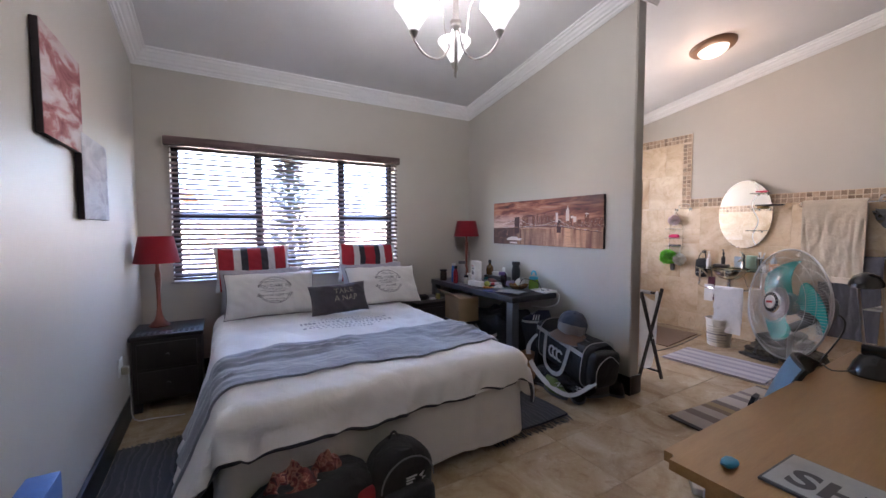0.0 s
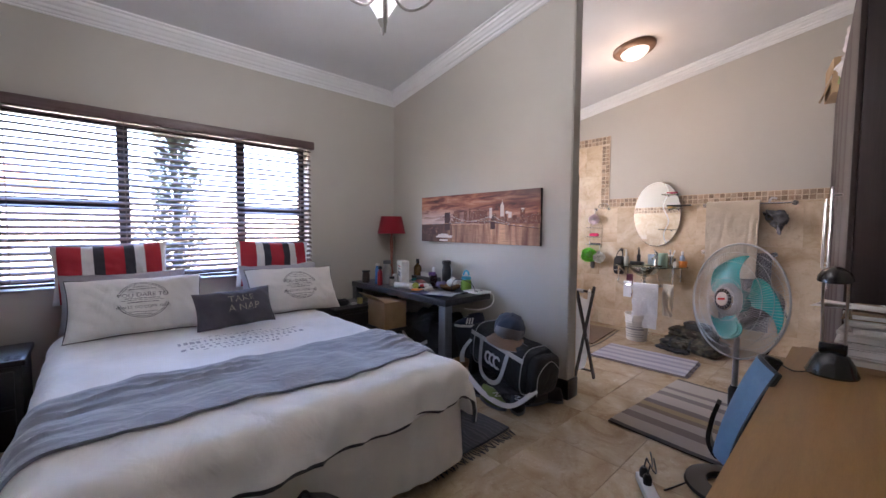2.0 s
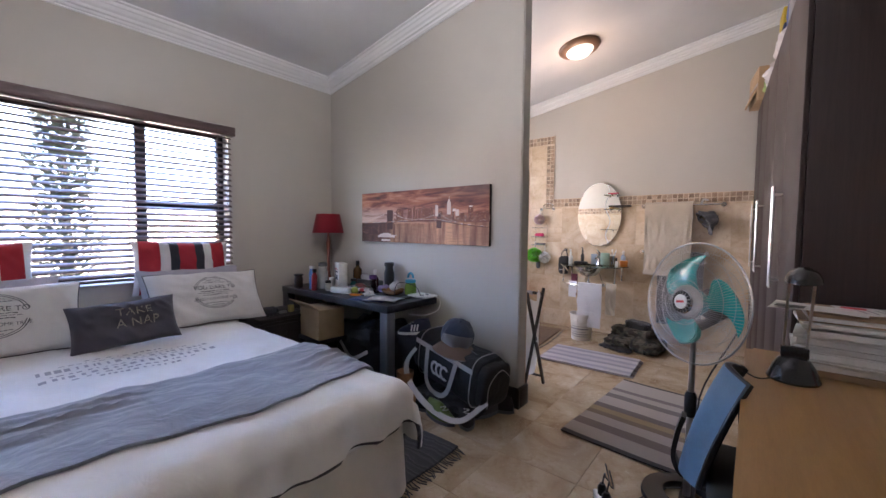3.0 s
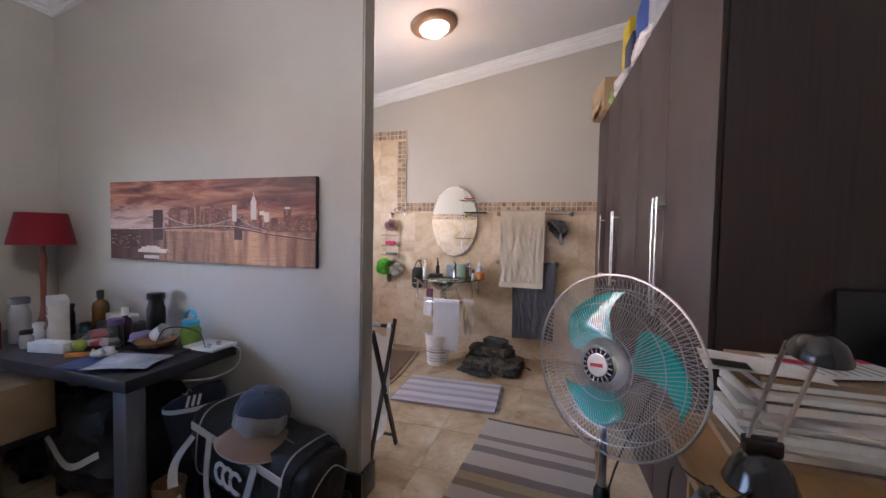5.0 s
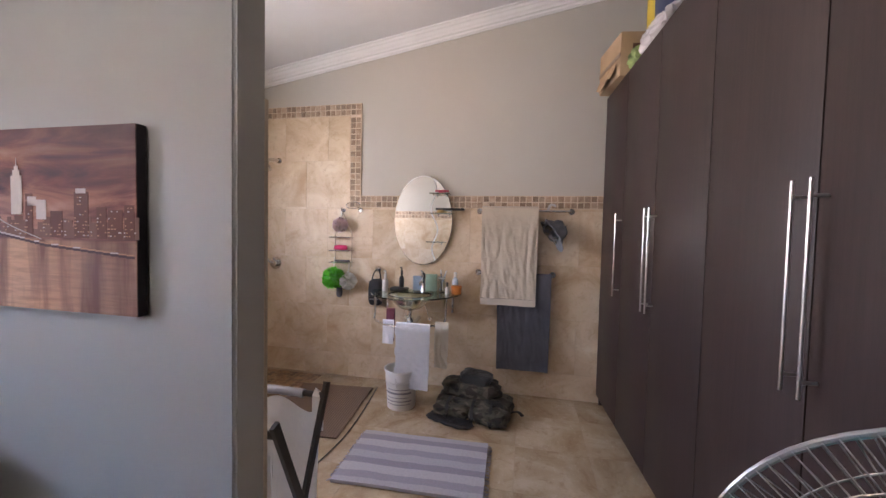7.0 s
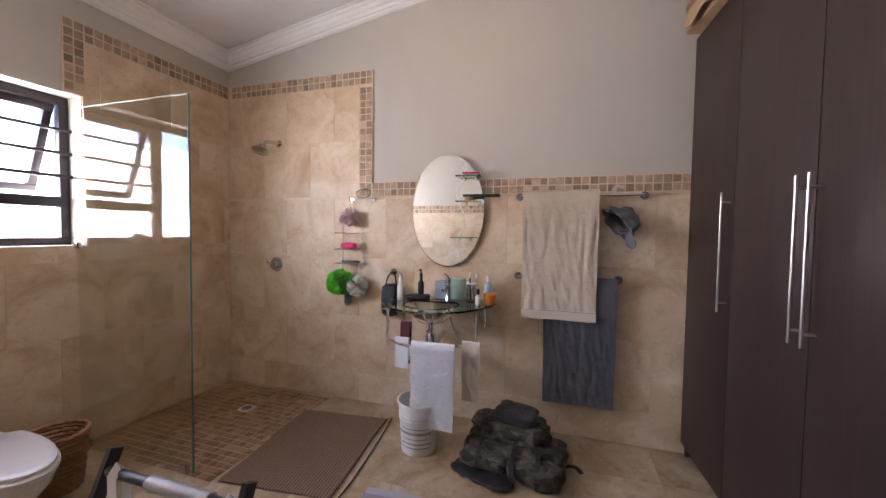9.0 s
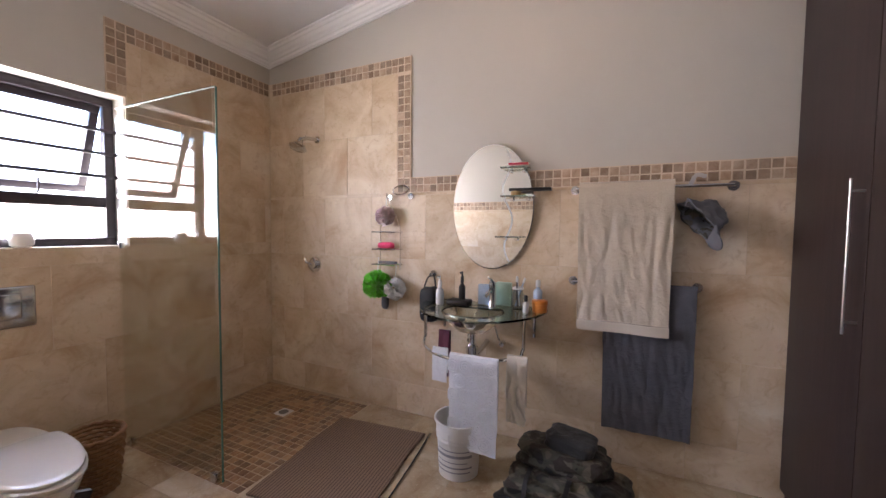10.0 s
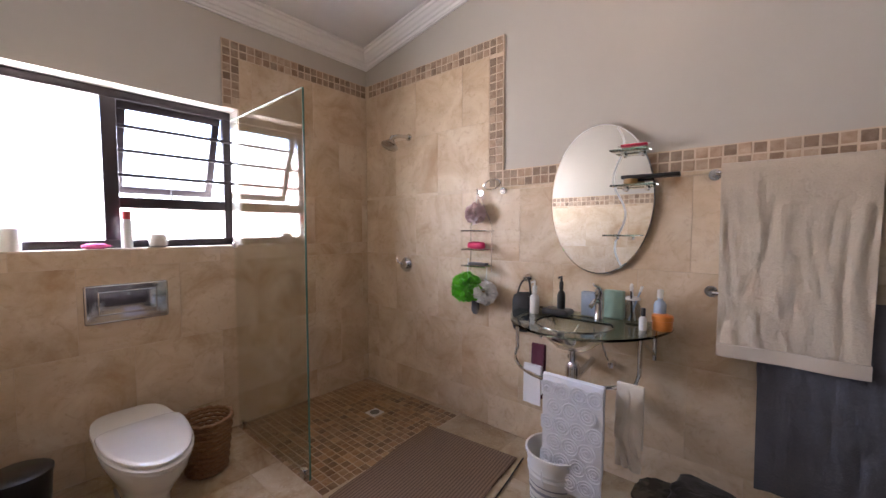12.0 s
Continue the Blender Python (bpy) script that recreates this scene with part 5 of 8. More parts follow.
solo("black_tray", box(-0.05, 0.05, -0.075, 0.075, 0, 0.035, 0.012, seg=3), BLACKPLASTIC, "black plastic tray on the basin", "tray", m=pose(5.85, 2.545, ZB))
bottle("toothbrush_cup", 5.88, 2.17, ZB, 0.034, 0.13, CLEAR, WHITEPLASTIC, "clear plastic cup with brushes on the basin", 0.8, 0.004)
for k, (dx, dy) in enumerate(((0.0, 0.02), (0.012, -0.01), (-0.01, 0.0))):
    tb = thing("toothbrush", pose(5.88 + dx, 2.17 + dy, ZB + 0.008, dy * 900, dx * 900, 0), "toothbrush standing in the cup", "toothbrush", "toothbrushes")
    part("shaft", tube([(0, 0, 0.01), (0, 0, 0.19)], 0.0045, 8), (BLUEPL, WHITEPLASTIC, BLACKPLASTIC)[k], tb)
    part("bristles", box(-0.005, 0.008, -0.006, 0.006, 0.165, 0.195, 0.002), WHITEPLASTIC, tb)
solo("blue_carton", box(-0.02, 0.02, -0.045, 0.045, 0, 0.13, 0.004), BLUEPL, "pale blue and white carton on the basin", "carton", m=pose(5.945, 2.40, ZB, 0, 0, 5))
solo("green_tube_pack", box(-0.02, 0.02, -0.05, 0.05, 0, 0.15, 0.008, seg=3), GREENPL, "pale green toiletry pack on the basin", "pack", m=pose(5.96, 2.28, ZB, 0, 0, -4))
bottle("blue_spray_bottle", 5.90, 2.055, ZB, 0.027, 0.15, BLUEPL, WHITEPLASTIC, "pale blue spray bottle on the basin")
bottle("dropper_bottle", 5.80, 2.105, ZB, 0.017, 0.07, WHITEPLASTIC, BLACKPLASTIC, "small white dropper bottle on the basin", 0.5, 0.03)
solo("orange_jar", lathe([(0.04, 0), (0.043, 0.006), (0.043, 0.045), (0.046, 0.047), (0.046, 0.068), (0.04, 0.072)], 22), ORANGE, "orange plastic cream jar on the basin", "jar", m=pose(5.86, 2.035, ZB))


def hanging(name, x, y0, y1, ztop, zf, zb, mat, label, amp=0.012, seed=1.0, out=0.022, group="", decor=None, waves=16):
    """Cloth folded over a bar along y at x: front falls to zf, back to zb."""
    t = thing(name, pose(x, (y0 + y1) / 2, ztop), label, "towel", group)
    hw = (y1 - y0) / 2

    def f(u, v):
        yy = -hw + 2 * hw * u
        Lf, Lb = ztop - zf, ztop - zb
        s = v * (Lf + Lb + math.pi * out) - Lb
        if s < 0:
            xx, zz = out, s
        elif s < math.pi * out:
            th = s / out
            xx, zz = out * math.cos(th), out * math.sin(th)
        else:
            xx, zz = -out, -(s - math.pi * out)
        k = min(1.0, abs(zz) / 0.25)
        w = amp * k * (0.45 * math.sin(yy * waves + 5 * noise.noise(Vector((yy * 4, zz * 2.0, seed)))) + 1.6 * noise.noise(Vector((yy * 14 + zz * 3, zz * 3.2, seed))) + 0.8 * noise.noise(Vector((yy * 30 - zz * 6, zz * 7, seed))))
        sag = 0.012 * noise.noise(Vector((yy * 6, seed, 0))) * k
        return Vector((xx - abs(w) if xx <= 0 else xx * 0.6, yy * (1 - 0.04 * k * (-zz)), zz + sag))
    part("fabric", sheet(64, 80, f, 0.006), mat, t)
    if decor:
        decor(t, hw, out)
    return t


TERRY = cloth("beige_terry", (0.50, 0.43, 0.335), 130, 0.95, 0.16, 0.35, 16, 0.4, 0.9)
TERRYHEM = cloth("beige_hem", (0.55, 0.48, 0.39), 300, 0.95, 0.06, 0.1, 12, 0.4)
TERRYGREY = cloth("grey_terry", (0.075, 0.075, 0.09), 130, 0.95, 0.25, 0.4, 12, 0.4, 0.9)
TERRYWHITE = cloth("white_terry", (0.70, 0.70, 0.73), 200, 0.95, 0.05, 0.4, 12, 0.4)
CREAMCLOTH = cloth("cream_cloth", (0.62, 0.56, 0.47), 400, 0.9, 0.1, 0.5, 12)


def rail(y0, y1, z, label):
    t = thing("towel_rail", pose(6.0, 0, z), label, "towel rail", "towel rails")
    part("bar", tube([(-0.075, y0, 0), (-0.075, y1, 0)], 0.009, 10), CHROME, t)
    for y in (y0, y1):
        part("post", tube([(-0.002, y, 0), (-0.085, y, 0)], 0.011, 10), CHROME, t)
        part("flange", tube([(0, y, 0), (-0.014, y, 0)], 0.026, 18), CHROME, t)


rail(1.10, 1.865, 1.595, "chrome towel rail holding a beige towel")
rail(1.235, 1.865, 1.06, "chrome towel rail holding a grey towel")


def towel_hem(t, hw, out):
    part("hem", sheet(20, 4, lambda u, v: Vector((-out - 0.014 - 0.008 * math.sin(u * 9), (u - 0.5) * 2 * hw * 0.968, -0.80 + 0.055 * v)), 0.010), TERRYHEM, t, "woven hem band")


hanging("beige_towel", 5.925, 1.365, 1.835, 1.60, 0.80, 0.95, TERRY, "beige terry bath towel hanging over a rail", 0.0095, 2.0, 0.034, decor=towel_hem, waves=44)
hanging("grey_towel", 5.925, 1.245, 1.69, 1.065, 0.245, 0.30, TERRYGREY, "dark grey terry bath towel hanging over a rail", 0.009, 4.0, 0.012, waves=31)


def circles(t, hw, out):
    b = bmesh.new()
    for row in range(6):
        for col in range(4):
            cy, cz = -hw + 0.03 + col * 0.072 + (0.034 if row % 2 else 0), -0.05 - row * 0.080
            if abs(cy) > hw - 0.014:
                continue
            for r in (0.010, 0.023, 0.036):
                ring = [(-out - 0.009, cy + r * math.cos(0.349 * k), cz + r * math.sin(0.349 * k)) for k in range(18)]
                tube([(x, max(-hw, min(hw, y)), z) for x, y, z in ring], 0.0040, 6, b, closed=True)
    part("ring_pattern", b, TERRYWHITE, t, "raised circle pattern")


hanging("white_hand_towel", 5.465, 2.165, 2.435, 0.68, 0.175, 0.30, TERRYWHITE, "white hand towel with raised circles on the basin bar", 0.004, 6.0, 0.014, decor=circles)
hanging("small_white_cloth", 5.52, 2.475, 2.565, 0.68, 0.50, 0.55, TERRYWHITE, "small white cloth on the basin bar", 0.006, 7.0, 0.012)
hanging("maroon_cloth", 5.60, 2.495, 2.565, 0.76, 0.50, 0.58, MAROON, "maroon cloth on the basin bar", 0.035, 8.0, 0.012)
hanging("cream_cloth", 5.57, 2.04, 2.145, 0.68, 0.33, 0.42, CREAMCLOTH, "cream frayed cloth on the basin bar", 0.03, 9.0, 0.012)


GREYPRINT = plain("faded_bucket_print", (0.30, 0.30, 0.33), 0.6)


def bucket():
    t = thing("bucket", pose(5.53, 2.405, 0), "white plastic bucket with ribbed rim", "bucket")
    b = bmesh.new()
    lathe([(0.105, 0), (0.11, 0.004), (0.122, 0.20), (0.128, 0.21), (0.124, 0.22), (0.13, 0.235), (0.126, 0.245), (0.134, 0.30), (0.14, 0.302), (0.14, 0.312), (0.130, 0.312), (0.118, 0.2), (0.1, 0.01)], 32, b)
    part("body", b, WHITEPLASTIC, t)
    for z0, z1, a0, a1 in ((0.05, 0.056, 130, 235), (0.075, 0.083, 120, 240), (0.105, 0.110, 135, 225), (0.135, 0.150, 125, 238), (0.168, 0.174, 140, 230)):
        part("print_bar", sheet(18, 1, lambda u, v: Vector(((0.1125 + 0.06 * (z0 + (z1 - z0) * v)) * math.cos(radians(a0 + (a1 - a0) * u)), (0.1125 + 0.06 * (z0 + (z1 - z0) * v)) * math.sin(radians(a0 + (a1 - a0) * u)), z0 + (z1 - z0) * v)), 0.0006), GREYPRINT, t, "faded grey print")
    part("handle", tube(arc((0, 0, 0.27), 0.145, 180, 360, 16, "xz", 0.15), 0.003, 6), STEEL, t, "wire handle")


bucket()


def camo():
    m, nt, ln, b = node_mat("camouflage_nylon")
    v = coords(nt, ln)
    n1, n2 = noise_tex(nt, ln, v, 9, 2, 0.5, 0.5), noise_tex(nt, ln, v, 13, 2, 0.5, 0.7)
    base = ramp(nt, ln, n1, [(0.40, (0.018, 0.018, 0.016)), (0.44, (0.06, 0.058, 0.042)), (0.55, (0.06, 0.058, 0.042)), (0.58, (0.11, 0.095, 0.07))])
    base = mix(nt, ln, ramp(nt, ln, n2, [(0.54, (0, 0, 0)), (0.57, (1, 1, 1))]), base, (0.035, 0.026, 0.02))
    ln.new(base, b.inputs["Base Color"])
    b.inputs["Roughness"].default_value = 0.8
    add_bump(nt, ln, b, noise_tex(nt, ln, v, 22, 5), 0.6, 0.02)
    return m


def camo_bag():
    c = camo()
    t = thing("camouflage_bag", pose(5.61, 1.82, 0, 0, 0, -8) @ Matrix.Diagonal((0.88, 0.92, 0.64, 1)), "dark camouflage rucksack lying on the floor", "bag")
    part("body", crumple(blob(0.36, 0.64, 0.19, 4.0, 0.10, 3, 56, 32), 0.016, 9, 3), c, t)
    part("side_pocket", moved(crumple(blob(0.15, 0.30, 0.15, 4.2, 0.06, 9, 40, 24), 0.010, 12, 5), pose(-0.20, 0.14, 0.015, 0, 0, 6)), c, t)
    part("front_pocket", moved(crumple(blob(0.18, 0.32, 0.17, 3.6, 0.08, 6, 40, 24), 0.012, 11, 8), pose(-0.20, -0.17, 0.01, 0, 0, -12)), c, t)
    part("upper", moved(crumple(blob(0.30, 0.50, 0.17, 3.6, 0.10, 5, 48, 28), 0.016, 10, 6), pose(0.06, 0.05, 0.155, 0, 0, 8)), c, t)
    part("hood", moved(crumple(blob(0.20, 0.27, 0.14, 4.5, 0.08, 7, 40, 24), 0.010, 12, 2), pose(0.08, 0.02, 0.295, 6, 0, -4)), cloth("charcoal_hood", (0.030, 0.030, 0.031), 400, 0.8, 0.2, 0.5, 18), t, "charcoal rolled hood")
    part("flap", moved(crumple(blob(0.16, 0.40, 0.05, 3.0, 0.12, 2, 36, 16), 0.008, 12, 7), pose(-0.30, 0.13, 0.0, 0, 0, -14)), BLACKCLOTH, t, "black flap lying on the floor")
    part("tail_strap", strap(smooth_line([(-0.02, -0.30, 0.05), (-0.03, -0.37, 0.09), (-0.06, -0.42, 0.07)], 5), 0.03, 0.006, (0, 0, 1)), BLACKCLOTH, t)
    for y in (-0.20, -0.05, 0.16):
        part("strap", strap(smooth_line([(-0.300, y, 0.02), (-0.298, y, 0.10), (-0.24, y + 0.01, 0.185), (-0.12, y + 0.02, 0.205)], 5), 0.024, 0.004, (-0.7, 0, 0.7)), BLACKCLOTH, t)
        part("buckle", box(-0.313, -0.300, y - 0.018, y + 0.018, 0.06, 0.09, 0.003), BLACKPLASTIC, t)


camo_bag()


def hanging_cap():
    t = thing("hanging_cap", pose(5.91, 1.205, 1.465) @ Matrix.Scale(1.25, 4), "grey and olive cap hanging on the rail end", "cap")
    grey = cloth("grey_cap", (0.10, 0.105, 0.12), 300, 0.9, 0.2)

    def shell(scale):
        def f(u, v):
            a, q = 2 * math.pi * u, v * math.pi / 2
            dent = 1 + 0.5 * noise.noise(Vector((math.cos(a) * 1.6, math.sin(a) * 1.6, v * 2 + 3)))
            r = 0.092 * scale * math.cos(q) ** 0.7 * dent
            return Vector((0.62 * r * math.cos(a), r * math.sin(a), 0.115 * scale * math.sin(q)))
        return f
    lean = pose(-0.012, 0.055, -0.035, 62, 40, 12)
    part("crown", moved(crumple(sheet(48, 18, shell(1.0), 0.003), 0.009, 20, 4), Matrix.Identity(4)), grey, t, m=lean)
    part("lining", sheet(32, 10, shell(0.93), 0.002), camo(), t, "olive camouflage lining", m=lean)
    part("brim", sheet(14, 8, lambda u, v: Vector((0.055 * math.cos(math.pi * u) * (1 - 0.25 * v), -0.085 - 0.075 * v * math.sin(math.pi * (0.12 + 0.76 * u)), 0.004 - 0.02 * v)), 0.004), grey, t, "bent grey brim", m=lean)
    part("strap", strap(smooth_line([(0.01, 0.075, 0.10), (0.0, 0.055, 0.145), (0.0, 0.02, 0.138)], 5), 0.016, 0.003, (1, 0, 0)), GREYSTRAP, t, "pale back strap")


hanging_cap()


def ring_and_caddy():
    t = thing("towel_ring", pose(5.998, 2.985, 1.615), "chrome towel ring on the tiled wall", "towel ring")
    part("flange", tube([(0, 0, -0.02), (-0.02, 0, -0.02)], 0.022, 16), CHROME, t)
    part("ring", tube([(-0.055 + 0.035 * math.cos(a), 0.06 + 0.085 * math.cos(a), 0.02 + 0.032 * math.sin(a)) for a in [2 * math.pi * k / 28 for k in range(28)]], 0.005, 8, closed=True), CHROME, t)
    t = thing("robe_hook", pose(5.998, 3.16, 1.59), "small chrome robe hook", "hook")
    part("flange", tube([(0, 0, 0), (-0.012, 0, 0)], 0.018, 14), CHROME, t)
    part("hook", tube(smooth_line([(-0.01, 0, 0), (-0.05, 0, -0.01), (-0.06, 0, 0.025)], 4), 0.005, 8), CHROME, t)
    t = thing("shower_caddy", pose(5.99, 3.155, 1.10), "chrome wire shower caddy hung on the wall", "caddy")
    for z in (0.0, 0.11, 0.235):
        b = tube([(-0.005, -0.10, z), (-0.10, -0.10, z), (-0.10, 0.10, z), (-0.005, 0.10, z)], 0.004, 6, closed=True)
        for k in range(6):
            tube([(-0.005, -0.08 + 0.032 * k, z - 0.002), (-0.10, -0.08 + 0.032 * k, z - 0.002)], 0.0022, 5, b)
        part("wire_shelf", b, CHROME, t)
    for y in (-0.085, 0.085):
        part("side_wire", tube([(-0.008, y, -0.04), (-0.008, y, 0.27), (-0.008, y * 0.4, 0.38), (-0.03, 0, 0.47)], 0.0035, 6), CHROME, t)
    solo("pink_sponge", blob(0.05, 0.13, 0.045, 3.5, 0.1, 3), plain("hot_pink", (0.75, 0.04, 0.16), 0.6), "hot pink sponge in the caddy", "sponge", m=pose(5.935, 3.16, 1.216))
    solo("razor_pack", box(-0.02, 0.02, -0.08, 0.06, 0, 0.018, 0.004), GREYPLASTIC, "grey razor pack in the caddy", "razor", m=pose(5.935, 3.155, 1.105))


ring_and_caddy()


def puff(name, x, y, z, r, c, label, seed):
    """A bath puff of many crumpled net petals, with its cord."""
    t = thing(name, pose(x, y, z), label, "bath puff", "bath puffs")
    b = bmesh.new()
    rnd = random.Random(seed)
    for _ in range(90):
        d = Vector((rnd.gauss(0, 1), rnd.gauss(0, 1), rnd.gauss(0, 1))).normalized()
        s = d.orthogonal().normalized()
        s.rotate(Matrix.Rotation(rnd.uniform(0, 6.28), 3, d))
        q = d.cross(s)
        w = r * rnd.uniform(0.3, 0.45)
        pts = [d * r * rnd.uniform(0.25, 0.4)] + [d * r * (0.8 + 0.25 * rnd.random()) + s * w * math.cos(a) + q * w * 0.6 * math.sin(a * 2 + 1) for a in (0, 0.8, 1.6, 2.4, 3.14)]
        vs = [b.verts.new(p) for p in pts]
        for k in range(1, 5):
            b.faces.new((vs[0], vs[k], vs[k + 1]))
    part("net", b, paint(name + "_net", c, 0.6, 0, 0.2, 20, 120, 0.1, sheen=0.3), t, smooth=False)
    part("cord", tube([(0, 0, r * 0.6), (0.015, 0, r + 0.03), (0.02, 0, r + 0.09)], 0.003, 6), WHITEPLASTIC, t)


puff("pink_puff", 5.93, 3.165, 1.45, 0.072, (0.94, 0.70, 0.71), "pale pink net bath puff on a hook", 1)
puff("green_puff", 5.90, 3.215, 0.955, 0.105, (0.20, 0.70, 0.05), "bright green net bath puff under the caddy", 2)
puff("white_puff", 5.91, 3.07, 0.93, 0.080, (0.90, 0.87, 0.82), "cream net bath puff under the caddy", 3)
solo("back_brush", moved(blob(0.03, 0.06, 0.11, 3, 0.05, 2), pose(0, 0, -0.055)), GREYPLASTIC, "grey pumice brush hanging under the caddy", "brush", m=pose(5.955, 3.18, 0.82))
t = thing("wash_bag", pose(5.93, 2.80, 0.72), "black nylon wash bag hanging from a hook", "bag")
part("body", moved(blob(0.09, 0.13, 0.24, 4, 0.06, 3), pose(0, 0, 0)), BLACKCLOTH, t)
part("strap", tube(smooth_line([(0, -0.05, 0.2), (0.02, -0.03, 0.29), (0.045, 0, 0.325), (0.02, 0.03, 0.29), (0, 0.05, 0.2)], 5), 0.006, 6), BLACKCLOTH, t)
part("zip", tube([(-0.046, -0.04, 0.06), (-0.047, 0.04, 0.06)], 0.003, 6), STEEL, t)
t = thing("wall_hook", pose(5.998, 2.80, 1.045), "chrome double wall hook", "hook")
part("flange", tube([(0, 0, 0), (-0.015, 0, 0)], 0.025, 18), CHROME, t)
part("hook", tube(smooth_line([(-0.012, 0, 0), (-0.05, 0, -0.012), (-0.065, 0, 0.012)], 4), 0.008, 8), CHROME, t)

# on the bathroom window sill
SILL = paint("tile_sill", (0.56, 0.45, 0.33), 0.4, var=0.1, fine=60)
solo("window_sill_bathroom", box(BWIN[0], BWIN[1], NORTH - 0.012, BY, 1.232, 1.2385), SILL, "travertine window sill", "sill", kind="structure", smooth=False)
zs = 1.2385
t = thing("aerosol_can", pose(4.33, 4.47, zs), "white aerosol can with red cap on the sill", "can")
part("body", lathe([(0.026, 0), (0.027, 0.004), (0.027, 0.15), (0.02, 0.165)], 20), WHITEPLASTIC, t)
part("cap", lathe([(0.023, 0.165), (0.023, 0.205), (0.018, 0.213)], 20), plain("red_cap", (0.55, 0.03, 0.04), 0.35), t)
solo("white_pot", lathe([(0.03, 0), (0.045, 0.012), (0.05, 0.045), (0.042, 0.075), (0.038, 0.078), (0.038, 0.07), (0.04, 0.04), (0.02, 0.02)], 22), CERAMIC, "small white ceramic pot on the sill", "pot", m=pose(4.475, 4.46, zs))
solo("white_canister", lathe([(0.04, 0), (0.042, 0.01), (0.042, 0.11), (0.038, 0.115)], 22), WHITEPLASTIC, "white canister on the sill", "canister", m=pose(3.88, 4.47, zs))
solo("pink_cloth_scrap", blob(0.05, 0.12, 0.03, 2.4, 0.3, 8), plain("pink_scrap", (0.7, 0.1, 0.3), 0.8), "crumpled pink cloth on the sill", "cloth", m=pose(4.19, 4.455, zs, 0, 0, 80))


# ---- mats ----
def mat_thing(name, x0, x1, y0, y1, rot, material, label, thick=0.012, fringe=0, seed=1.0, wav=0.006, group="", fringe_mat=None):
    w, d = x1 - x0, y1 - y0
    t = thing(name, pose((x0 + x1) / 2, (y0 + y1) / 2, 0.001, 0, 0, rot), label, "rug", group)

    def f(u, v):
        x, y = (u - 0.5) * w, (v - 0.5) * d
        e = 0.010
        return Vector((x + e * noise.noise(Vector((y * 3, seed, 0))), y + e * noise.noise(Vector((x * 3, seed, 4))), thick + wav * (0.5 + 0.5 * noise.noise(Vector((x * 4 + seed, y * 4, 0))))))
    part("weave", sheet(30, 30, f, thick), material, t)
    if fringe:
        b = bmesh.new()
        rnd = random.Random(int(seed * 10))
        for s in (-1, 1):
            n = int(w / 0.018)
            for k in range(n):
                x = -w / 2 + w * (k + 0.5) / n
                tube([(x, s * d / 2, 0.008), (x + rnd.uniform(-0.01, 0.01), s * (d / 2 + fringe * 0.5), 0.006), (x + rnd.uniform(-0.02, 0.02), s * (d / 2 + fringe * rnd.uniform(0.8, 1.1)), 0.004)], 0.0035, 4, b)
        ob = part("fringe", b, fringe_mat or material, t, "knotted fringe")
        ob["kind"] = "stuff"
    return t


TAUPE = stripes("taupe_stripes", 0, 1.20, [(0, (0.07, 0.058, 0.055)), (0.045, (0.33, 0.28, 0.24)), (0.16, (0.17, 0.13, 0.115)), (0.235, (0.36, 0.31, 0.27)), (0.33, (0.19, 0.14, 0.10)), (0.38, (0.30, 0.23, 0.13)), (0.44, (0.16, 0.13, 0.12)), (0.50, (0.40, 0.35, 0.31)), (0.62, (0.18, 0.155, 0.15)), (0.68, (0.40, 0.36, 0.32)), (0.75, (0.20, 0.17, 0.165)), (0.79, (0.41, 0.37, 0.33)), (0.97, (0.09, 0.075, 0.07))], 0.95, 0.5, 0.012)
mat_thing("striped_rug", 3.28, 4.46, 0.985, 1.71, -4.5, TAUPE, "flat woven rug in taupe and grey stripes", 0.008, wav=0.008, seed=2)
LILAC = stripes("lilac_stripes", 0, 0.26, [(0, (0.32, 0.305, 0.36)), (0.22, (0.47, 0.45, 0.50)), (0.5, (0.36, 0.345, 0.40)), (0.72, (0.52, 0.50, 0.54))], 1.0, 0.3, 0.035, 80)
mat_thing("lilac_bath_mat", 4.545, 5.085, 1.65, 2.49, 2.5, LILAC, "tufted lilac and white striped bath mat", 0.018, 0.025, 3, 0.01)
RIBBED = stripes("ribbed_brown", 1, 0.018, [(0, (0.25, 0.17, 0.115)), (0.55, (0.14, 0.09, 0.06))], 0.95, 0, 0.004, 200)
mat_thing("shower_mat", 4.90, 5.74, 2.70, 3.34, 6, RIBBED, "brown ribbed bath mat beside the shower", 0.01, 0, 4, 0.004)
RAGF = cloth("rag_fringe", (0.05, 0.05, 0.06), 300)
mat_thing("rag_rug", 0.03, 0.80, 1.55, 3.20, 0, RAGRUG, "dark grey woven rag rug beside the bed", 0.012, 0.05, 5, 0.012, "rag rugs", RAGF)
mat_thing("rag_rug", 2.02, 2.72, 2.14, 3.55, 0, RAGRUG, "dark grey woven rag rug beside the bed", 0.012, 0.07, 6, 0.012, "rag rugs", RAGF)


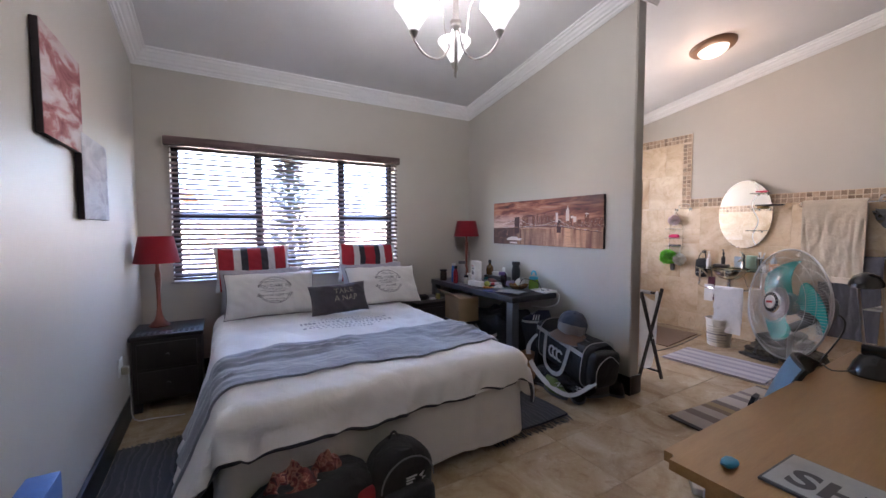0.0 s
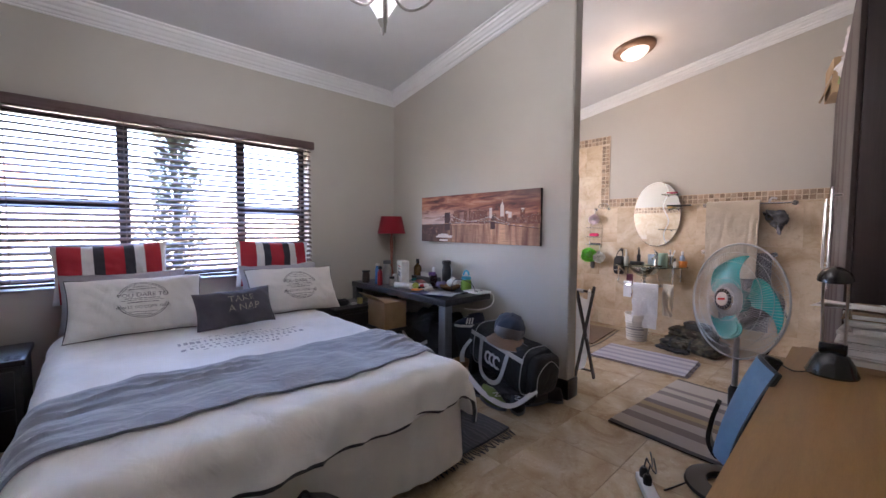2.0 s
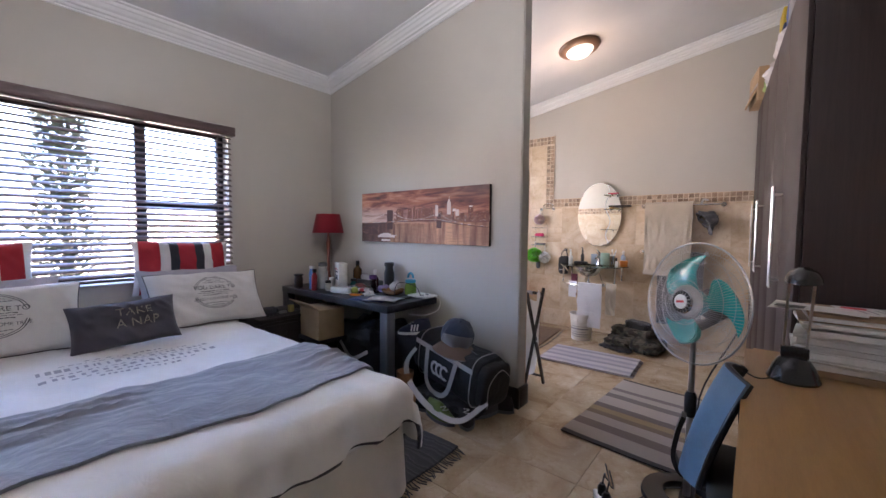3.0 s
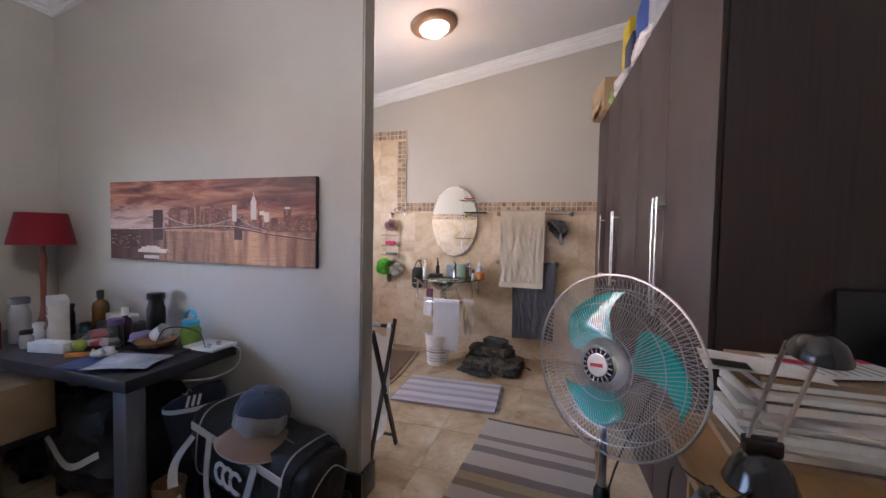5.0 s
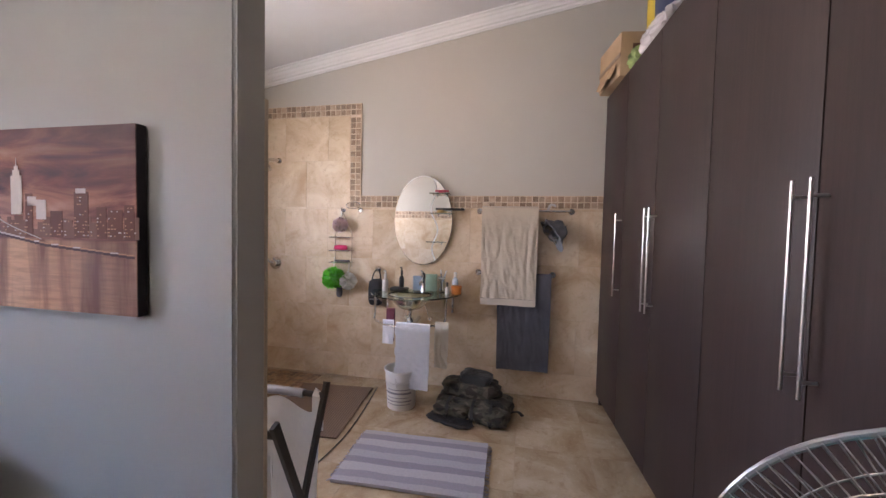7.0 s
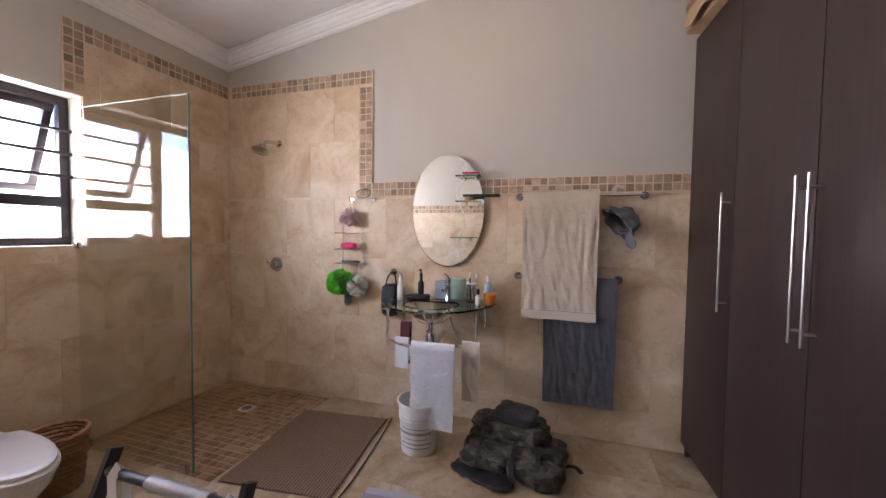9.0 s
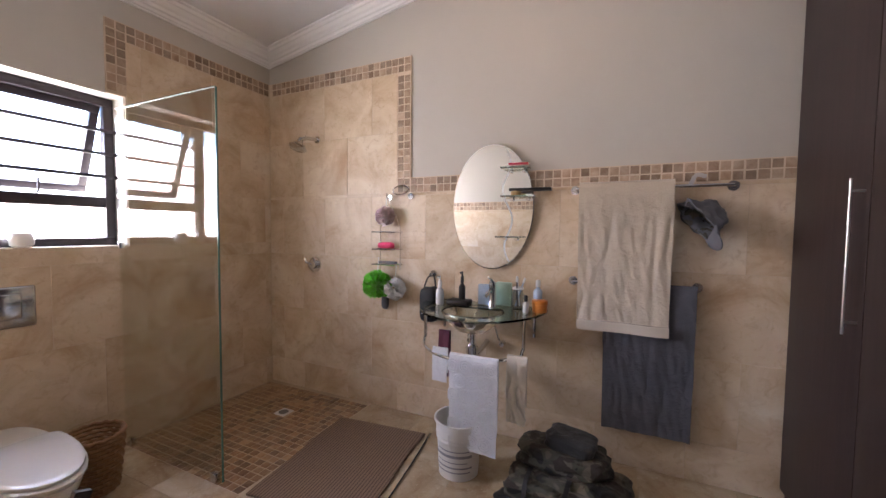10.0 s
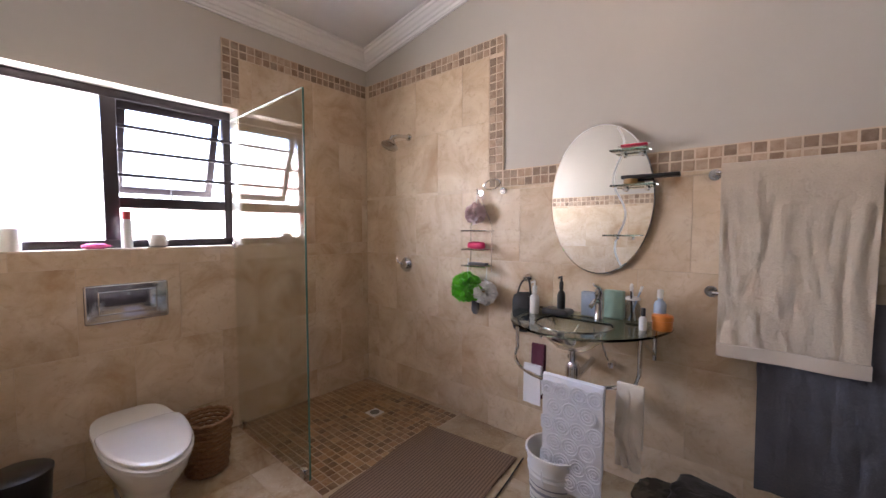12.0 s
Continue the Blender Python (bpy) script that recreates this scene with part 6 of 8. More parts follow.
def hamper():
    """Folding crossed-leg stand with a white cloth bag."""
    t = thing("laundry_hamper", pose(3.80, 2.39, 0, 0, 0, 0), "folding dark-framed laundry hamper with white cloth bag", "hamper")
    wd = plain("dark_hamper_wood", (0.022, 0.016, 0.015), 0.45)
    half, sp = 0.205, 0.168
    for y in (-half, half):
        for k in (-1, 1):
            yy = y + 0.010 * k
            part("leg", strap([(-sp * k, yy, 0.0), (sp * k * 1.02, yy, 0.81)], 0.014, 0.030, (1, 0, 0)), wd, t)
        part("pivot", tube([(0, y - 0.024, 0.40), (0, y + 0.024, 0.40)], 0.007, 10), STEEL, t, "steel pivot pin")
    for k in (-1, 1):
        part("top_bar", tube([(0.150 * k, -half, 0.765), (0.150 * k, half, 0.765)], 0.012, 10), wd, t)
        part("foot_bar", tube([(0.140 * k, -half, 0.07), (0.140 * k, half, 0.07)], 0.010, 10), wd, t)
        for y in (-half + 0.035, half - 0.035):
            part("loop", strap([(0.150 * k - 0.016, y, 0.62), (0.150 * k - 0.016, y, 0.765), (0.150 * k, y, 0.781), (0.150 * k + 0.016, y, 0.765), (0.150 * k + 0.012, y, 0.62)], 0.030, 0.002, (1, 0, 0)), LINEN, t, "white cloth loop")
    part("tape", crumple(tube([(0.150, -0.11 + 0.012 * j, 0.765) for j in range(16)], 0.0165, 14), 0.0022, 60, 3), plain("silver_tape", (0.42, 0.42, 0.45), 0.3, 0.5), t, "crumpled silver tape wrap")

    def f(u, v):
        k = v * 2 - 1
        y = (u - 0.5) * 2 * (half - 0.02)
        z = 0.72 - 0.60 * (1 - abs(k) ** 5) ** 0.9 + 0.025 * abs(k) ** 6 * math.cos(y * 22)
        return Vector((0.146 * k * (1.0 - 0.28 * (1 - abs(k))) + 0.018 * noise.noise(Vector((y * 9, z * 7, 2))), y, z + 0.012 * noise.noise(Vector((y * 8, k * 3, 1)))))
    part("bag", sheet(26, 50, f, 0.003), LINEN, t, "white cloth bag")


hamper()


# ---- pedestal fan ----
def fan():
    base = Vector((3.08, 1.04, 0))
    t = thing("pedestal_fan", pose(*base), "pedestal fan with wire cage and teal blades", "fan")
    hub = Vector((2.990, 1.036, 0.978)) - base
    axis = Vector((-0.777, 0.629, 0.10)).normalized()
    q = axis.to_track_quat("Z", "Y").to_matrix().to_4x4()
    m = Matrix.Translation(hub) @ q
    wire = plain("cage_wire", (0.55, 0.56, 0.57), 0.28, 0.9, 0.05)
    b = bmesh.new()
    b = lathe([(0.19, 0.0), (0.195, 0.006), (0.19, 0.022), (0.165, 0.03), (0.10, 0.036), (0.095, 0.03), (0.095, 0.004), (0.10, 0.0)], 40, cap=False)
    bmesh.ops.bridge_loops(b, edges=[e for e in b.edges if e.is_boundary])
    part("base", b, BLACKPLASTIC, t, "round black ring base")
    part("base_bar", box(-0.12, 0.12, -0.03, 0.03, 0.008, 0.034, 0.01), BLACKPLASTIC, t)
    part("pole", tube([(0, 0, 0.02), (0, 0, 0.45), (0.0, 0, 0.86)], [0.016, 0.014, 0.011], 12), STEEL, t, "steel pole")
    part("collar", lathe([(0.02, 0.42), (0.026, 0.43), (0.026, 0.52), (0.018, 0.54)], 14), BLACKPLASTIC, t)
    part("motor", moved(lathe([(0.035, -0.20), (0.06, -0.19), (0.07, -0.15), (0.07, -0.09), (0.05, -0.075), (0.02, -0.05)], 20), m), GREYPLASTIC, t, "dark motor housing")
    part("neck", tube([(0, 0, 0.84), hub - axis * 0.14 - Vector((0, 0, 0.06)), hub - axis * 0.14], 0.022, 10), GREYPLASTIC, t)
    teal = paint("teal_translucent_blade", (0.045, 0.62, 0.60), 0.12, 0, 0.06, bump=0.0, coat=1.0)
    shine = teal.node_tree.nodes["Principled BSDF"].inputs
    shine["Transmission Weight"].default_value, shine["IOR"].default_value, shine["Coat IOR"].default_value, shine["Coat Roughness"].default_value = 0.2, 1.6, 1.7, 0.06
    # raised ribs in lighter mint: the blades' window highlight put into their colour
    rib = paint("highlit_rib", (0.12, 0.62, 0.55), 0.2, bump=0.0, coat=1.0)
    for k in range(3):
        a0 = 138 + 120 * k

        def blade(u, v):
            hi = 16 + 42 * math.sin(math.pi * min(1.0, u * 0.92)) - 8 * u
            lo = -17 + 8 * math.sin(math.pi * u) - 13 * u * u
            r = 0.05 + 0.166 * u * (1 - 0.10 * v * v * u)
            sw = radians(a0 - 18 + lo + (hi - lo) * v)
            return Vector((r * math.cos(sw), r * math.sin(sw), -0.018 + 0.040 * (v - 0.5) * (0.6 + 0.5 * u) - 0.010 * math.sin(math.pi * v)))
        part("blade", moved(sheet(20, 14, blade, 0.0025), m), teal, t, "translucent teal blade")
        for v, u0, u1 in ((0.90, 0.08, 0.92), (0.74, 0.22, 0.80)):
            part("blade_rib", moved(tube([blade(u0 + (u1 - u0) * k / 10, v) + Vector((0, 0, 0.0015)) for k in range(11)], 0.0026, 6), m), rib, t, "raised rib coloured as a mint highlight")
    part("spinner", moved(lathe([(0.05, -0.035), (0.056, -0.02), (0.05, 0.0), (0.02, 0.006)], 24), m), paint("teal_hub", (0.10, 0.34, 0.36), 0.25, bump=0.0), t)
    # cage: spokes bowed front and back, and rings
    R = 0.268
    n = 116
    m2 = m @ Matrix.Translation((0, 0, -0.016))
    for front, name in ((1, "front_guard"), (-1, "back_guard")):
        b = bmesh.new()
        for rr, zz in ((0.10, 0.044 * front), (0.18, 0.029 * front), (0.225, 0.019 * front)):
            z2 = zz + (0.012 if front > 0 else -0.10 * (1 - (rr - 0.045) / (R - 0.045)))
            tube([(rr * math.cos(2 * math.pi * j / 48), rr * math.sin(2 * math.pi * j / 48), z2) for j in range(48)], 0.0013, 5, b, closed=True)
        g = part(name, moved(b, m), wire, t, "chromed wire guard")
        pts = []
        for j in range(6):
            u = j / 5
            r = 0.045 + (R - 0.045) * u
            zz = front * 0.048 * math.cos(u * math.pi / 2) ** 0.8 + (0.012 if front > 0 else -0.10 * (1 - u) - 0.002)
            pts.append((r * math.cos(0.18 * front * u), r * math.sin(0.18 * front * u), zz))
        first = part("wire", tube(pts, 0.0009, 4), wire, g, m=m)
        for k in range(1, n):
            share("wire", first.data, g, m @ Matrix.Rotation(2 * math.pi * k / n, 4, "Z"))
    part("guard_rim", moved(tube([(R * math.cos(2 * math.pi * j / 64), R * math.sin(2 * math.pi * j / 64), 0.004) for j in range(64)], 0.0042, 8, closed=True), m), wire, t)
    part("shroud", moved(lathe([(0.078, 0.052), (0.076, 0.060), (0.068, 0.069), (0.054, 0.074)], 32), m2), plain("silver_shroud", (0.40, 0.41, 0.42), 0.3, 0.8), t, "silver hub shroud")
    badge = part("badge", moved(lathe([(0.052, 0.068), (0.056, 0.074), (0.05, 0.082), (0.034, 0.08), (0.034, 0.084), (0.004, 0.087)], 28), m2), CHROME, t, "chrome badge with ribbed ring")
    part("badge_ring", moved(lathe([(0.048, 0.082), (0.047, 0.0835), (0.035, 0.0845), (0.034, 0.082)], 28), m2), BLACKPLASTIC, badge, "dark recessed ring")
    for k in range(18):
        part("rib", moved(box(0.036, 0.048, -0.0022, 0.0022, 0.083, 0.0865), m2 @ Matrix.Rotation(2 * math.pi * k / 18, 4, "Z")), CHROME, badge)
    part("badge_face", moved(lathe([(0.032, 0.0845), (0.032, 0.0885), (0.003, 0.0895)], 24), m2), WHITEPLASTIC, t)
    part("badge_mark", moved(box(-0.02, 0.02, -0.005, 0.005, 0.089, 0.0905), m2 @ pose(0, 0, 0, 0, 0, 10)), plain("red_mark", (0.6, 0.05, 0.05)), t, "red mark bar")
    part("cable", tube(smooth_line([hub - axis * 0.2, hub - axis * 0.26 + Vector((0, 0, -0.10)), (0.06, -0.03, 0.5), (0.05, -0.03, 0.1), (0.0, 0.12, 0.006), (-0.25, 0.22, 0.006)], 6), 0.004, 6), BLACKPLASTIC, t)


fan()


def chair():
    m = pose(2.625, 0.99, 0, 0, 0, 5)
    t = thing("desk_chair", m, "blue-backed office chair with dark frame", "chair")
    blue = plain("blue_chair_shell", (0.10, 0.20, 0.32), 0.5)

    def back(u, v):
        a, c = 2 * u - 1, v
        w = 0.125 * (1 - 0.35 * max(0.0, c - 0.55) ** 1.3 * 2.2) * (0.75 + 0.25 * min(1, c * 4))
        return Vector((a * w, -0.02 + 0.05 * (1 - a * a) - 0.06 * (c - 0.3) ** 2 - 0.10 * c, 0.40 + 0.42 * c - 0.03 * a * a * c))
    part("backrest_shell", sheet(14, 14, back, 0.012), blue, t, "blue plastic back shell")
    part("backrest_cushion", sheet(14, 14, lambda u, v: back(0.01 + 0.98 * u, 0.02 + 0.98 * v) + Vector((0, -0.018 - 0.02 * math.sin(math.pi * u) * math.sin(math.pi * v), 0)), 0.02), plain("dark_olive_fabric", (0.04, 0.045, 0.04), 0.9), t, "dark padded back")
    edge = [back(u, v) for u, v in [(0, k / 10) for k in range(10)] + [(k / 10, 1) for k in range(10)] + [(1, 1 - k / 10) for k in range(11)]]
    part("rim", tube(edge, 0.012, 8), BLACKPLASTIC, t)
    part("spine", strap(smooth_line([(0.02, 0.025, 0.60), (0.02, 0.045, 0.52), (0.02, 0.05, 0.42), (0.02, -0.02, 0.36), (0, -0.25, 0.37)], 5), 0.055, 0.016, (0, 1, 0.3)), BLACKPLASTIC, t, "black back support")
    part("seat", moved(box(-0.22, 0.22, -0.47, -0.05, 0.385, 0.445, 0.025, seg=3), pose(0, 0, 0)), plain("dark_olive_seat", (0.04, 0.045, 0.045), 0.9), t)
    part("column", tube([(0, -0.26, 0.08), (0, -0.26, 0.385)], 0.025, 12), BLACKPLASTIC, t)
    for k in range(5):
        a = radians(72 * k + 20)
        e = (0.24 * math.cos(a), -0.26 + 0.24 * math.sin(a), 0.06)
        lg = part("leg", tube([(0, -0.26, 0.10), e], [0.022, 0.014], 8), BLACKPLASTIC, t)
        part("caster", tube([(e[0] - 0.012, e[1], 0.026), (e[0] + 0.012, e[1], 0.026)], 0.026, 12), BLACKPLASTIC, lg)


chair()

DZ = 0.75


def desk_lamp():
    t = thing("desk_lamp", pose(2.86, 0.705, DZ, 0, 0, 0), "black desk lamp with domed base and twin rods", "lamp")
    blk = paint("gloss_black", (0.012, 0.012, 0.013), 0.22, 0, 0.2, bump=0.0, coat=0.3)
    part("base", lathe([(0.075, 0), (0.078, 0.008), (0.072, 0.022), (0.063, 0.05), (0.046, 0.078), (0.026, 0.092), (0.004, 0.096)], 30), blk, t)
    part("bracket", box(-0.018, 0.018, -0.04, 0.04, 0.085, 0.125, 0.006), blk, t)
    for y in (-0.032, 0.032):
        part("rod", tube([(0, y, 0.11), (-0.15, y, 0.40)], 0.0045, 8), STEEL, t, "steel rod")
    b = bmesh.new()
    lathe([(0.060, 0.0), (0.057, 0.014), (0.044, 0.034), (0.02, 0.046), (0.004, 0.048)], 28, b, cap=False)
    bmesh.ops.scale(b, vec=(1.0, 0.8, 1.0), verts=list(b.verts))
    part("head", moved(b, pose(-0.19, 0.0, 0.385, 0, -8, 0)), blk, t)
    part("lamp_glass", lathe([(0.035, 0.388), (0.035, 0.396), (0.02, 0.40)], 18, centre=(-0.19, 0, 0)), WHITEPLASTIC, t)
    part("cable", tube(smooth_line([(-0.06, 0.04, 0.02), (-0.09, 0.10, 0.008), (-0.02, 0.15, 0.006), (0.10, 0.165, -0.05), (0.2, 0.15, -0.3)], 6), 0.003, 6), BLACKPLASTIC, t)


desk_lamp()


def papers():
    rnd = random.Random(11)
    z = DZ
    k = 0
    cols = [PAPER, plain("grey_paper", (0.5, 0.5, 0.5), 0.7), plain("cream_folder", (0.6, 0.55, 0.42), 0.7), plain("red_folder", (0.5, 0.04, 0.05), 0.5), plain("brown_folder", (0.3, 0.2, 0.12), 0.7)]
    while z < 0.975:
        h = rnd.choice((0.006, 0.010, 0.016, 0.024))
        w, d = rnd.uniform(0.22, 0.30), rnd.uniform(0.30, 0.37)
        solo("paper_file", box(-w / 2, w / 2, -d / 2, d / 2, 0, h - 0.0008, 0.002 if h > 0.008 else 0.0), cols[rnd.choice((0, 0, 0, 0, 1, 2, 3 if k % 4 == 2 else 0, 4))], "bundle of loose papers in a tall pile on the desk", "papers", "papers on the desk", smooth=False, m=pose(3.105 + rnd.uniform(-0.015, 0.015), 0.52 + rnd.uniform(-0.02, 0.02), z, 0, 0, rnd.uniform(-6, 6)))
        z += h
        k += 1
    t = thing("printed_leaflet", pose(3.08, 0.63, z + 0.001, 0, 0, -10), "white leaflet with black blocks and a red corner", "leaflet")
    part("sheet", sheet(8, 6, lambda u, v: Vector(((u - 0.5) * 0.21, (v - 0.5) * 0.28, 0.004 * math.sin(3 * u + 4 * v) + 0.004)), 0.0008), PAPER, t)
    part("print", box(-0.09, -0.02, 0.03, 0.12, 0.0088, 0.0093), BLACKPLASTIC, t, "black printed block", smooth=False)
    part("red_print", box(0.05, 0.095, -0.13, -0.06, 0.0088, 0.0093), plain("red_ink", (0.6, 0.03, 0.05), 0.6), t, "red printed block", smooth=False)
    t = thing("printed_leaflet", pose(3.13, 0.42, z + 0.001, 0, 0, 14), "white leaflet with lines of small print", "leaflet")
    part("sheet", sheet(8, 6, lambda u, v: Vector(((u - 0.5) * 0.21, (v - 0.5) * 0.28, 0.003 * math.sin(4 * u + 3 * v) + 0.004)), 0.0008), PAPER, t)
    for j in range(7):
        part("text_line", box(-0.08, 0.06 - 0.02 * (j % 3), 0.10 - 0.03 * j, 0.105 - 0.03 * j, 0.0078, 0.0083), GREYPLASTIC, t, smooth=False)
    part("red_print", box(0.03, 0.095, -0.135, -0.10, 0.0078, 0.0083), plain("red_ink2", (0.6, 0.03, 0.05), 0.6), t, "red printed block", smooth=False)
    for k in range(4):
        solo("paper_file", box(-0.13, 0.13, -0.10, 0.10, 0, 0.028, 0.003), cols[(0, 1, 0, 2)[k]], "low bundle of papers on the desk", "papers", "papers on the desk", smooth=False, m=pose(3.10, 0.20 + 0.004 * k, DZ + 0.0288 * k, 0, 0, 3 * k))


papers()


def photo_frame(x, y, w, h, rot, mat, label):
    t = thing("photo_frame", pose(x, y, DZ, -10, 0, rot), label, "photo frame", "photo frames on the desk")
    for a in ((-w / 2, w / 2, 0, 0.03), (-w / 2, w / 2, h - 0.03, h), (-w / 2, -w / 2 + 0.03, 0.03, h - 0.03), (w / 2 - 0.03, w / 2, 0.03, h - 0.03)):
        part("frame", box(a[0], a[1], 0, 0.018, a[2], a[3], 0.004), mat, t)
    part("print", box(-w / 2 + 0.03, w / 2 - 0.03, 0.006, 0.012, 0.03, h - 0.03), plain("photo_print", (0.12, 0.13, 0.14), 0.3, var=0.5), t, smooth=False)


solo("dark_board", box(-0.012, 0.012, -0.17, 0.17, 0, 0.46, 0.004), BLACKPLASTIC, "dark board standing against the wardrobe side", "board", m=pose(3.25, 0.20, DZ, 0, 0, 3))
photo_frame(3.17, 0.17, 0.24, 0.40, 80, plain("white_frame", (0.6, 0.58, 0.54), 0.5), "white photo frame leaning on the desk")
photo_frame(3.06, 0.13, 0.20, 0.30, 70, plain("silver_frame", (0.3, 0.3, 0.31), 0.35, 0.6), "silver photo frame on the desk")
t = thing("red_carton", pose(2.98, 0.115, DZ + 0.0, 0, 0, 15), "red printed carton on the desk", "box")
part("carton", box(-0.07, 0.07, -0.05, 0.05, 0, 0.20, 0.004), plain("red_carton", (0.45, 0.03, 0.04), 0.5), t)
part("label_bar", box(-0.072, -0.07, -0.035, 0.035, 0.12, 0.15), PAPER, t, smooth=False)
t = thing("letter_box_sign", pose(1.77, 0.485, DZ, 0, 0, -2), "flat white sign with dark letters lying on the desk", "sign")
part("block", box(-0.095, 0.095, -0.18, 0.18, 0, 0.008, 0.003), plain("sign_edge", (0.05, 0.05, 0.055), 0.5), t, "dark edging")
part("face", box(-0.088, 0.088, -0.173, 0.173, 0.008, 0.0095), plain("sign_grey", (0.42, 0.43, 0.44), 0.5), t, smooth=False)
b = moved(lettering("SH", 0.115, 1.05, 0.004), pose(-0.025, 0.075, 0.0101, 0, 0, -90))
part("letters", b, plain("sign_letter", (0.07, 0.07, 0.08), 0.6), t, "dark letters", smooth=False)
solo("blue_putty", blob(0.05, 0.035, 0.02, 2.4, 0.1, 2), plain("sky_blue_plastic", (0.05, 0.34, 0.55), 0.35), "small sky-blue plastic disc on the desk", "disc", m=pose(1.68, 0.725, DZ))
t = thing("plastic_tub", pose(1.78, 0.70, 0.36), "clear plastic tub under the desk", "tub")
part("tub", box(-0.1, 0.1, -0.09, 0.09, -0.36, 0.30, 0.02, seg=3), plain("pale_tub", (0.45, 0.52, 0.58), 0.3), t)


def power_strip():
    t = thing("power_strip", pose(2.74, 1.30, 0.0, 0, 0, 35), "white power strip with black plugs on the floor", "power strip")
    part("body", box(-0.13, 0.13, -0.03, 0.03, 0, 0.04, 0.008, seg=3), WHITEPLASTIC, t)
    for x in (0.03, 0.09):
        part("plug", lathe([(0.02, 0.04), (0.022, 0.07), (0.012, 0.09)], 12, centre=(x, 0, 0)), BLACKPLASTIC, t)
        part("cable", tube(smooth_line([(x, 0, 0.085), (x + 0.03, -0.02, 0.12), (x + 0.10, -0.05, 0.06), (x + 0.16, -0.09, 0.006), (x + 0.3, -0.12, 0.006)], 6), 0.004, 6), BLACKPLASTIC, t)


power_strip()


# ---- sports bag, cap and shoes ----
PALEMARK = cloth("pale_bag_mark", (0.60, 0.59, 0.57), 400, 0.8)


def duffel():
    t = thing("sports_duffel", pose(3.17, 2.50, 0.14, 0, 8, -100), "black nylon sports duffel with grey straps", "bag")
    L, W, H = 0.62, 0.32, 0.36

    def body(u, v):
        a = 2 * math.pi * v
        x = (u - 0.5) * L
        k = 1 - 0.10 * abs(2 * u - 1) ** 4
        ca, sa = math.cos(a), math.sin(a)
        y = math.copysign(abs(ca) ** 0.55, ca) * W / 2 * k
        z = H / 2 + math.copysign(abs(sa) ** 0.62, sa) * H / 2 * k
        n = noise.noise(Vector((x * 6, ca * 2, sa * 2))) * 0.018 + noise.noise(Vector((x * 15, ca * 5, sa * 5))) * 0.006
        sag = -0.03 * math.sin(math.pi * u) * max(0, sa)
        return Vector((x, y * (1 + n * 3), z + n + sag))
    b = bmesh.new()
    rs = [[b.verts.new(body(i / 18, j / 28)) for j in range(28)] for i in range(19)]
    for r0, r1 in zip(rs, rs[1:]):
        for j in range(28):
            b.faces.new((r0[j], r0[(j + 1) % 28], r1[(j + 1) % 28], r1[j]))
    b.faces.new(rs[0][::-1])
    b.faces.new(rs[-1])
    part("body", b, BLACKCLOTH, t)
    for s in (-1, 1):
        part("end_pocket", moved(blob(0.12, 0.27, 0.29, 4.5, 0.05, 3), pose(s * (L / 2 + 0.02), 0, 0.03)), BLACKCLOTH, t)
        part("end_piping", tube([(s * (L / 2 - 0.035), W / 2 * 1.0 * math.copysign(abs(math.cos(q)) ** 0.55, math.cos(q)), H / 2 + (H / 2 + 0.004) * math.copysign(abs(math.sin(q)) ** 0.62, math.sin(q))) for q in [2 * math.pi * k / 32 for k in range(32)]], 0.004, 5, closed=True), GREYSTRAP, t, "grey piping")
    part("pocket_piping", tube(smooth_line([(L / 2 + 0.085, -0.10, 0.06), (L / 2 + 0.09, -0.11, 0.22), (L / 2 + 0.085, 0.0, 0.30), (L / 2 + 0.085, 0.11, 0.22)], 5), 0.003, 5), GREYSTRAP, t, "grey piping")
    part("top_webbing", strap([(x, -W / 2 - 0.014, 0.285) for x in (-0.30, -0.15, 0, 0.15, 0.30)], 0.034, 0.004, (0, -1, 0)), GREYSTRAP, t, "grey webbing")
    part("hand_strap", strap(smooth_line([(-0.155, -W / 2 - 0.020, 0.29), (-0.14, -W / 2 - 0.030, 0.13), (-0.115, -W / 2 - 0.034, 0.045), (-0.07, -W / 2 - 0.034, 0.005), (0.0, -W / 2 - 0.036, -0.004), (0.07, -W / 2 - 0.034, 0.02), (0.115, -W / 2 - 0.032, 0.09), (0.15, -W / 2 - 0.020, 0.29)], 6), 0.034, 0.005, (0, -1, 0.1)), GREYSTRAP, t, "grey hand strap")
    part("shoulder_strap", strap(smooth_line([(-0.33, -0.08, 0.26), (-0.36, -0.20, 0.08), (-0.20, -0.26, -0.02), (0.08, -0.28, -0.06), (0.30, -0.24, -0.03), (0.39, -0.10, 0.10)], 8), 0.04, 0.005, (0, -0.5, 0.85)), GREYSTRAP, t, "grey shoulder strap")
    for k in range(3):
        part("logo_shape", strap(arc((-0.055 + 0.05 * k, -W / 2 - 0.022, 0.165), 0.036, 35, 300, 14, "xz", 0.042), 0.003, 0.019, (0, 0, 1)), PALEMARK, t, "pale curved mark")
    part("logo_bar", box(-0.07, 0.07, -W / 2 - 0.018, -W / 2 - 0.012, 0.115, 0.124), GREYSTRAP, t, smooth=False)
    part("zip", tube([(x, -0.03, H - 0.028 + 0.01 * math.cos(x * 9)) for x in (-0.26, -0.1, 0.1, 0.26)], 0.005, 6), GREYPLASTIC, t)


duffel()


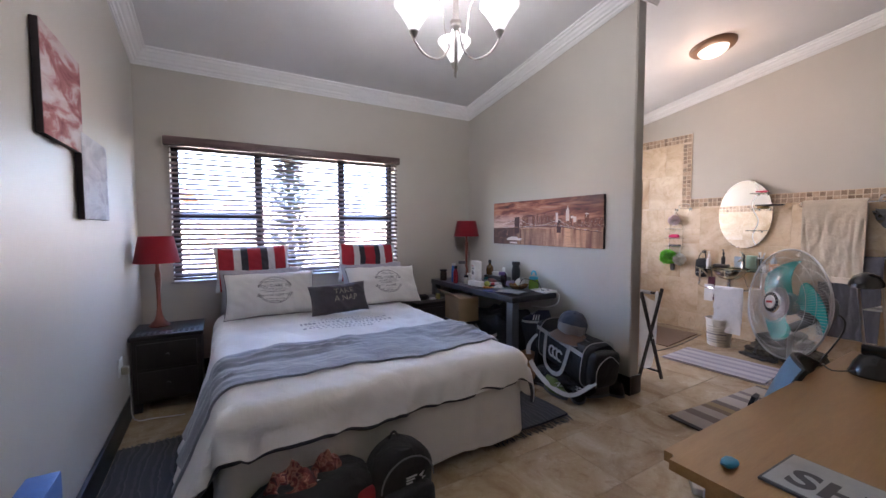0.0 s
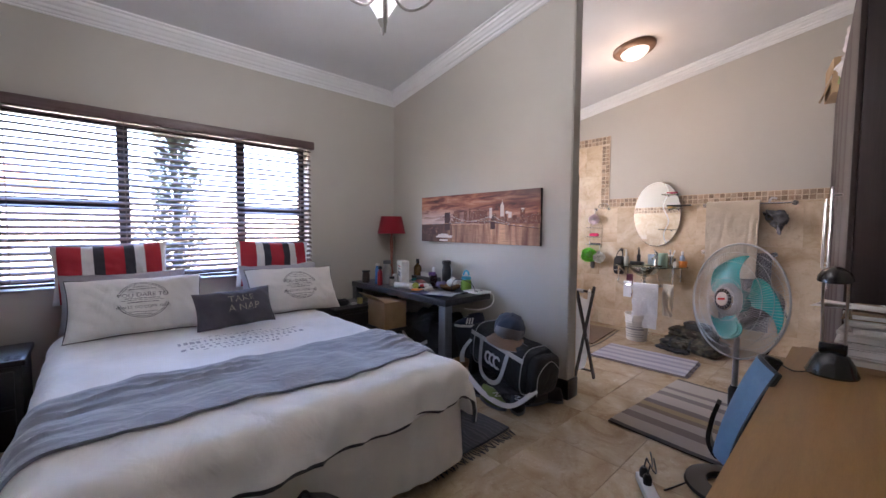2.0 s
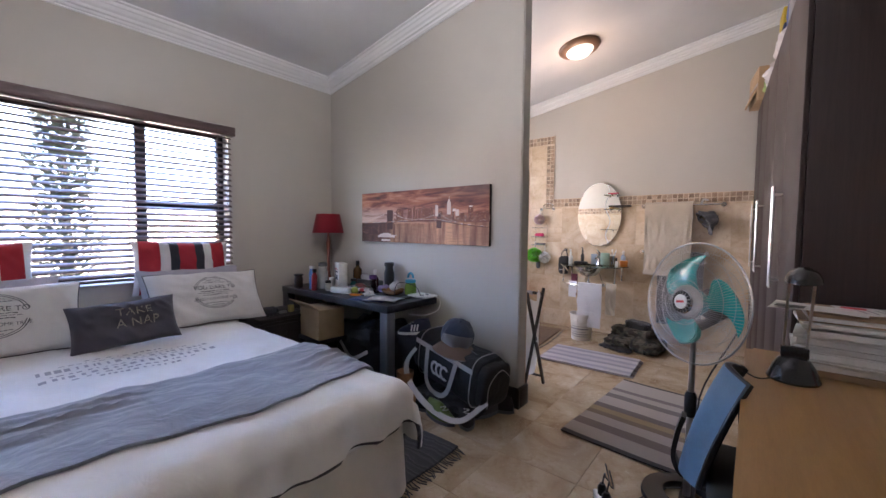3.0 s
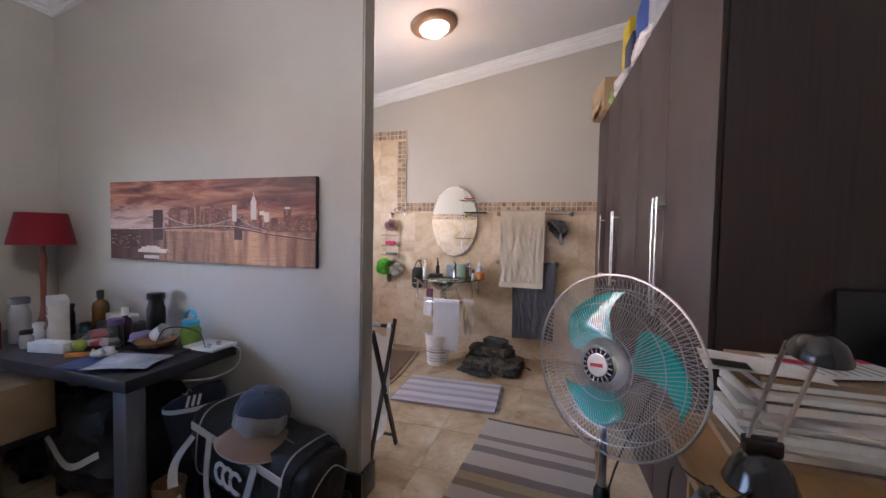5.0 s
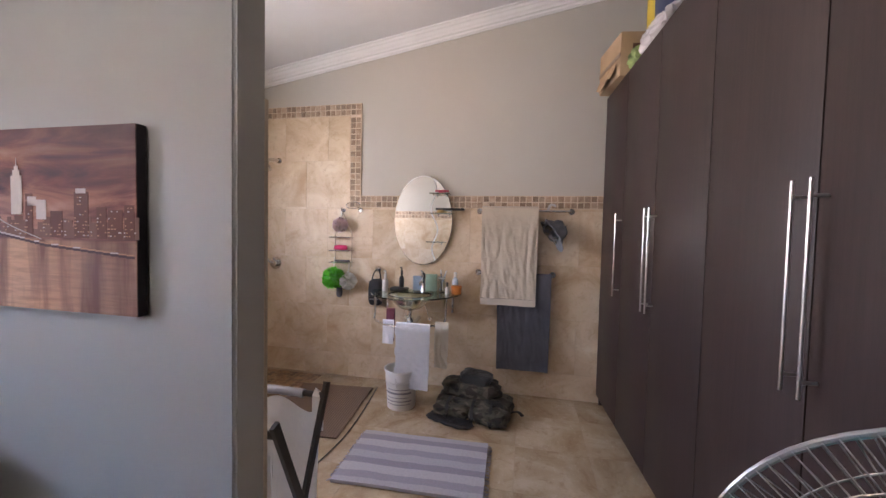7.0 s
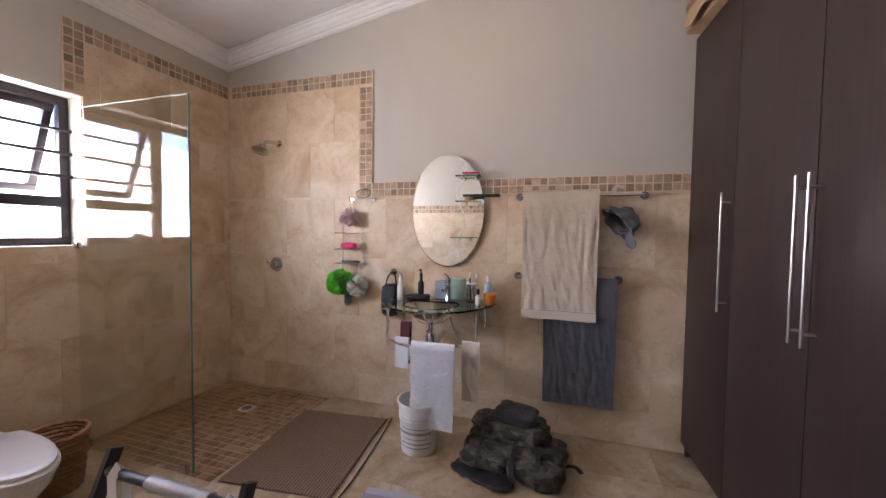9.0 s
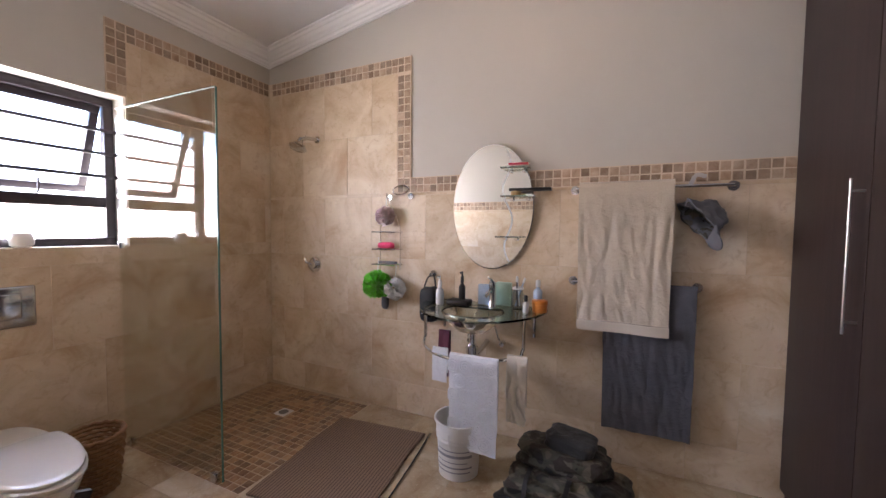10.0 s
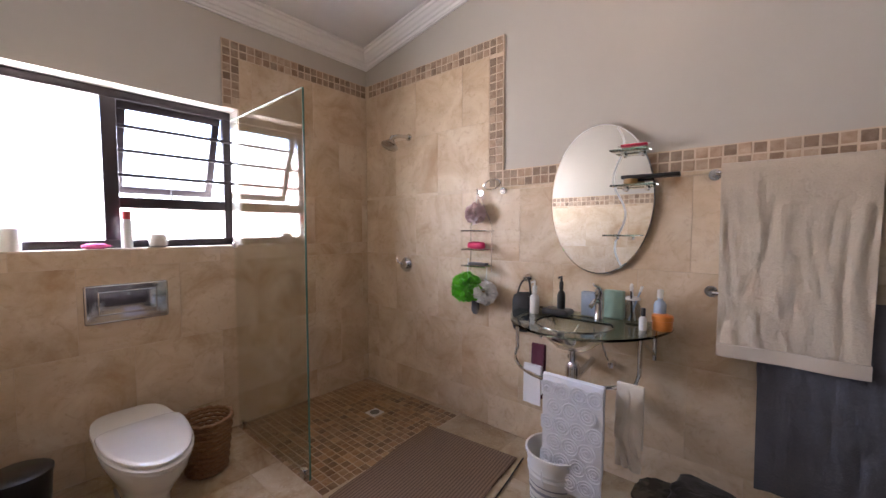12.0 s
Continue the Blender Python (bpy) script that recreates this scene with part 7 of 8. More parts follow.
def cap():
    t = thing("baseball_cap", pose(3.12, 2.46, 0.515, 20, 10, -52) @ Matrix.Diagonal((1.2, 1.2, 1.15, 1)), "navy and grey baseball cap with tan brim on the bag", "cap")
    navy = cloth("faded_navy_cap", (0.040, 0.052, 0.085), 300, 0.9, 0.2)
    grey = cloth("grey_cap_panel", (0.27, 0.25, 0.245), 300, 0.9, 0.12)

    def dome(a0, a1, lift):
        def f(u, v):
            a, q = radians(a0 + (a1 - a0) * u), v * math.pi / 2
            r = 0.098 * math.cos(q) ** 0.72 + lift
            dent = 0.010 * noise.noise(Vector((math.cos(a) * 2, math.sin(a) * 2, v * 3)))
            return Vector(((r + dent) * math.cos(a), (r + dent) * math.sin(a), 0.125 * math.sin(q) ** 0.9 + lift))
        return f
    part("crown", sheet(40, 10, dome(-90, 270, 0.0), 0.003), navy, t)
    front = dome(200, 340, 0.002)
    part("front_panel", sheet(18, 8, lambda u, v: front(u, v * (0.40 - 0.18 * abs(2 * u - 1) ** 2)), 0.003), grey, t, "grey front panel")
    for a in (30, 90, 150, 210, 330):
        f = dome(a, a, 0.0015)
        part("seam", tube([f(0, k / 10) for k in range(10)], 0.0016, 5), navy, t)
    part("button", lathe([(0.008, 0.123), (0.010, 0.128), (0.003, 0.134)], 10), navy, t)

    def brim(u, v):
        a = radians(-66 + 132 * u)
        r = 0.094 + 0.098 * v * math.cos(a * 0.85)
        return Vector((r * math.sin(a), -r * math.cos(a), 0.006 - 0.040 * (abs(u - 0.5) * 2) ** 2 * (0.4 + 0.6 * v) - 0.014 * v))
    part("brim", sheet(20, 8, brim, 0.004), cloth("tan_brim", (0.17, 0.105, 0.07), 300), t, "tan brim")
    part("brim_edge", tube([brim(k / 20, 1.0) for k in range(21)], 0.0035, 6), grey, t, "grey bound edge")


cap()


def shoe(m, label, upper, sole_c, stripe=False):
    t = thing("shoe", m, label, "shoe", "shoes in the bedroom")

    def f(u, v):
        a = 2 * math.pi * v
        x = (u - 0.5) * 0.28
        w = 0.046 * (1 - 0.25 * math.cos(u * 6.0)) * min(1, (u * 9) ** 0.5, ((1 - u) * 7) ** 0.5)
        h = (0.095 if u < 0.45 else 0.095 - 0.055 * min(1, (u - 0.45) / 0.35)) * min(1, (u * 12) ** 0.5, ((1 - u) * 6) ** 0.5)
        return Vector((x, w * math.cos(a), 0.022 + h * max(0, math.sin(a))))
    b = bmesh.new()
    rs = [[b.verts.new(f((i + 0.2) / 14.4, j / 16)) for j in range(16)] for i in range(15)]
    for r0, r1 in zip(rs, rs[1:]):
        for j in range(16):
            b.faces.new((r0[j], r0[(j + 1) % 16], r1[(j + 1) % 16], r1[j]))
    b.faces.new(rs[0][::-1])
    b.faces.new(rs[-1])
    part("upper", b, upper, t)
    part("sole", sheet(14, 6, lambda u, v: Vector(((u - 0.5) * 0.285, (v - 0.5) * 2 * 0.048 * (1 - 0.25 * math.cos(u * 6.0)) * min(1, (u * 9) ** 0.5, ((1 - u) * 7) ** 0.5) + 1e-5 * (v - 0.5), 0.024)), 0.022), sole_c, t, "pale sole")
    if stripe:
        for k in range(3):
            part("side_bar", strap([(0.0 + 0.024 * k, -0.0605, 0.032), (-0.014 + 0.024 * k, -0.047, 0.082)], 0.012, 0.004, (0, -1, 0.3)), WHITEPLASTIC, t, "white side bar")
    part("laces", tube(smooth_line([(0.02, -0.02, 0.095), (0.03, 0.02, 0.092), (0.045, -0.02, 0.083), (0.055, 0.02, 0.078)], 4), 0.003, 5), WHITEPLASTIC, t)


NAVYSHOE = cloth("navy_shoe", (0.02, 0.025, 0.055), 300)
solo("shoe_box_dark", box(-0.11, 0.11, -0.13, 0.13, 0, 0.44, 0.01), BLACKCLOTH, "dark storage box beside the work table", "box", m=pose(3.26, 3.02, 0, 0, 0, 4))
shoe(pose(3.22, 2.97, 0.442, 0, 0, 148) @ Matrix.Diagonal((1, -1, 1, 1)), "navy trainer with white sole and side bars", NAVYSHOE, WHITEPLASTIC, True)
for k, (x, y, rz, c) in enumerate(((2.98, 2.62, -70, 0), (2.93, 2.45, -100, 1), (3.02, 2.30, -140, 0), (3.18, 2.26, 160, 2), (3.30, 2.24, 100, 0))):
    shoe(pose(x, y, 0.0, 0, 0, rz), ("black worn trainer on the floor", "black trainer with lime trim on the floor", "grey worn trainer on the floor")[c], (BLACKCLOTH, cloth("lime_black", (0.10, 0.14, 0.03), 200, var=0.5), cloth("grey_shoe", (0.09, 0.085, 0.08), 200))[c], GREYPLASTIC)
solo("black_jacket", crumple(blob(0.42, 0.52, 0.13, 2.8, 0.25, 5, 52, 28), 0.022, 7, 1), BLACKCLOTH, "black jacket heap under the sports bag", "jacket", m=pose(3.16, 2.50, 0.0))

def boot():
    t = thing("tan_boot", pose(2.98, 2.84, 0, 0, 0, -120), "tan leather work boot on the floor by the table", "boot", "shoes in the bedroom")
    tan = paint("tan_leather", (0.30, 0.165, 0.085), 0.55, var=0.2, coarse=8, fine=60, bump=0.2)
    part("shaft", crumple(lathe([(0.062, 0.02), (0.058, 0.09), (0.060, 0.16), (0.066, 0.225), (0.062, 0.225), (0.052, 0.1)], 22), 0.004, 14, 2), tan, t)
    part("toe", moved(blob(0.24, 0.105, 0.105, 2.6, 0.06, 4), pose(0.07, 0, 0.02)), tan, t)
    part("sole", box(-0.075, 0.20, -0.052, 0.052, 0, 0.024, 0.01), plain("boot_sole", (0.06, 0.045, 0.035), 0.8), t, "dark sole")


boot()

# under the work table
solo("black_bag", crumple(blob(0.46, 0.70, 0.50, 3.0, 0.16, 8, 56, 36), 0.022, 7, 1), BLACKCLOTH, "heap of black bags under the work table", "bag", m=pose(3.17, 3.42, 0))
solo("black_backpack_under_table", crumple(blob(0.36, 0.44, 0.42, 3.0, 0.14, 12, 52, 32), 0.022, 7, 1), BLACKCLOTH, "black backpack under the work table", "bag", m=pose(3.13, 3.88, 0))
part("strap", strap(smooth_line([(-0.24, -0.2, 0.30), (-0.26, -0.02, 0.22), (-0.25, 0.15, 0.33)], 6), 0.03, 0.004, (-1, 0, 0.2)), GREYSTRAP, bpy.data.objects["black_bag"], "grey strap")
t = thing("brown_carton", pose(2.84, 3.72, 0.37, 0, 0, -4), "open brown cardboard box beside the work table", "box")
part("carton", box(-0.12, 0.12, -0.16, 0.16, 0, 0.25, 0.004), CARD, t)
part("flap", moved(box(-0.12, 0.0, -0.16, 0.16, 0, 0.005), pose(-0.12, 0, 0.25, 0, 35, 0)), CARD, t)
t = thing("small_stool", pose(2.86, 3.73, 0), "low dark stool under a cardboard box", "stool")
part("top", box(-0.15, 0.15, -0.18, 0.18, 0.34, 0.37, 0.006), CARVED, t)
for sx in (-1, 1):
    for sy in (-1, 1):
        part("leg", box(sx * 0.12 - 0.018, sx * 0.12 + 0.018, sy * 0.15 - 0.018, sy * 0.15 + 0.018, 0, 0.34, 0.003), wood("pine_leg", (0.2, 0.1, 0.05), (0.35, 0.2, 0.1)) if (sx, sy) == (-1, -1) else CARVED, t)

# on the work table
TZ = 0.73
bottle("black_flask", 3.33, 3.40, TZ, 0.045, 0.24, BLACKPLASTIC, BLACKPLASTIC, "tall black insulated flask", 0.8, 0.02, group="bottles on the work table")
bottle("brown_bottle", 3.18, 3.42, TZ, 0.032, 0.17, plain("brown_glass", (0.05, 0.02, 0.03), 0.15), WHITEPLASTIC, "dark brown bottle with white cap", group="bottles on the work table")
bottle("spirit_bottle", 3.31, 3.83, TZ, 0.042, 0.22, plain("amber_glass", (0.10, 0.05, 0.015), 0.1), BLACKPLASTIC, "amber spirit bottle with dark neck", 0.35, group="bottles on the work table")
bottle("silver_flask", 3.02, 3.98, TZ, 0.045, 0.22, plain("grey_white_flask", (0.42, 0.41, 0.39), 0.4), GREYPLASTIC, "pale grey drinking flask", 0.75, 0.02, group="bottles on the work table")
bottle("blue_can", 2.93, 4.02, TZ, 0.026, 0.20, plain("blue_can", (0.06, 0.20, 0.50), 0.3), WHITEPLASTIC, "blue spray can with white cap", 0.7, 0.01, group="bottles on the work table")
bottle("red_can", 2.90, 3.93, TZ, 0.026, 0.17, plain("red_can", (0.35, 0.02, 0.03), 0.3), BLACKPLASTIC, "red spray can with black cap", 0.6, 0.02, group="bottles on the work table")
bottle("brown_tumbler", 2.90, 4.20, TZ, 0.04, 0.12, plain("dark_tumbler", (0.05, 0.03, 0.025), 0.3), BLACKPLASTIC, "small dark brown tumbler", 0.9, 0.004, group="bottles on the work table")
t = thing("white_medicine_box", pose(3.08, 3.78, TZ, 0, 0, -24), "white printed carton standing on the work table", "box")
part("carton", box(-0.04, 0.04, -0.10, 0.10, 0, 0.25, 0.003), PAPER, t)
for k, z in enumerate((0.19, 0.165, 0.13, 0.115, 0.1)):
    part("print_bar", box(-0.042, -0.04, -0.06, 0.05 - 0.02 * (k % 2), z, z + 0.010), plain("red_print", (0.5, 0.1, 0.1)) if k == 0 else INK, t, smooth=False)
solo("white_adapter", box(-0.03, 0.03, -0.10, 0.10, 0, 0.045, 0.008), WHITEPLASTIC, "white plastic box on the work table", "box", m=pose(3.32, 3.66, TZ + 0.08))
solo("dark_case", box(-0.06, 0.06, -0.13, 0.13, 0, 0.08, 0.01), GREYPLASTIC, "dark grey case on the work table", "case", m=pose(3.32, 3.66, TZ))
solo("long_carton", box(-0.035, 0.035, -0.10, 0.10, 0, 0.05, 0.003), PAPER, "long white carton on the work table", "box", m=pose(2.98, 3.63, TZ, 0, 0, 12))
solo("tennis_ball", lathe([(0.032 * math.sin(math.pi * k / 12), 0.032 - 0.032 * math.cos(math.pi * k / 12)) for k in range(13)], 18), cloth("tennis_felt", (0.40, 0.45, 0.08), 200), "yellow-green tennis ball on the work table", "ball", m=pose(3.02, 3.50, TZ))
solo("orange_lighter", box(-0.015, 0.015, -0.05, 0.05, 0, 0.018, 0.005), ORANGE, "orange lighter on the work table", "lighter", m=pose(2.97, 3.42, TZ, 0, 0, 30))
solo("red_packet", box(-0.035, 0.035, -0.06, 0.06, 0, 0.03, 0.006), plain("red_white_packet", (0.5, 0.14, 0.12), 0.5, var=0.5), "red and white packet on the work table", "packet", m=pose(3.15, 3.58, TZ + 0.03, 6, 0, -20))
solo("grey_pouch", blob(0.14, 0.18, 0.05, 2.6, 0.25, 6), plain("green_grey", (0.12, 0.14, 0.10), 0.7, var=0.5), "crumpled grey-green pouch on the work table", "pouch", m=pose(3.14, 3.56, TZ))
solo("blue_folder", box(-0.11, 0.11, -0.15, 0.15, 0, 0.012, 0.003), plain("dark_blue_folder", (0.03, 0.05, 0.16), 0.4), "dark blue folder on the work table", "folder", m=pose(2.97, 3.20, TZ, 0, 0, 18))
solo("newspaper", sheet(10, 8, lambda u, v: Vector(((u - 0.5) * 0.21, (v - 0.5) * 0.27, 0.006 + 0.006 * math.sin(5 * u + 3 * v))), 0.003), plain("newsprint", (0.46, 0.47, 0.50), 0.8, var=0.4), "folded printed paper on the work table", "paper", m=pose(2.97, 3.07, TZ + 0.012, 0, 0, 24))
t = thing("food_tray", pose(3.22, 3.17, TZ), "black tray with glass bowl and cables", "tray")
part("tray", box(-0.13, 0.13, -0.17, 0.17, 0, 0.012, 0.004), BLACKPLASTIC, t)
part("bowl", lathe([(0.05, 0.012), (0.085, 0.03), (0.1, 0.055), (0.096, 0.055), (0.08, 0.034), (0.04, 0.02)], 26, centre=(-0.04, 0.02, 0)), plain("amber_bowl", (0.30, 0.17, 0.08), 0.15), t, "amber glass bowl")
solo("white_cup", lathe([(0.028, 0), (0.034, 0.01), (0.04, 0.07), (0.036, 0.07), (0.03, 0.012)], 22), CERAMIC, "white cup lying on the tray", "cup", m=pose(3.19, 3.22, TZ + 0.065, 60, 20, 0))
solo("lilac_cloth", blob(0.12, 0.10, 0.06, 2.4, 0.3, 5), plain("lilac_cloth", (0.22, 0.17, 0.30), 0.8), "crumpled lilac cloth on the work table", "cloth", m=pose(3.21, 3.33, TZ + 0.012))
t = thing("green_jar", pose(3.30, 3.10, TZ), "green-tinted jar with blue handled lid", "jar")
part("jar", lathe([(0.045, 0), (0.05, 0.01), (0.05, 0.085), (0.04, 0.10), (0.04, 0.11)], 22), plain("lime_jar", (0.20, 0.34, 0.06), 0.15), t)
part("lid", lathe([(0.044, 0.11), (0.046, 0.115), (0.044, 0.135), (0.02, 0.14)], 22), plain("cyan_lid", (0.05, 0.38, 0.55), 0.35), t, "cyan lid")
part("handle", tube(arc((0, 0, 0.14), 0.034, 10, 170, 12, "yz", 0.05), 0.009, 8), plain("cyan_handle", (0.05, 0.38, 0.55), 0.35), t, "cyan loop handle")
t = thing("white_charger_board", pose(3.29, 2.96, TZ), "white plastic board with cable over the table edge", "charger")
part("board", box(-0.07, 0.09, -0.10, 0.10, 0.004, 0.022, 0.006), WHITEPLASTIC, t)
for k in range(6):
    part("mark", box(-0.05 + 0.02 * k, -0.036 + 0.02 * k, -0.06 + 0.02 * (k % 3), -0.03 + 0.02 * (k % 3), 0.0222, 0.0228), GREYPLASTIC, t, smooth=False)
part("cable", tube(smooth_line([(0.05, -0.10, 0.014), (0.055, -0.15, -0.01), (0.03, -0.15, -0.09), (-0.05, -0.08, -0.13), (-0.15, 0.0, -0.12)], 6), 0.004, 6), WHITEPLASTIC, t)
part("black_cable", tube(smooth_line([(-0.06, -0.05, 0.01), (-0.02, 0.06, 0.09), (-0.10, 0.18, 0.11), (-0.2, 0.1, 0.01), (-0.1, -0.02, 0.012)], 8), 0.003, 6), BLACKPLASTIC, t)
bottle("purple_cap_bottle", 3.08, 3.33, TZ, 0.03, 0.15, CLEAR, plain("purple_cap", (0.12, 0.06, 0.22), 0.4), "clear shaker bottle with purple cap", 0.9, 0.02, group="bottles on the work table")
bottle("white_pill_bottle", 3.05, 3.88, TZ, 0.025, 0.09, WHITEPLASTIC, WHITEPLASTIC, "small white pill bottle", 0.8, 0.015, group="bottles on the work table")
solo("black_wallet", box(-0.05, 0.05, -0.06, 0.06, 0, 0.025, 0.008), BLACKCLOTH, "black leather wallet on the work table", "wallet", m=pose(3.08, 3.50, TZ, 0, 0, 30))
solo("silver_snack_packet", blob(0.12, 0.16, 0.05, 2.6, 0.3, 14), plain("crinkled_foil", (0.34, 0.33, 0.35), 0.3, 0.5), "crumpled foil packet on the work table", "packet", m=pose(3.20, 3.68, TZ, 0, 0, 40))
solo("crumpled_tissue", crumple(blob(0.09, 0.07, 0.035, 2.2, 0.3, 3, 32, 20), 0.010, 26, 4), PAPER, "crumpled white tissue on the blue folder", "tissue", m=pose(2.99, 3.27, TZ + 0.012, 0, 0, 20))
for x, y, rz, c, lab in ((3.02, 3.40, 60, (0.55, 0.48, 0.05), "yellow marker pen on the work table"), (3.08, 3.24, -25, (0.03, 0.03, 0.035), "black pen on the work table"), (2.93, 3.33, 15, (0.05, 0.12, 0.40), "blue pen on the work table")):
    t = thing("pen", pose(x, y, TZ + 0.0075, 0, 0, rz), lab, "pen", "pens on the work table")
    part("barrel", tube([(-0.06, 0, 0), (0.045, 0, 0)], 0.0065, 8), plain("pen_barrel", c, 0.35), t)
    part("cap", tube([(0.04, 0, 0), (0.07, 0, 0)], 0.0074, 8), BLACKPLASTIC, t)
solo("black_tablet", box(-0.09, 0.09, -0.13, 0.13, 0, 0.009, 0.003), paint("tablet_glass", (0.012, 0.012, 0.014), 0.1, var=0.1, bump=0.0), "black tablet lying on the work table", "tablet", m=pose(3.19, 3.52, TZ, 0, 0, -14))
t = thing("foil_sachet", pose(3.10, 3.47, TZ + 0.009, 0, 0, 35), "red and white snack sachet on the tablet", "packet")
part("pouch", crumple(blob(0.09, 0.15, 0.035, 3.2, 0.1, 4, 32, 18), 0.006, 24, 3), plain("sachet_white", (0.60, 0.58, 0.54), 0.35), t)
part("red_band", moved(crumple(blob(0.092, 0.06, 0.037, 3.2, 0.08, 4, 32, 18), 0.004, 24, 3), pose(0, 0.01, 0)), plain("sachet_red", (0.50, 0.04, 0.04), 0.35), t, "red printed band")
t = thing("white_cable", pose(3.20, 3.30, TZ + 0.006), "tangled white charging cable on the work table", "cable")
part("cable", tube(smooth_line([(-0.20, 0.30, 0), (-0.12, 0.22, 0), (-0.16, 0.12, 0.004), (-0.06, 0.10, 0.002), (-0.04, 0.20, 0.004), (-0.12, 0.26, 0.006), (-0.02, 0.32, 0)], 8), 0.0028, 6), WHITEPLASTIC, t)
for x, y, h, c, lab in ((3.08, 4.10, 0.10, (0.10, 0.03, 0.03), "small dark red jar on the work table"), (2.97, 3.82, 0.075, (0.50, 0.47, 0.40), "small cream jar on the work table"), (3.22, 3.95, 0.16, (0.06, 0.05, 0.045), "dark brown bottle on the work table"), (3.16, 3.70, 0.085, (0.04, 0.16, 0.17), "small teal jar on the work table")):
    bottle("small_jar", x, y, TZ, 0.028, h, plain("jar_tone", c, 0.25), BLACKPLASTIC, lab, 0.75, 0.014, group="bottles on the work table")
# on the far nightstand
solo("yellow_box", box(-0.02, 0.02, -0.02, 0.02, 0, 0.06, 0.003), plain("pale_yellow", (0.55, 0.48, 0.18), 0.5), "small yellow carton on the nightstand", "box", m=pose(2.72, 4.02, 0.55))
solo("dark_pouch", blob(0.14, 0.10, 0.06, 2.6, 0.25, 5), BLACKCLOTH, "dark pouch on the nightstand", "pouch", m=pose(2.54, 4.05, 0.55))
solo("white_pill_box", box(-0.03, 0.03, -0.015, 0.015, 0, 0.02, 0.003), WHITEPLASTIC, "small white box on the nightstand", "box", m=pose(2.63, 3.99, 0.555))
bottle("small_green_bottle", 2.50, 4.16, 0.55, 0.02, 0.09, plain("olive_bottle", (0.06, 0.08, 0.04), 0.3), BLACKPLASTIC, "small olive bottle on the nightstand", group="")


# ---- at the foot of the bed ----
def backpack():
    t = thing("backpack", pose(1.275, 1.87, 0, 0, 0, 4) @ Matrix.Diagonal((0.97, 1, 0.87, 1)), "black backpack standing at the foot of the bed", "backpack")

    def ring(z):
        k = 1 if z < 0.26 else math.sqrt(max(0.02, 1 - ((z - 0.26) / 0.165) ** 2))
        return 0.155 * k + 0.01, 0.10 * (0.7 + 0.3 * k)
    b = bmesh.new()
    rs = []
    for i in range(17):
        z = 0.42 * i / 16
        w, d = ring(z)
        rs.append([b.verts.new((math.copysign(abs(math.cos(q)) ** 0.7, math.cos(q)) * w, math.copysign(abs(math.sin(q)) ** 0.7, math.sin(q)) * d + 0.01 * noise.noise(Vector((math.cos(q) * 2, z * 8, 1))), z)) for q in [2 * math.pi * k / 28 for k in range(28)]])
    for r0, r1 in zip(rs, rs[1:]):
        for j in range(28):
            b.faces.new((r0[j], r0[(j + 1) % 28], r1[(j + 1) % 28], r1[j]))
    b.faces.new(rs[0][::-1])
    b.faces.new(rs[-1])
    part("body", b, BLACKCLOTH, t)
    part("front_pocket", moved(blob(0.26, 0.08, 0.22, 4, 0.04, 2), pose(0, -0.10, 0.03)), BLACKCLOTH, t)
    part("zip_arch", tube([(0.135 * math.cos(q), -0.095, 0.25 + 0.14 * math.sin(q)) for q in [math.pi * k / 18 for k in range(19)]], 0.004, 6), GREYPLASTIC, t)
    part("carry_loop", tube(smooth_line([(-0.03, 0.05, 0.41), (0, 0.05, 0.45), (0.03, 0.05, 0.41)], 5), 0.007, 6), BLACKCLOTH, t)
    for k in range(3):
        part("label_bar", box(-0.02, 0.035 - 0.012 * k, -0.112, -0.108, 0.292 - 0.014 * k, 0.298 - 0.014 * k), GREYSTRAP, t, smooth=False)
    b = bmesh.new()
    vs = [b.verts.new(p) for p in ((0.045, -0.110, 0.288), (0.075, -0.110, 0.305), (0.062, -0.110, 0.275), (0.085, -0.110, 0.272), (0.06, -0.112, 0.262))]
    b.faces.new((vs[0], vs[1], vs[2]))
    b.faces.new((vs[2], vs[3], vs[4]))
    part("label_mark", b, GREYSTRAP, t, "pale bird-like mark", smooth=False)


backpack()
t = thing("black_holdall", pose(0.90, 1.90, 0, 0, 0, 6), "black holdall with red panel at the foot of the bed", "bag")
part("body", crumple(blob(0.50, 0.24, 0.31, 4.5, 0.06, 3, 48, 28), 0.008, 9), BLACKCLOTH, t)
part("red_panel", moved(blob(0.11, 0.05, 0.10, 3.5, 0.05, 2), pose(0.19, -0.10, 0.15)), plain("red_panel", (0.35, 0.02, 0.03), 0.6), t, "red panel")
for k in range(4):
    part("white_mark", box(-0.02 + 0.022 * k, -0.005 + 0.022 * k, -0.04, -0.028, 0.311, 0.314), WHITEPLASTIC, t, smooth=False)


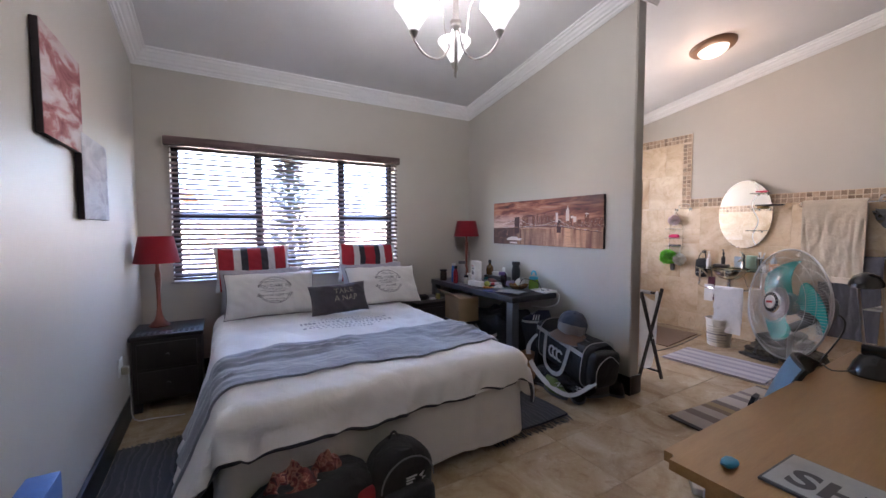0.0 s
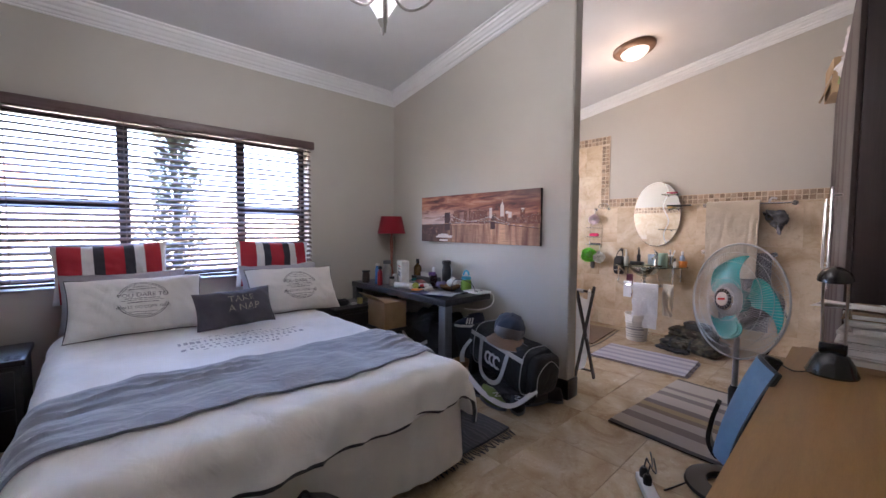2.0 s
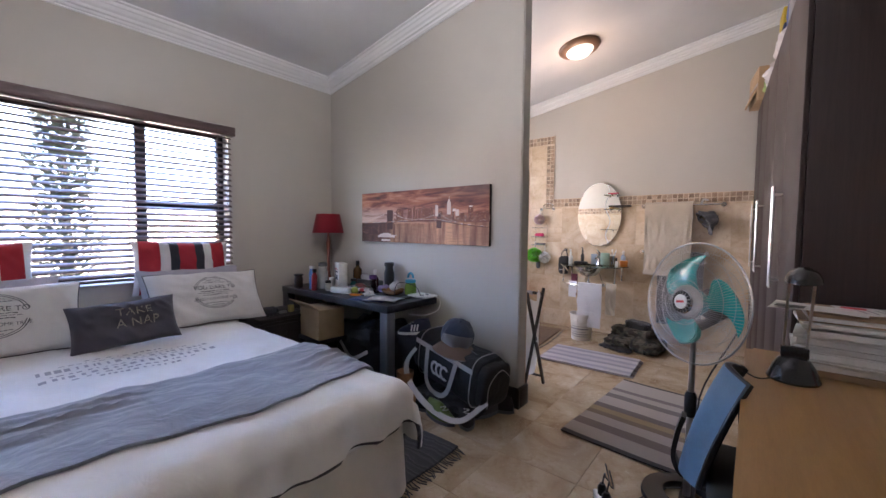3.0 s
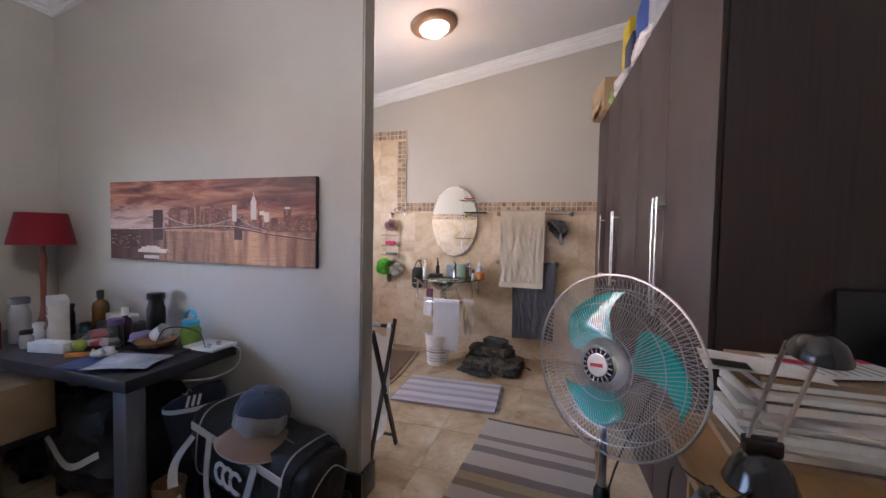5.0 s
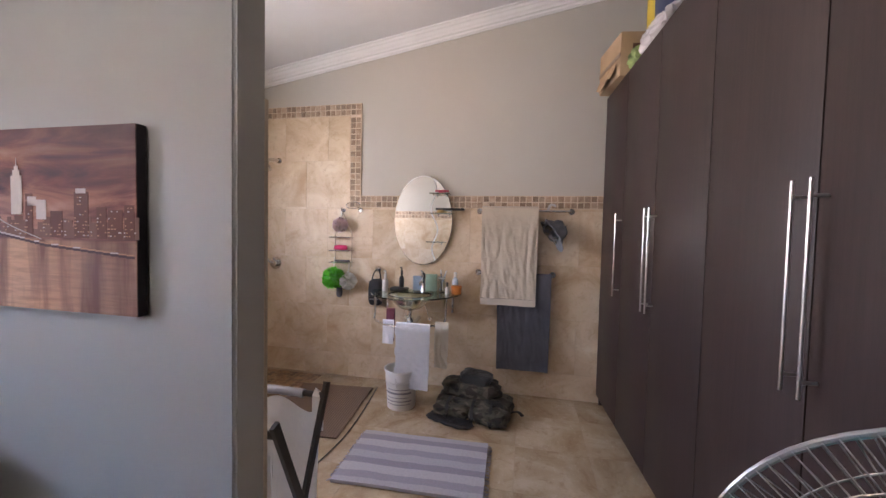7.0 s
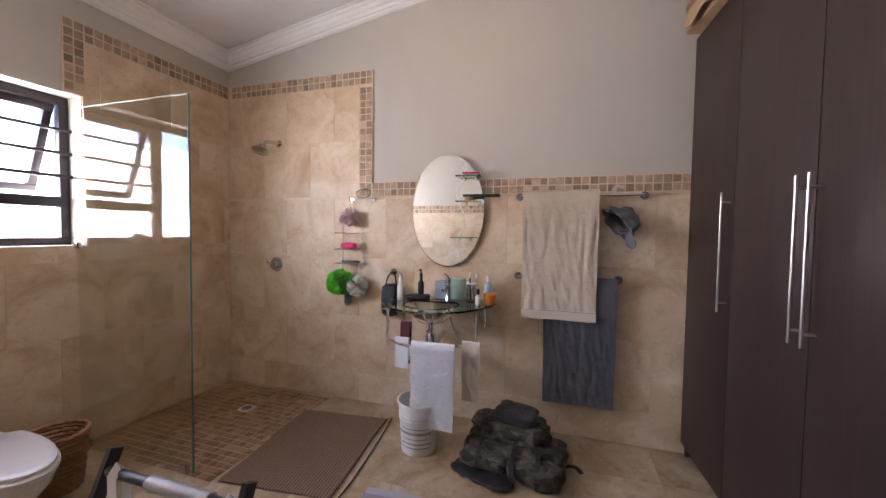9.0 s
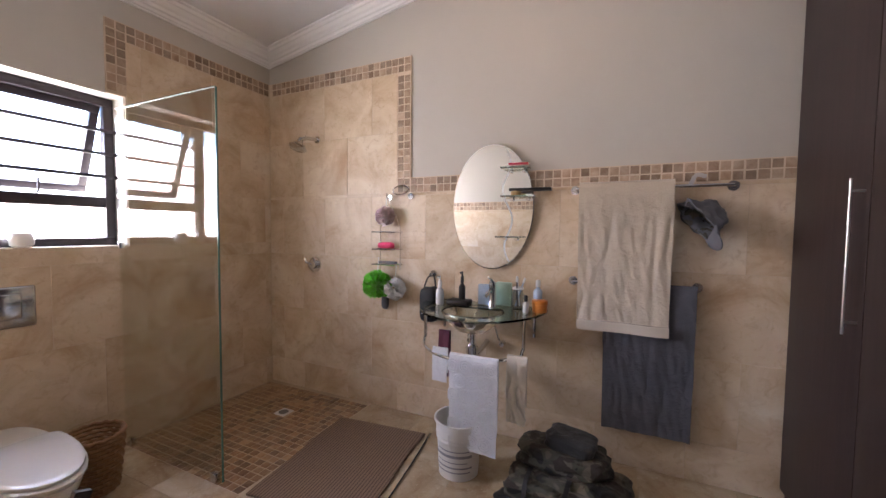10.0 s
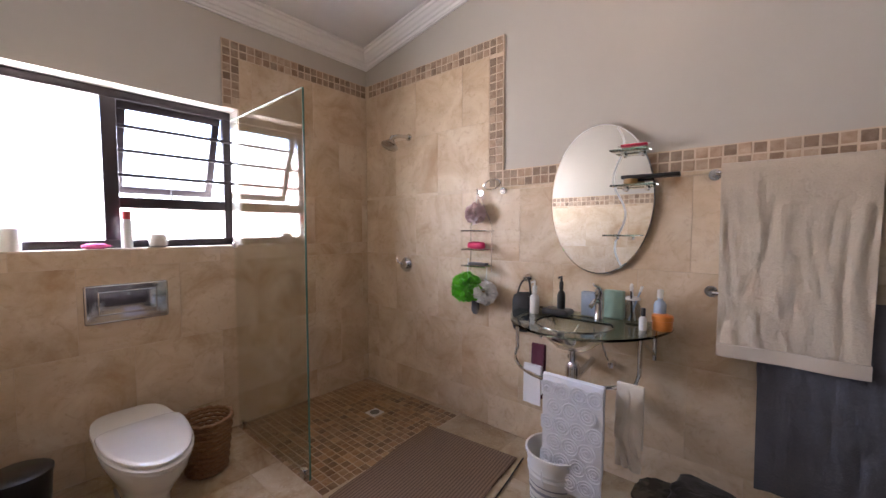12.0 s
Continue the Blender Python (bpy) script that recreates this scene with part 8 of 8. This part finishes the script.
def scarf():
    m, nt, ln, b = node_mat("maroon_print_cloth")
    v = coords(nt, ln)
    col = ramp(nt, ln, noise_tex(nt, ln, v, 26, 4, 0.6, 1.0), [(0.36, (0.045, 0.010, 0.014)), (0.48, (0.17, 0.035, 0.030)), (0.57, (0.34, 0.17, 0.12)), (0.63, (0.08, 0.014, 0.022))])
    ln.new(col, b.inputs["Base Color"])
    b.inputs["Roughness"].default_value = 0.85
    add_bump(nt, ln, b, noise_tex(nt, ln, v, 18, 5), 0.7, 0.02)
    t = thing("printed_scarf", pose(0.83, 1.89, 0.275), "crumpled maroon printed scarf on the holdall", "scarf")
    def heap(cx, cy, sx, sy, h, s):
        def f(u, v):
            q, r = 2 * math.pi * u, v * (1 + 0.25 * noise.noise(Vector((math.cos(2 * math.pi * u) * 1.4 + s, math.sin(2 * math.pi * u) * 1.4, s))))
            x, y = sx * r * math.cos(q), sy * r * math.sin(q)
            ridge = 1 - 2.4 * abs(noise.noise(Vector((x * 11 + s, y * 13, s)))) - 1.2 * abs(noise.noise(Vector((x * 24, y * 26 + s, 3))))
            return Vector((cx + x, cy + y, max(0.0, h * (1 - v ** 2.4) + 0.045 * ridge * (1 - v ** 4))))
        return sheet(64, 22, f, 0.003)
    part("cloth", heap(0.0, 0.02, 0.125, 0.085, 0.075, 6), m, t)
    part("cloth_end", heap(0.14, 0.05, 0.075, 0.055, 0.070, 11), m, t)


scarf()

# ---- left wall ----
def abstract_print(name, a, c, d, e, tilt):
    m, nt, ln, b = node_mat(name)
    tc, mp = nt.new("ShaderNodeTexCoord"), nt.new("ShaderNodeMapping")
    mp.inputs["Rotation"].default_value, mp.inputs["Scale"].default_value = (0, radians(tilt), 0), (2.0, 1, 6)
    ln.new(tc.outputs["Object"], mp.inputs["Vector"])
    n = noise_tex(nt, ln, mp.outputs[0], 1.6, 5, 0.55, 1.0)
    ln.new(ramp(nt, ln, n, [(0.32, a), (0.46, c), (0.56, d), (0.68, e)]), b.inputs["Base Color"])
    b.inputs["Roughness"].default_value = 0.85
    return m


# red print's tones are paled, with the wall's sheen mixed into the colours
canvas("red_canvas", pose(0.03, 2.56, 1.93, 0, 0, 90), 0.49, 0.43, abstract_print("sheen_paled_red_print", (0.17, 0.035, 0.045), (0.34, 0.13, 0.13), (0.50, 0.40, 0.39), (0.55, 0.49, 0.52), -35), "red and cream abstract wall canvas, paled as by sheen")
canvas("grey_canvas", pose(0.032, 3.01, 1.61, 0, 0, 90), 0.48, 0.42, abstract_print("pale_print", (0.34, 0.33, 0.37), (0.45, 0.44, 0.48), (0.52, 0.51, 0.54), (0.40, 0.38, 0.43), 30), "pale grey abstract canvas on the wall")
t = thing("wall_socket", pose(0.0, 3.50, 0.44), "white wall socket with plugged cable", "socket")
part("plate", box(0, 0.01, -0.05, 0.05, -0.06, 0.06, 0.004), WHITEPLASTIC, t)
part("plug", box(0.01, 0.05, -0.025, 0.025, -0.05, 0.0, 0.008, seg=3), plain("cream_plug", (0.55, 0.50, 0.36), 0.4), t, "cream plug")
part("cable", tube(smooth_line([(0.045, 0, -0.045), (0.05, 0.01, -0.2), (0.06, 0.03, -0.38), (0.16, 0.10, -0.43), (0.34, 0.06, -0.43)], 8), 0.004, 6), WHITEPLASTIC, t)
t = thing("blue_box", pose(0.165, 1.58, 0.0), "bright blue cardboard box against the wall", "box")
part("carton", box(-0.035, 0.035, -0.10, 0.10, 0, 0.70, 0.006), plain("bright_blue_card", (0.03, 0.12, 0.42), 0.45), t)
part("label", box(-0.025, 0.025, -0.103, -0.10, 0.5, 0.70), plain("pale_blue_label", (0.30, 0.42, 0.62), 0.5), t, smooth=False)


# ---- clutter on the wardrobe ----
WT = 2.511


def on_wardrobe(along, back, rot=0):
    a = radians(3.5)
    return pose(3.285 + along * math.cos(a) + back * math.sin(a), 0.69 + along * math.sin(a) - back * math.cos(a), WT, 0, 0, 3.5 + rot)


t = thing("brown_parcel_box", on_wardrobe(2.46, 0.10, 6), "brown cardboard box on top of the wardrobe", "box")
part("carton", box(-0.20, 0.20, -0.16, 0.16, 0, 0.30, 0.006), CARD, t)
part("print_bar", box(-0.202, -0.20, -0.10, 0.08, 0.18, 0.22), plain("brown_print", (0.14, 0.07, 0.04)), t, smooth=False)
part("tape", box(-0.2, 0.2, 0.16, 0.163, 0.13, 0.16), plain("brown_tape", (0.20, 0.12, 0.06), 0.3), t, smooth=False)
part("torn_flap", moved(sheet(8, 6, lambda u, v: Vector((-0.14 + 0.28 * u, 0.04 * v, -0.10 * v + 0.02 * math.sin(7 * u))), 0.004), pose(0, 0.165, 0.1)), CARD, t)
t = thing("yellow_game_box", on_wardrobe(2.0, 0.13, 0), "tall yellow box on top of the wardrobe", "box")
part("carton", box(-0.12, 0.12, -0.05, 0.05, 0.0, 0.62, 0.006), plain("yellow_card", (0.62, 0.45, 0.03), 0.45), t)
part("red_band", box(-0.122, -0.12, -0.03, 0.03, 0.38, 0.44), plain("red_band", (0.5, 0.06, 0.04)), t, smooth=False)
solo("dark_blue_box", box(-0.13, 0.13, -0.10, 0.10, 0, 0.42, 0.006), plain("navy_card", (0.03, 0.04, 0.10), 0.5), "dark blue box on top of the wardrobe", "box", m=on_wardrobe(1.83, 0.17))
solo("blue_bag", blob(0.34, 0.24, 0.62, 3.2, 0.12, 4, 24, 16), plain("royal_blue_nylon", (0.03, 0.08, 0.30), 0.5), "royal blue bag on top of the wardrobe", "bag", m=on_wardrobe(1.55, 0.20))
solo("green_net_bag", crumple(blob(0.18, 0.18, 0.15, 2.6, 0.2, 5, 36, 22), 0.02, 12, 2), plain("lime_net", (0.30, 0.40, 0.14), 0.7, var=0.6), "lime green net bag on top of the wardrobe", "bag", m=on_wardrobe(2.17, 0.10))
PLASTICBAG = plain("white_plastic_bag", (0.60, 0.56, 0.55), 0.3)
solo("white_plastic_bag", crumple(blob(0.46, 0.22, 0.13, 2.4, 0.25, 6, 48, 28), 0.03, 8, 3), PLASTICBAG, "crumpled white plastic bag on top of the wardrobe", "bag", m=on_wardrobe(1.78, 0.10))
solo("white_plastic_bag", crumple(blob(0.52, 0.26, 0.17, 2.4, 0.25, 9, 48, 28), 0.035, 8, 5), PLASTICBAG, "crumpled white plastic bag on top of the wardrobe", "bag", m=on_wardrobe(1.28, 0.14))
solo("grey_suitcase", box(-0.26, 0.26, -0.18, 0.18, 0, 0.62, 0.05, seg=4), plain("grey_case", (0.28, 0.28, 0.30), 0.45, var=0.3), "pale grey case on top of the wardrobe", "suitcase", m=on_wardrobe(0.92, 0.22))


# ---- tiles, laid piece by piece ----
def slab(w, h, t, bev):
    """A tile with eased edges, lying in xy with its back at z = 0."""
    b = bmesh.new()
    lo = [b.verts.new((x, y, 0)) for x, y in ((-w / 2, -h / 2), (w / 2, -h / 2), (w / 2, h / 2), (-w / 2, h / 2))]
    mid = [b.verts.new((v.co.x, v.co.y, t - bev)) for v in lo]
    hi = [b.verts.new((math.copysign(w / 2 - bev, v.co.x), math.copysign(h / 2 - bev, v.co.y), t)) for v in lo]
    for r0, r1 in ((lo, mid), (mid, hi)):
        for k in range(4):
            b.faces.new((r0[k], r0[(k + 1) % 4], r1[(k + 1) % 4], r1[k]))
    b.faces.new(hi)
    return b


MESHES = {}


def piece(name, w, h, t, bev, mat, parent, m):
    key = (name, round(w, 3), round(h, 3), mat.name)
    if key not in MESHES:
        me = bpy.data.meshes.new(name)
        b = slab(w, h, t, bev)
        b.to_mesh(me)
        b.free()
        me.materials.append(mat)
        MESHES[key] = me
    return share(name, MESHES[key], parent, m)


EASTWALL = Matrix(((0, 0, -1, 0), (-1, 0, 0, 0), (0, 1, 0, 0), (0, 0, 0, 1)))   # tile x to -y, tile y to z, face to -x
NORTHWALL = Matrix(((1, 0, 0, 0), (0, 0, -1, 0), (0, 1, 0, 0), (0, 0, 0, 1)))   # tile x to x, tile y to z, face to -y
S, J = 0.46, 0.0022
rnd = random.Random(21)

# floor, leaving the shower tray free
SHX0, SHY0 = 4.86, 3.34
x = 2.86 - 7 * S
while x < EAST:
    y = 1.49 - 4 * S
    while y < NORTH:
        x0, x1, y0, y1 = max(x, 0), min(x + S, EAST), max(y, SOUTH), min(y + S, NORTH)
        if x1 > SHX0 + 0.01 and y1 > SHY0 + 0.01:
            if y0 < SHY0 - 0.03:
                y1 = SHY0
            elif x0 < SHX0 - 0.03:
                x1 = SHX0
            else:
                y += S
                continue
        if x1 - x0 > 0.03 and y1 - y0 > 0.03:
            piece("tile", x1 - x0 - J, y1 - y0 - J, 0.006, 0.001, FLOORTILE, floor, pose((x0 + x1) / 2, (y0 + y1) / 2, -0.006 + rnd.uniform(-0.0004, 0.0004)))
        y += S
    x += S

# tile beds
solo("wall_east_tile_bed", box(5.9995, EAST, 0.6, NORTH, 0, 1.73, bm=None), WALLGROUT, "grouted bed of the wall tiles", "wall", kind="structure", smooth=False)
solo("wall_east_shower_bed", box(5.9995, EAST, 2.995, NORTH, 1.73, 2.588), WALLGROUT, "grouted bed of the shower tiles", "wall", kind="structure", smooth=False)
solo("wall_north_tile_bed", box(PX1, 5.9995, 4.3995, NORTH, 0, 1.232), WALLGROUT, "grouted bed of the wall tiles", "wall", kind="structure", smooth=False)
solo("wall_north_shower_bed", box(4.93, 5.9995, 4.3995, NORTH, 1.232, 2.588), WALLGROUT, "grouted bed of the shower tiles", "wall", kind="structure", smooth=False)
solo("wall_north_mosaic_bed", box(4.835, 4.93, 4.3995, NORTH, 2.148, 2.588), WALLGROUT, "grouted bed of the mosaic border", "wall", kind="structure", smooth=False)


def lay(parent, basis, place, u0, u1, z0, z1, name, first, step, zfirst, half):
    """Courses of square tiles on a wall, cut at the edges of the field."""
    z, row = zfirst, 0
    while z < z1:
        za, zb = max(z, z0), min(z + S, z1)
        u = first + (half if row % 2 else 0) - 12 * step
        while u < u1:
            ua, ub = max(u, u0), min(u + step, u1)
            if ub - ua > 0.02 and zb - za > 0.02:
                piece(name, round(ub - ua - J, 3), round(zb - za - J, 3), 0.009, 0.001, WALLTILE, parent, Matrix.Translation(place((ua + ub) / 2, (za + zb) / 2)) @ basis)
            u += step
        z += S
        row += 1


east = lambda u, z: (6.0065, u, z)
north = lambda u, z: (u, 4.4065, z)
PARTWALL = Matrix(((0, 0, 1, 0), (1, 0, 0, 0), (0, 1, 0, 0), (0, 0, 0, 1)))    # tile x to y, tile y to z, face to +x
parted = lambda u, z: (PX1 + 0.0055, u, z)
solo("wall_partition_tile_bed", box(PX1, PX1 + 0.0125, PY + 0.004, 4.3995, 0, 1.73), WALLGROUT, "grouted bed of the wall tiles", "wall", kind="structure", smooth=False)
lay(partition, PARTWALL, parted, PY + 0.004, 4.40, 0.0, 1.62, "tile", 3.10, S, -0.24, S / 2)
lay(wall_east, EASTWALL, east, 0.6, NORTH - 0.012, 0.0, 1.62, "tile", 3.10, S, -0.24, S / 2)
lay(wall_east, EASTWALL, east, 3.105, NORTH - 0.012, 1.62, 2.48, "tile", 3.10, S, 1.60, S / 2)
lay(wall_north, NORTHWALL, north, PX1, 5.995, 0.0, 1.232, "tile", 4.10, S, -0.24, S / 2)
lay(wall_north, NORTHWALL, north, 4.937, 5.995, 1.232, 2.48, "tile", 4.10, S, 1.14, S / 2)
MS = 0.0525


def mosaic(parent, basis, place, cells):
    for u, z in cells:
        piece("mosaic_tile", MS - 0.006, MS - 0.006, 0.009, 0.0025, MOSAIC, parent, Matrix.Translation(place(u + rnd.uniform(-0.001, 0.001), z + rnd.uniform(-0.001, 0.001))) @ basis @ pose(0, 0, rnd.uniform(-0.0015, 0.0008), 0, 0, rnd.uniform(-1.5, 1.5) + rnd.choice((0, 90, 180, 270))))


mosaic(wall_east, EASTWALL, east, [(2.97 - MS * k, 1.622 + MS * (r + 0.5)) for k in range(42) for r in range(2)])
mosaic(wall_east, EASTWALL, east, [(3.0 + MS * (r + 0.5), 1.622 + MS * (k + 0.5)) for k in range(16) for r in range(2)])
mosaic(wall_east, EASTWALL, east, [(3.0 + MS * (k + 0.5), 2.481 + MS * (r + 0.5)) for k in range(26) for r in range(2)])
mosaic(wall_north, NORTHWALL, north, [(4.836 + MS * (k + 0.5), 2.481 + MS * (r + 0.5)) for k in range(22) for r in range(2)])
mosaic(wall_north, NORTHWALL, north, [(4.836 + MS * (r + 0.5), 2.481 - MS * (k + 0.5)) for k in range(6) for r in range(2)])

mosaic(partition, PARTWALL, parted, [(PY + 0.03 + MS * k, 1.622 + MS * (r + 0.5)) for k in range(42) for r in range(2)])

# shower tray mosaic and drain
shower = solo("floor_shower", box(SHX0, 6.0, SHY0, 4.40, -0.011, -0.008), GROUT, "sunken mosaic shower floor", "floor", kind="structure", smooth=False)
cells = [(SHX0 + MS * (i + 0.5), SHY0 + MS * (j + 0.5)) for j in range(20) for i in range(21)]
far_cells = bmesh.new()
for k, (x, y) in enumerate(cells):
    if abs(x - 5.60) < 0.06 and abs(y - 3.83) < 0.06:
        continue
    m = pose(x, y, -0.008 + rnd.uniform(-0.001, 0.0005), rnd.uniform(-0.5, 0.5), rnd.uniform(-0.5, 0.5), rnd.choice((0, 90, 180, 270)) + rnd.uniform(-1.5, 1.5))
    if k < 290:
        piece("mosaic_tile", MS - 0.007, MS - 0.007, 0.008, 0.002, SHOWERMOSAIC, shower, m)
    else:
        merge(far_cells, moved(slab(MS - 0.007, MS - 0.007, 0.008, 0.002), m))
ob = part("mosaic_field", far_cells, SHOWERMOSAIC, shower, smooth=False)
ob["kind"] = "stuff"
t = thing("floor_drain", pose(5.60, 3.83, -0.008), "square chrome shower drain", "drain")
part("plate", box(-0.05, 0.05, -0.05, 0.05, 0, 0.009, 0.002), STEEL, t)
part("grate", lathe([(0.035, 0.009), (0.035, 0.011), (0.005, 0.0115)], 20), GREYPLASTIC, t)
t = thing("shower_cable", pose(0, 0, 0), "thin dark cable along the shower mat", "cable")
part("cable", tube(smooth_line([(5.80, 2.72, 0.006), (5.40, 2.66, 0.006), (4.95, 2.62, 0.006), (4.4, 2.66, 0.006)], 6), 0.004, 6), BLACKPLASTIC, t)
